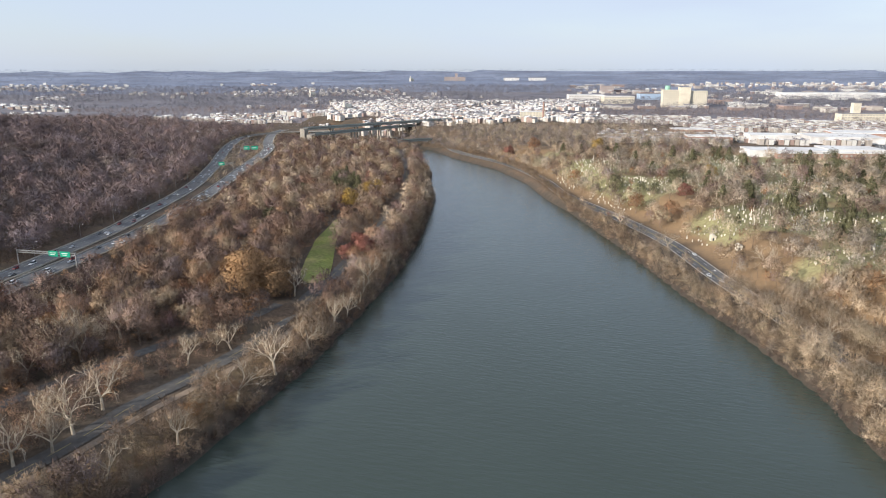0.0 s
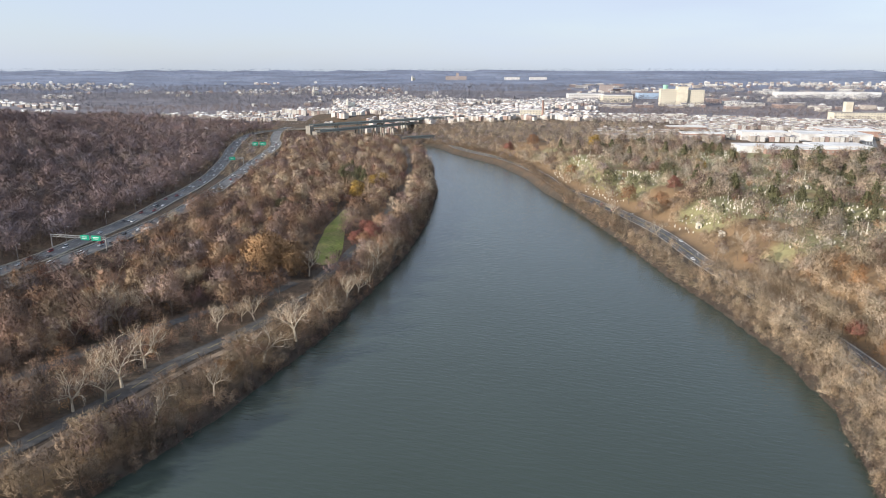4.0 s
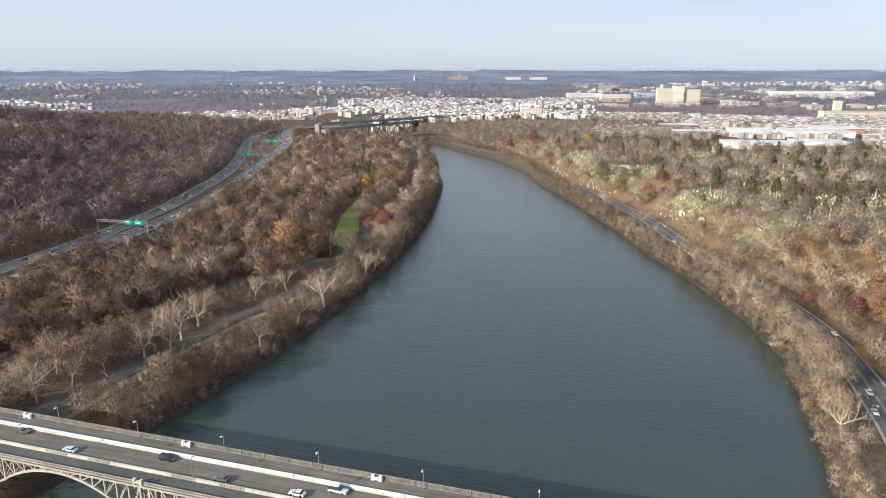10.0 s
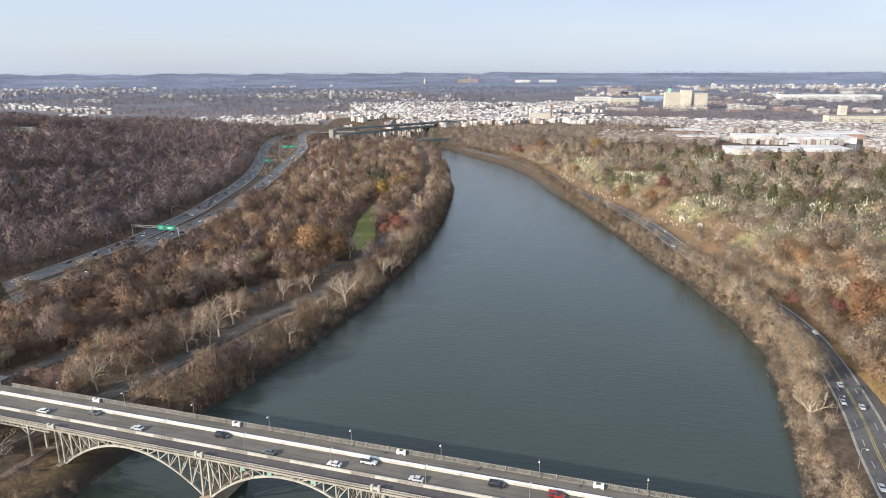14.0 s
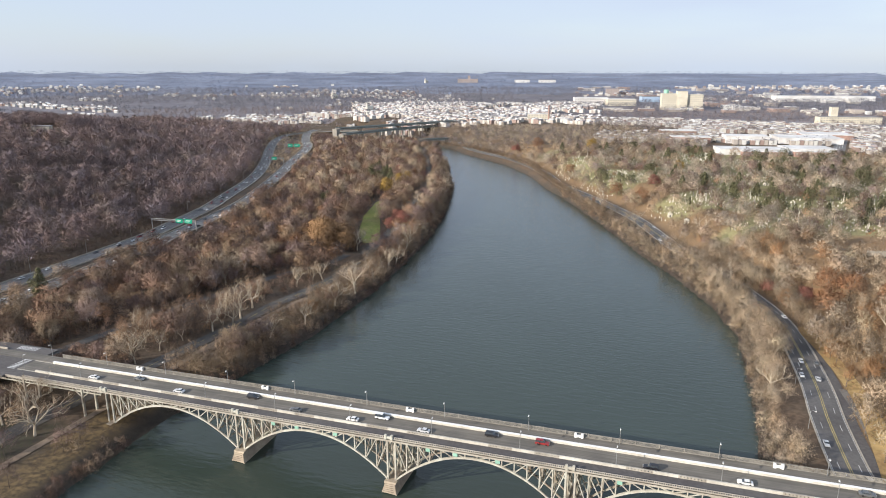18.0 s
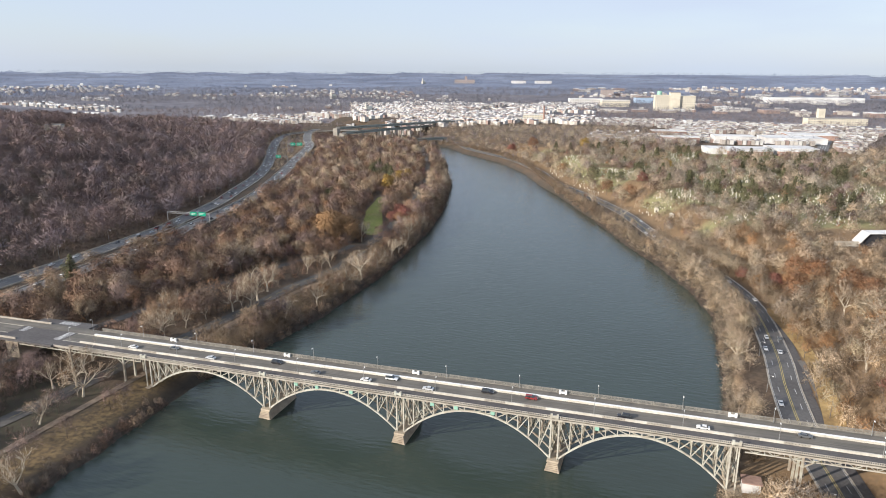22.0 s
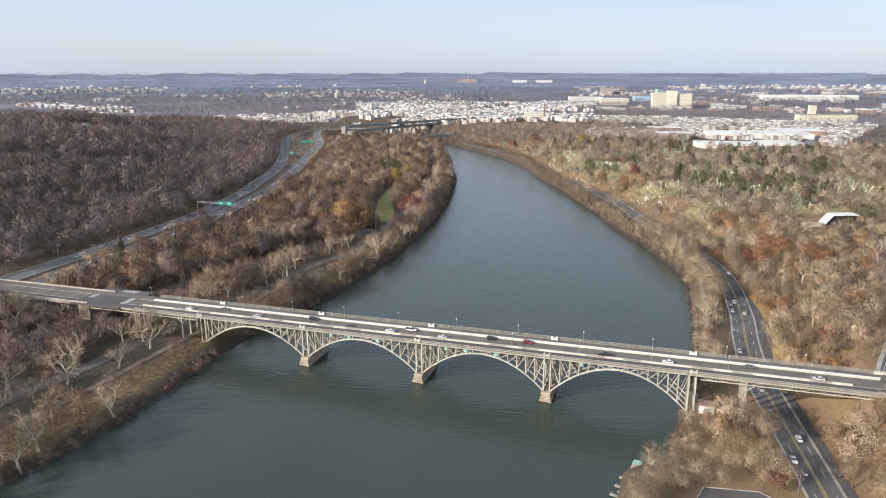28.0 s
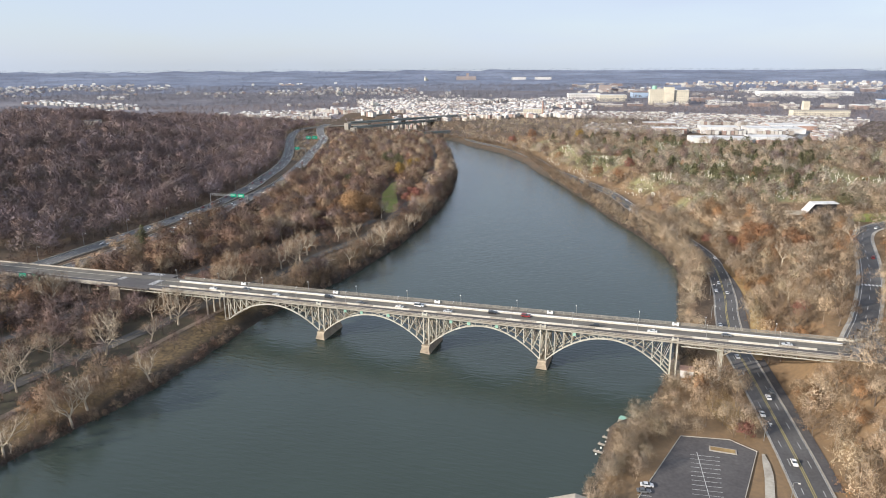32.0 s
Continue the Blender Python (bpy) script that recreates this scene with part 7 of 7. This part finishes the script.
hut = thing("pump_hut", 133.5, -7, 5.5, "small grey hut with a red roof beside the bridge foot", "hut")
part("wall", Build().box(-3, 3, -2.5, 2.5, -1.5, 3), M_ROOF_WHITE, hut)
part("roof", Build().box(-3.4, 3.4, -2.9, 2.9, 3, 3.35), M_BRICK, hut)
# near-black colour that stands for the shaded inside of the open stage
M_STAGE_SHADE = material("dark_wall", (0.035, 0.035, 0.04), 0.8, 0.15, 0.5)
stage = thing("open_air_stage", 240, 300, 30, "white shell-roofed open-air stage in the park", "stage", "", 14, 0.64)
part("roof", Build().prism([(-17, 0.5), (-8, 11.6), (22, 12.4), (22, 13.1), (-8.5, 12.5), (-18.0, 0.5)], -4, 13), M_ROOF_WHITE, stage, "white folded roof")
part("back_wall", Build().prism([(-15, -2), (20, -2), (20, 12.2), (-7.6, 11.4)], -1.5, 12.6), M_STAGE_SHADE, stage, "near-black infill standing for the shade under the roof")
part("floor", Build().box(-15, 20, -3, 12, -2, 1.0), M_STAGE_SHADE, stage)
part("side_wall", Build().box(-44, -17, -2, -1, -3, 2.6), M_CONCRETE, stage, "long pale side wall")
cw = Build()
wall_ = [(199, 9.6), (206, 10.4), (211, 13.0), (214.5, 18.0), (216.5, 26.0)]
for (ax, ay), (bx, by) in zip(wall_[:-1], wall_[1:]):
    cw.beam((ax, ay, 25.5), (bx, by, 25.6), 0.5, 1.5)
tagged(part("parapet_curve", cw, M_PALE), "pale concrete wall curving off the bridge end", "wall", kind="structure")
jb = Build()
jb.add([(203, -11.5, 25.0), (216, -15, 25.2), (226, -6, 25.3), (224, 14, 25.4), (214, 30, 25.3), (203, 12, 25.0)] + [(203, -11.5, 22.0), (216, -15, 22.0), (226, -6, 22.0), (224, 14, 22.0), (214, 30, 22.0), (203, 12, 22.0)], [(0, 1, 2, 3, 4, 5)] + [(i, (i + 1) % 6, 6 + (i + 1) % 6, 6 + i) for i in range(6)])
tagged(part("road_junction", jb, M_ASPHALT), "asphalt junction at the end of the bridge", "road", kind="structure")
tagged(part("crosswalk", zc, M_WHITE), "white zebra bars across the hill road", "crosswalk", kind="structure")
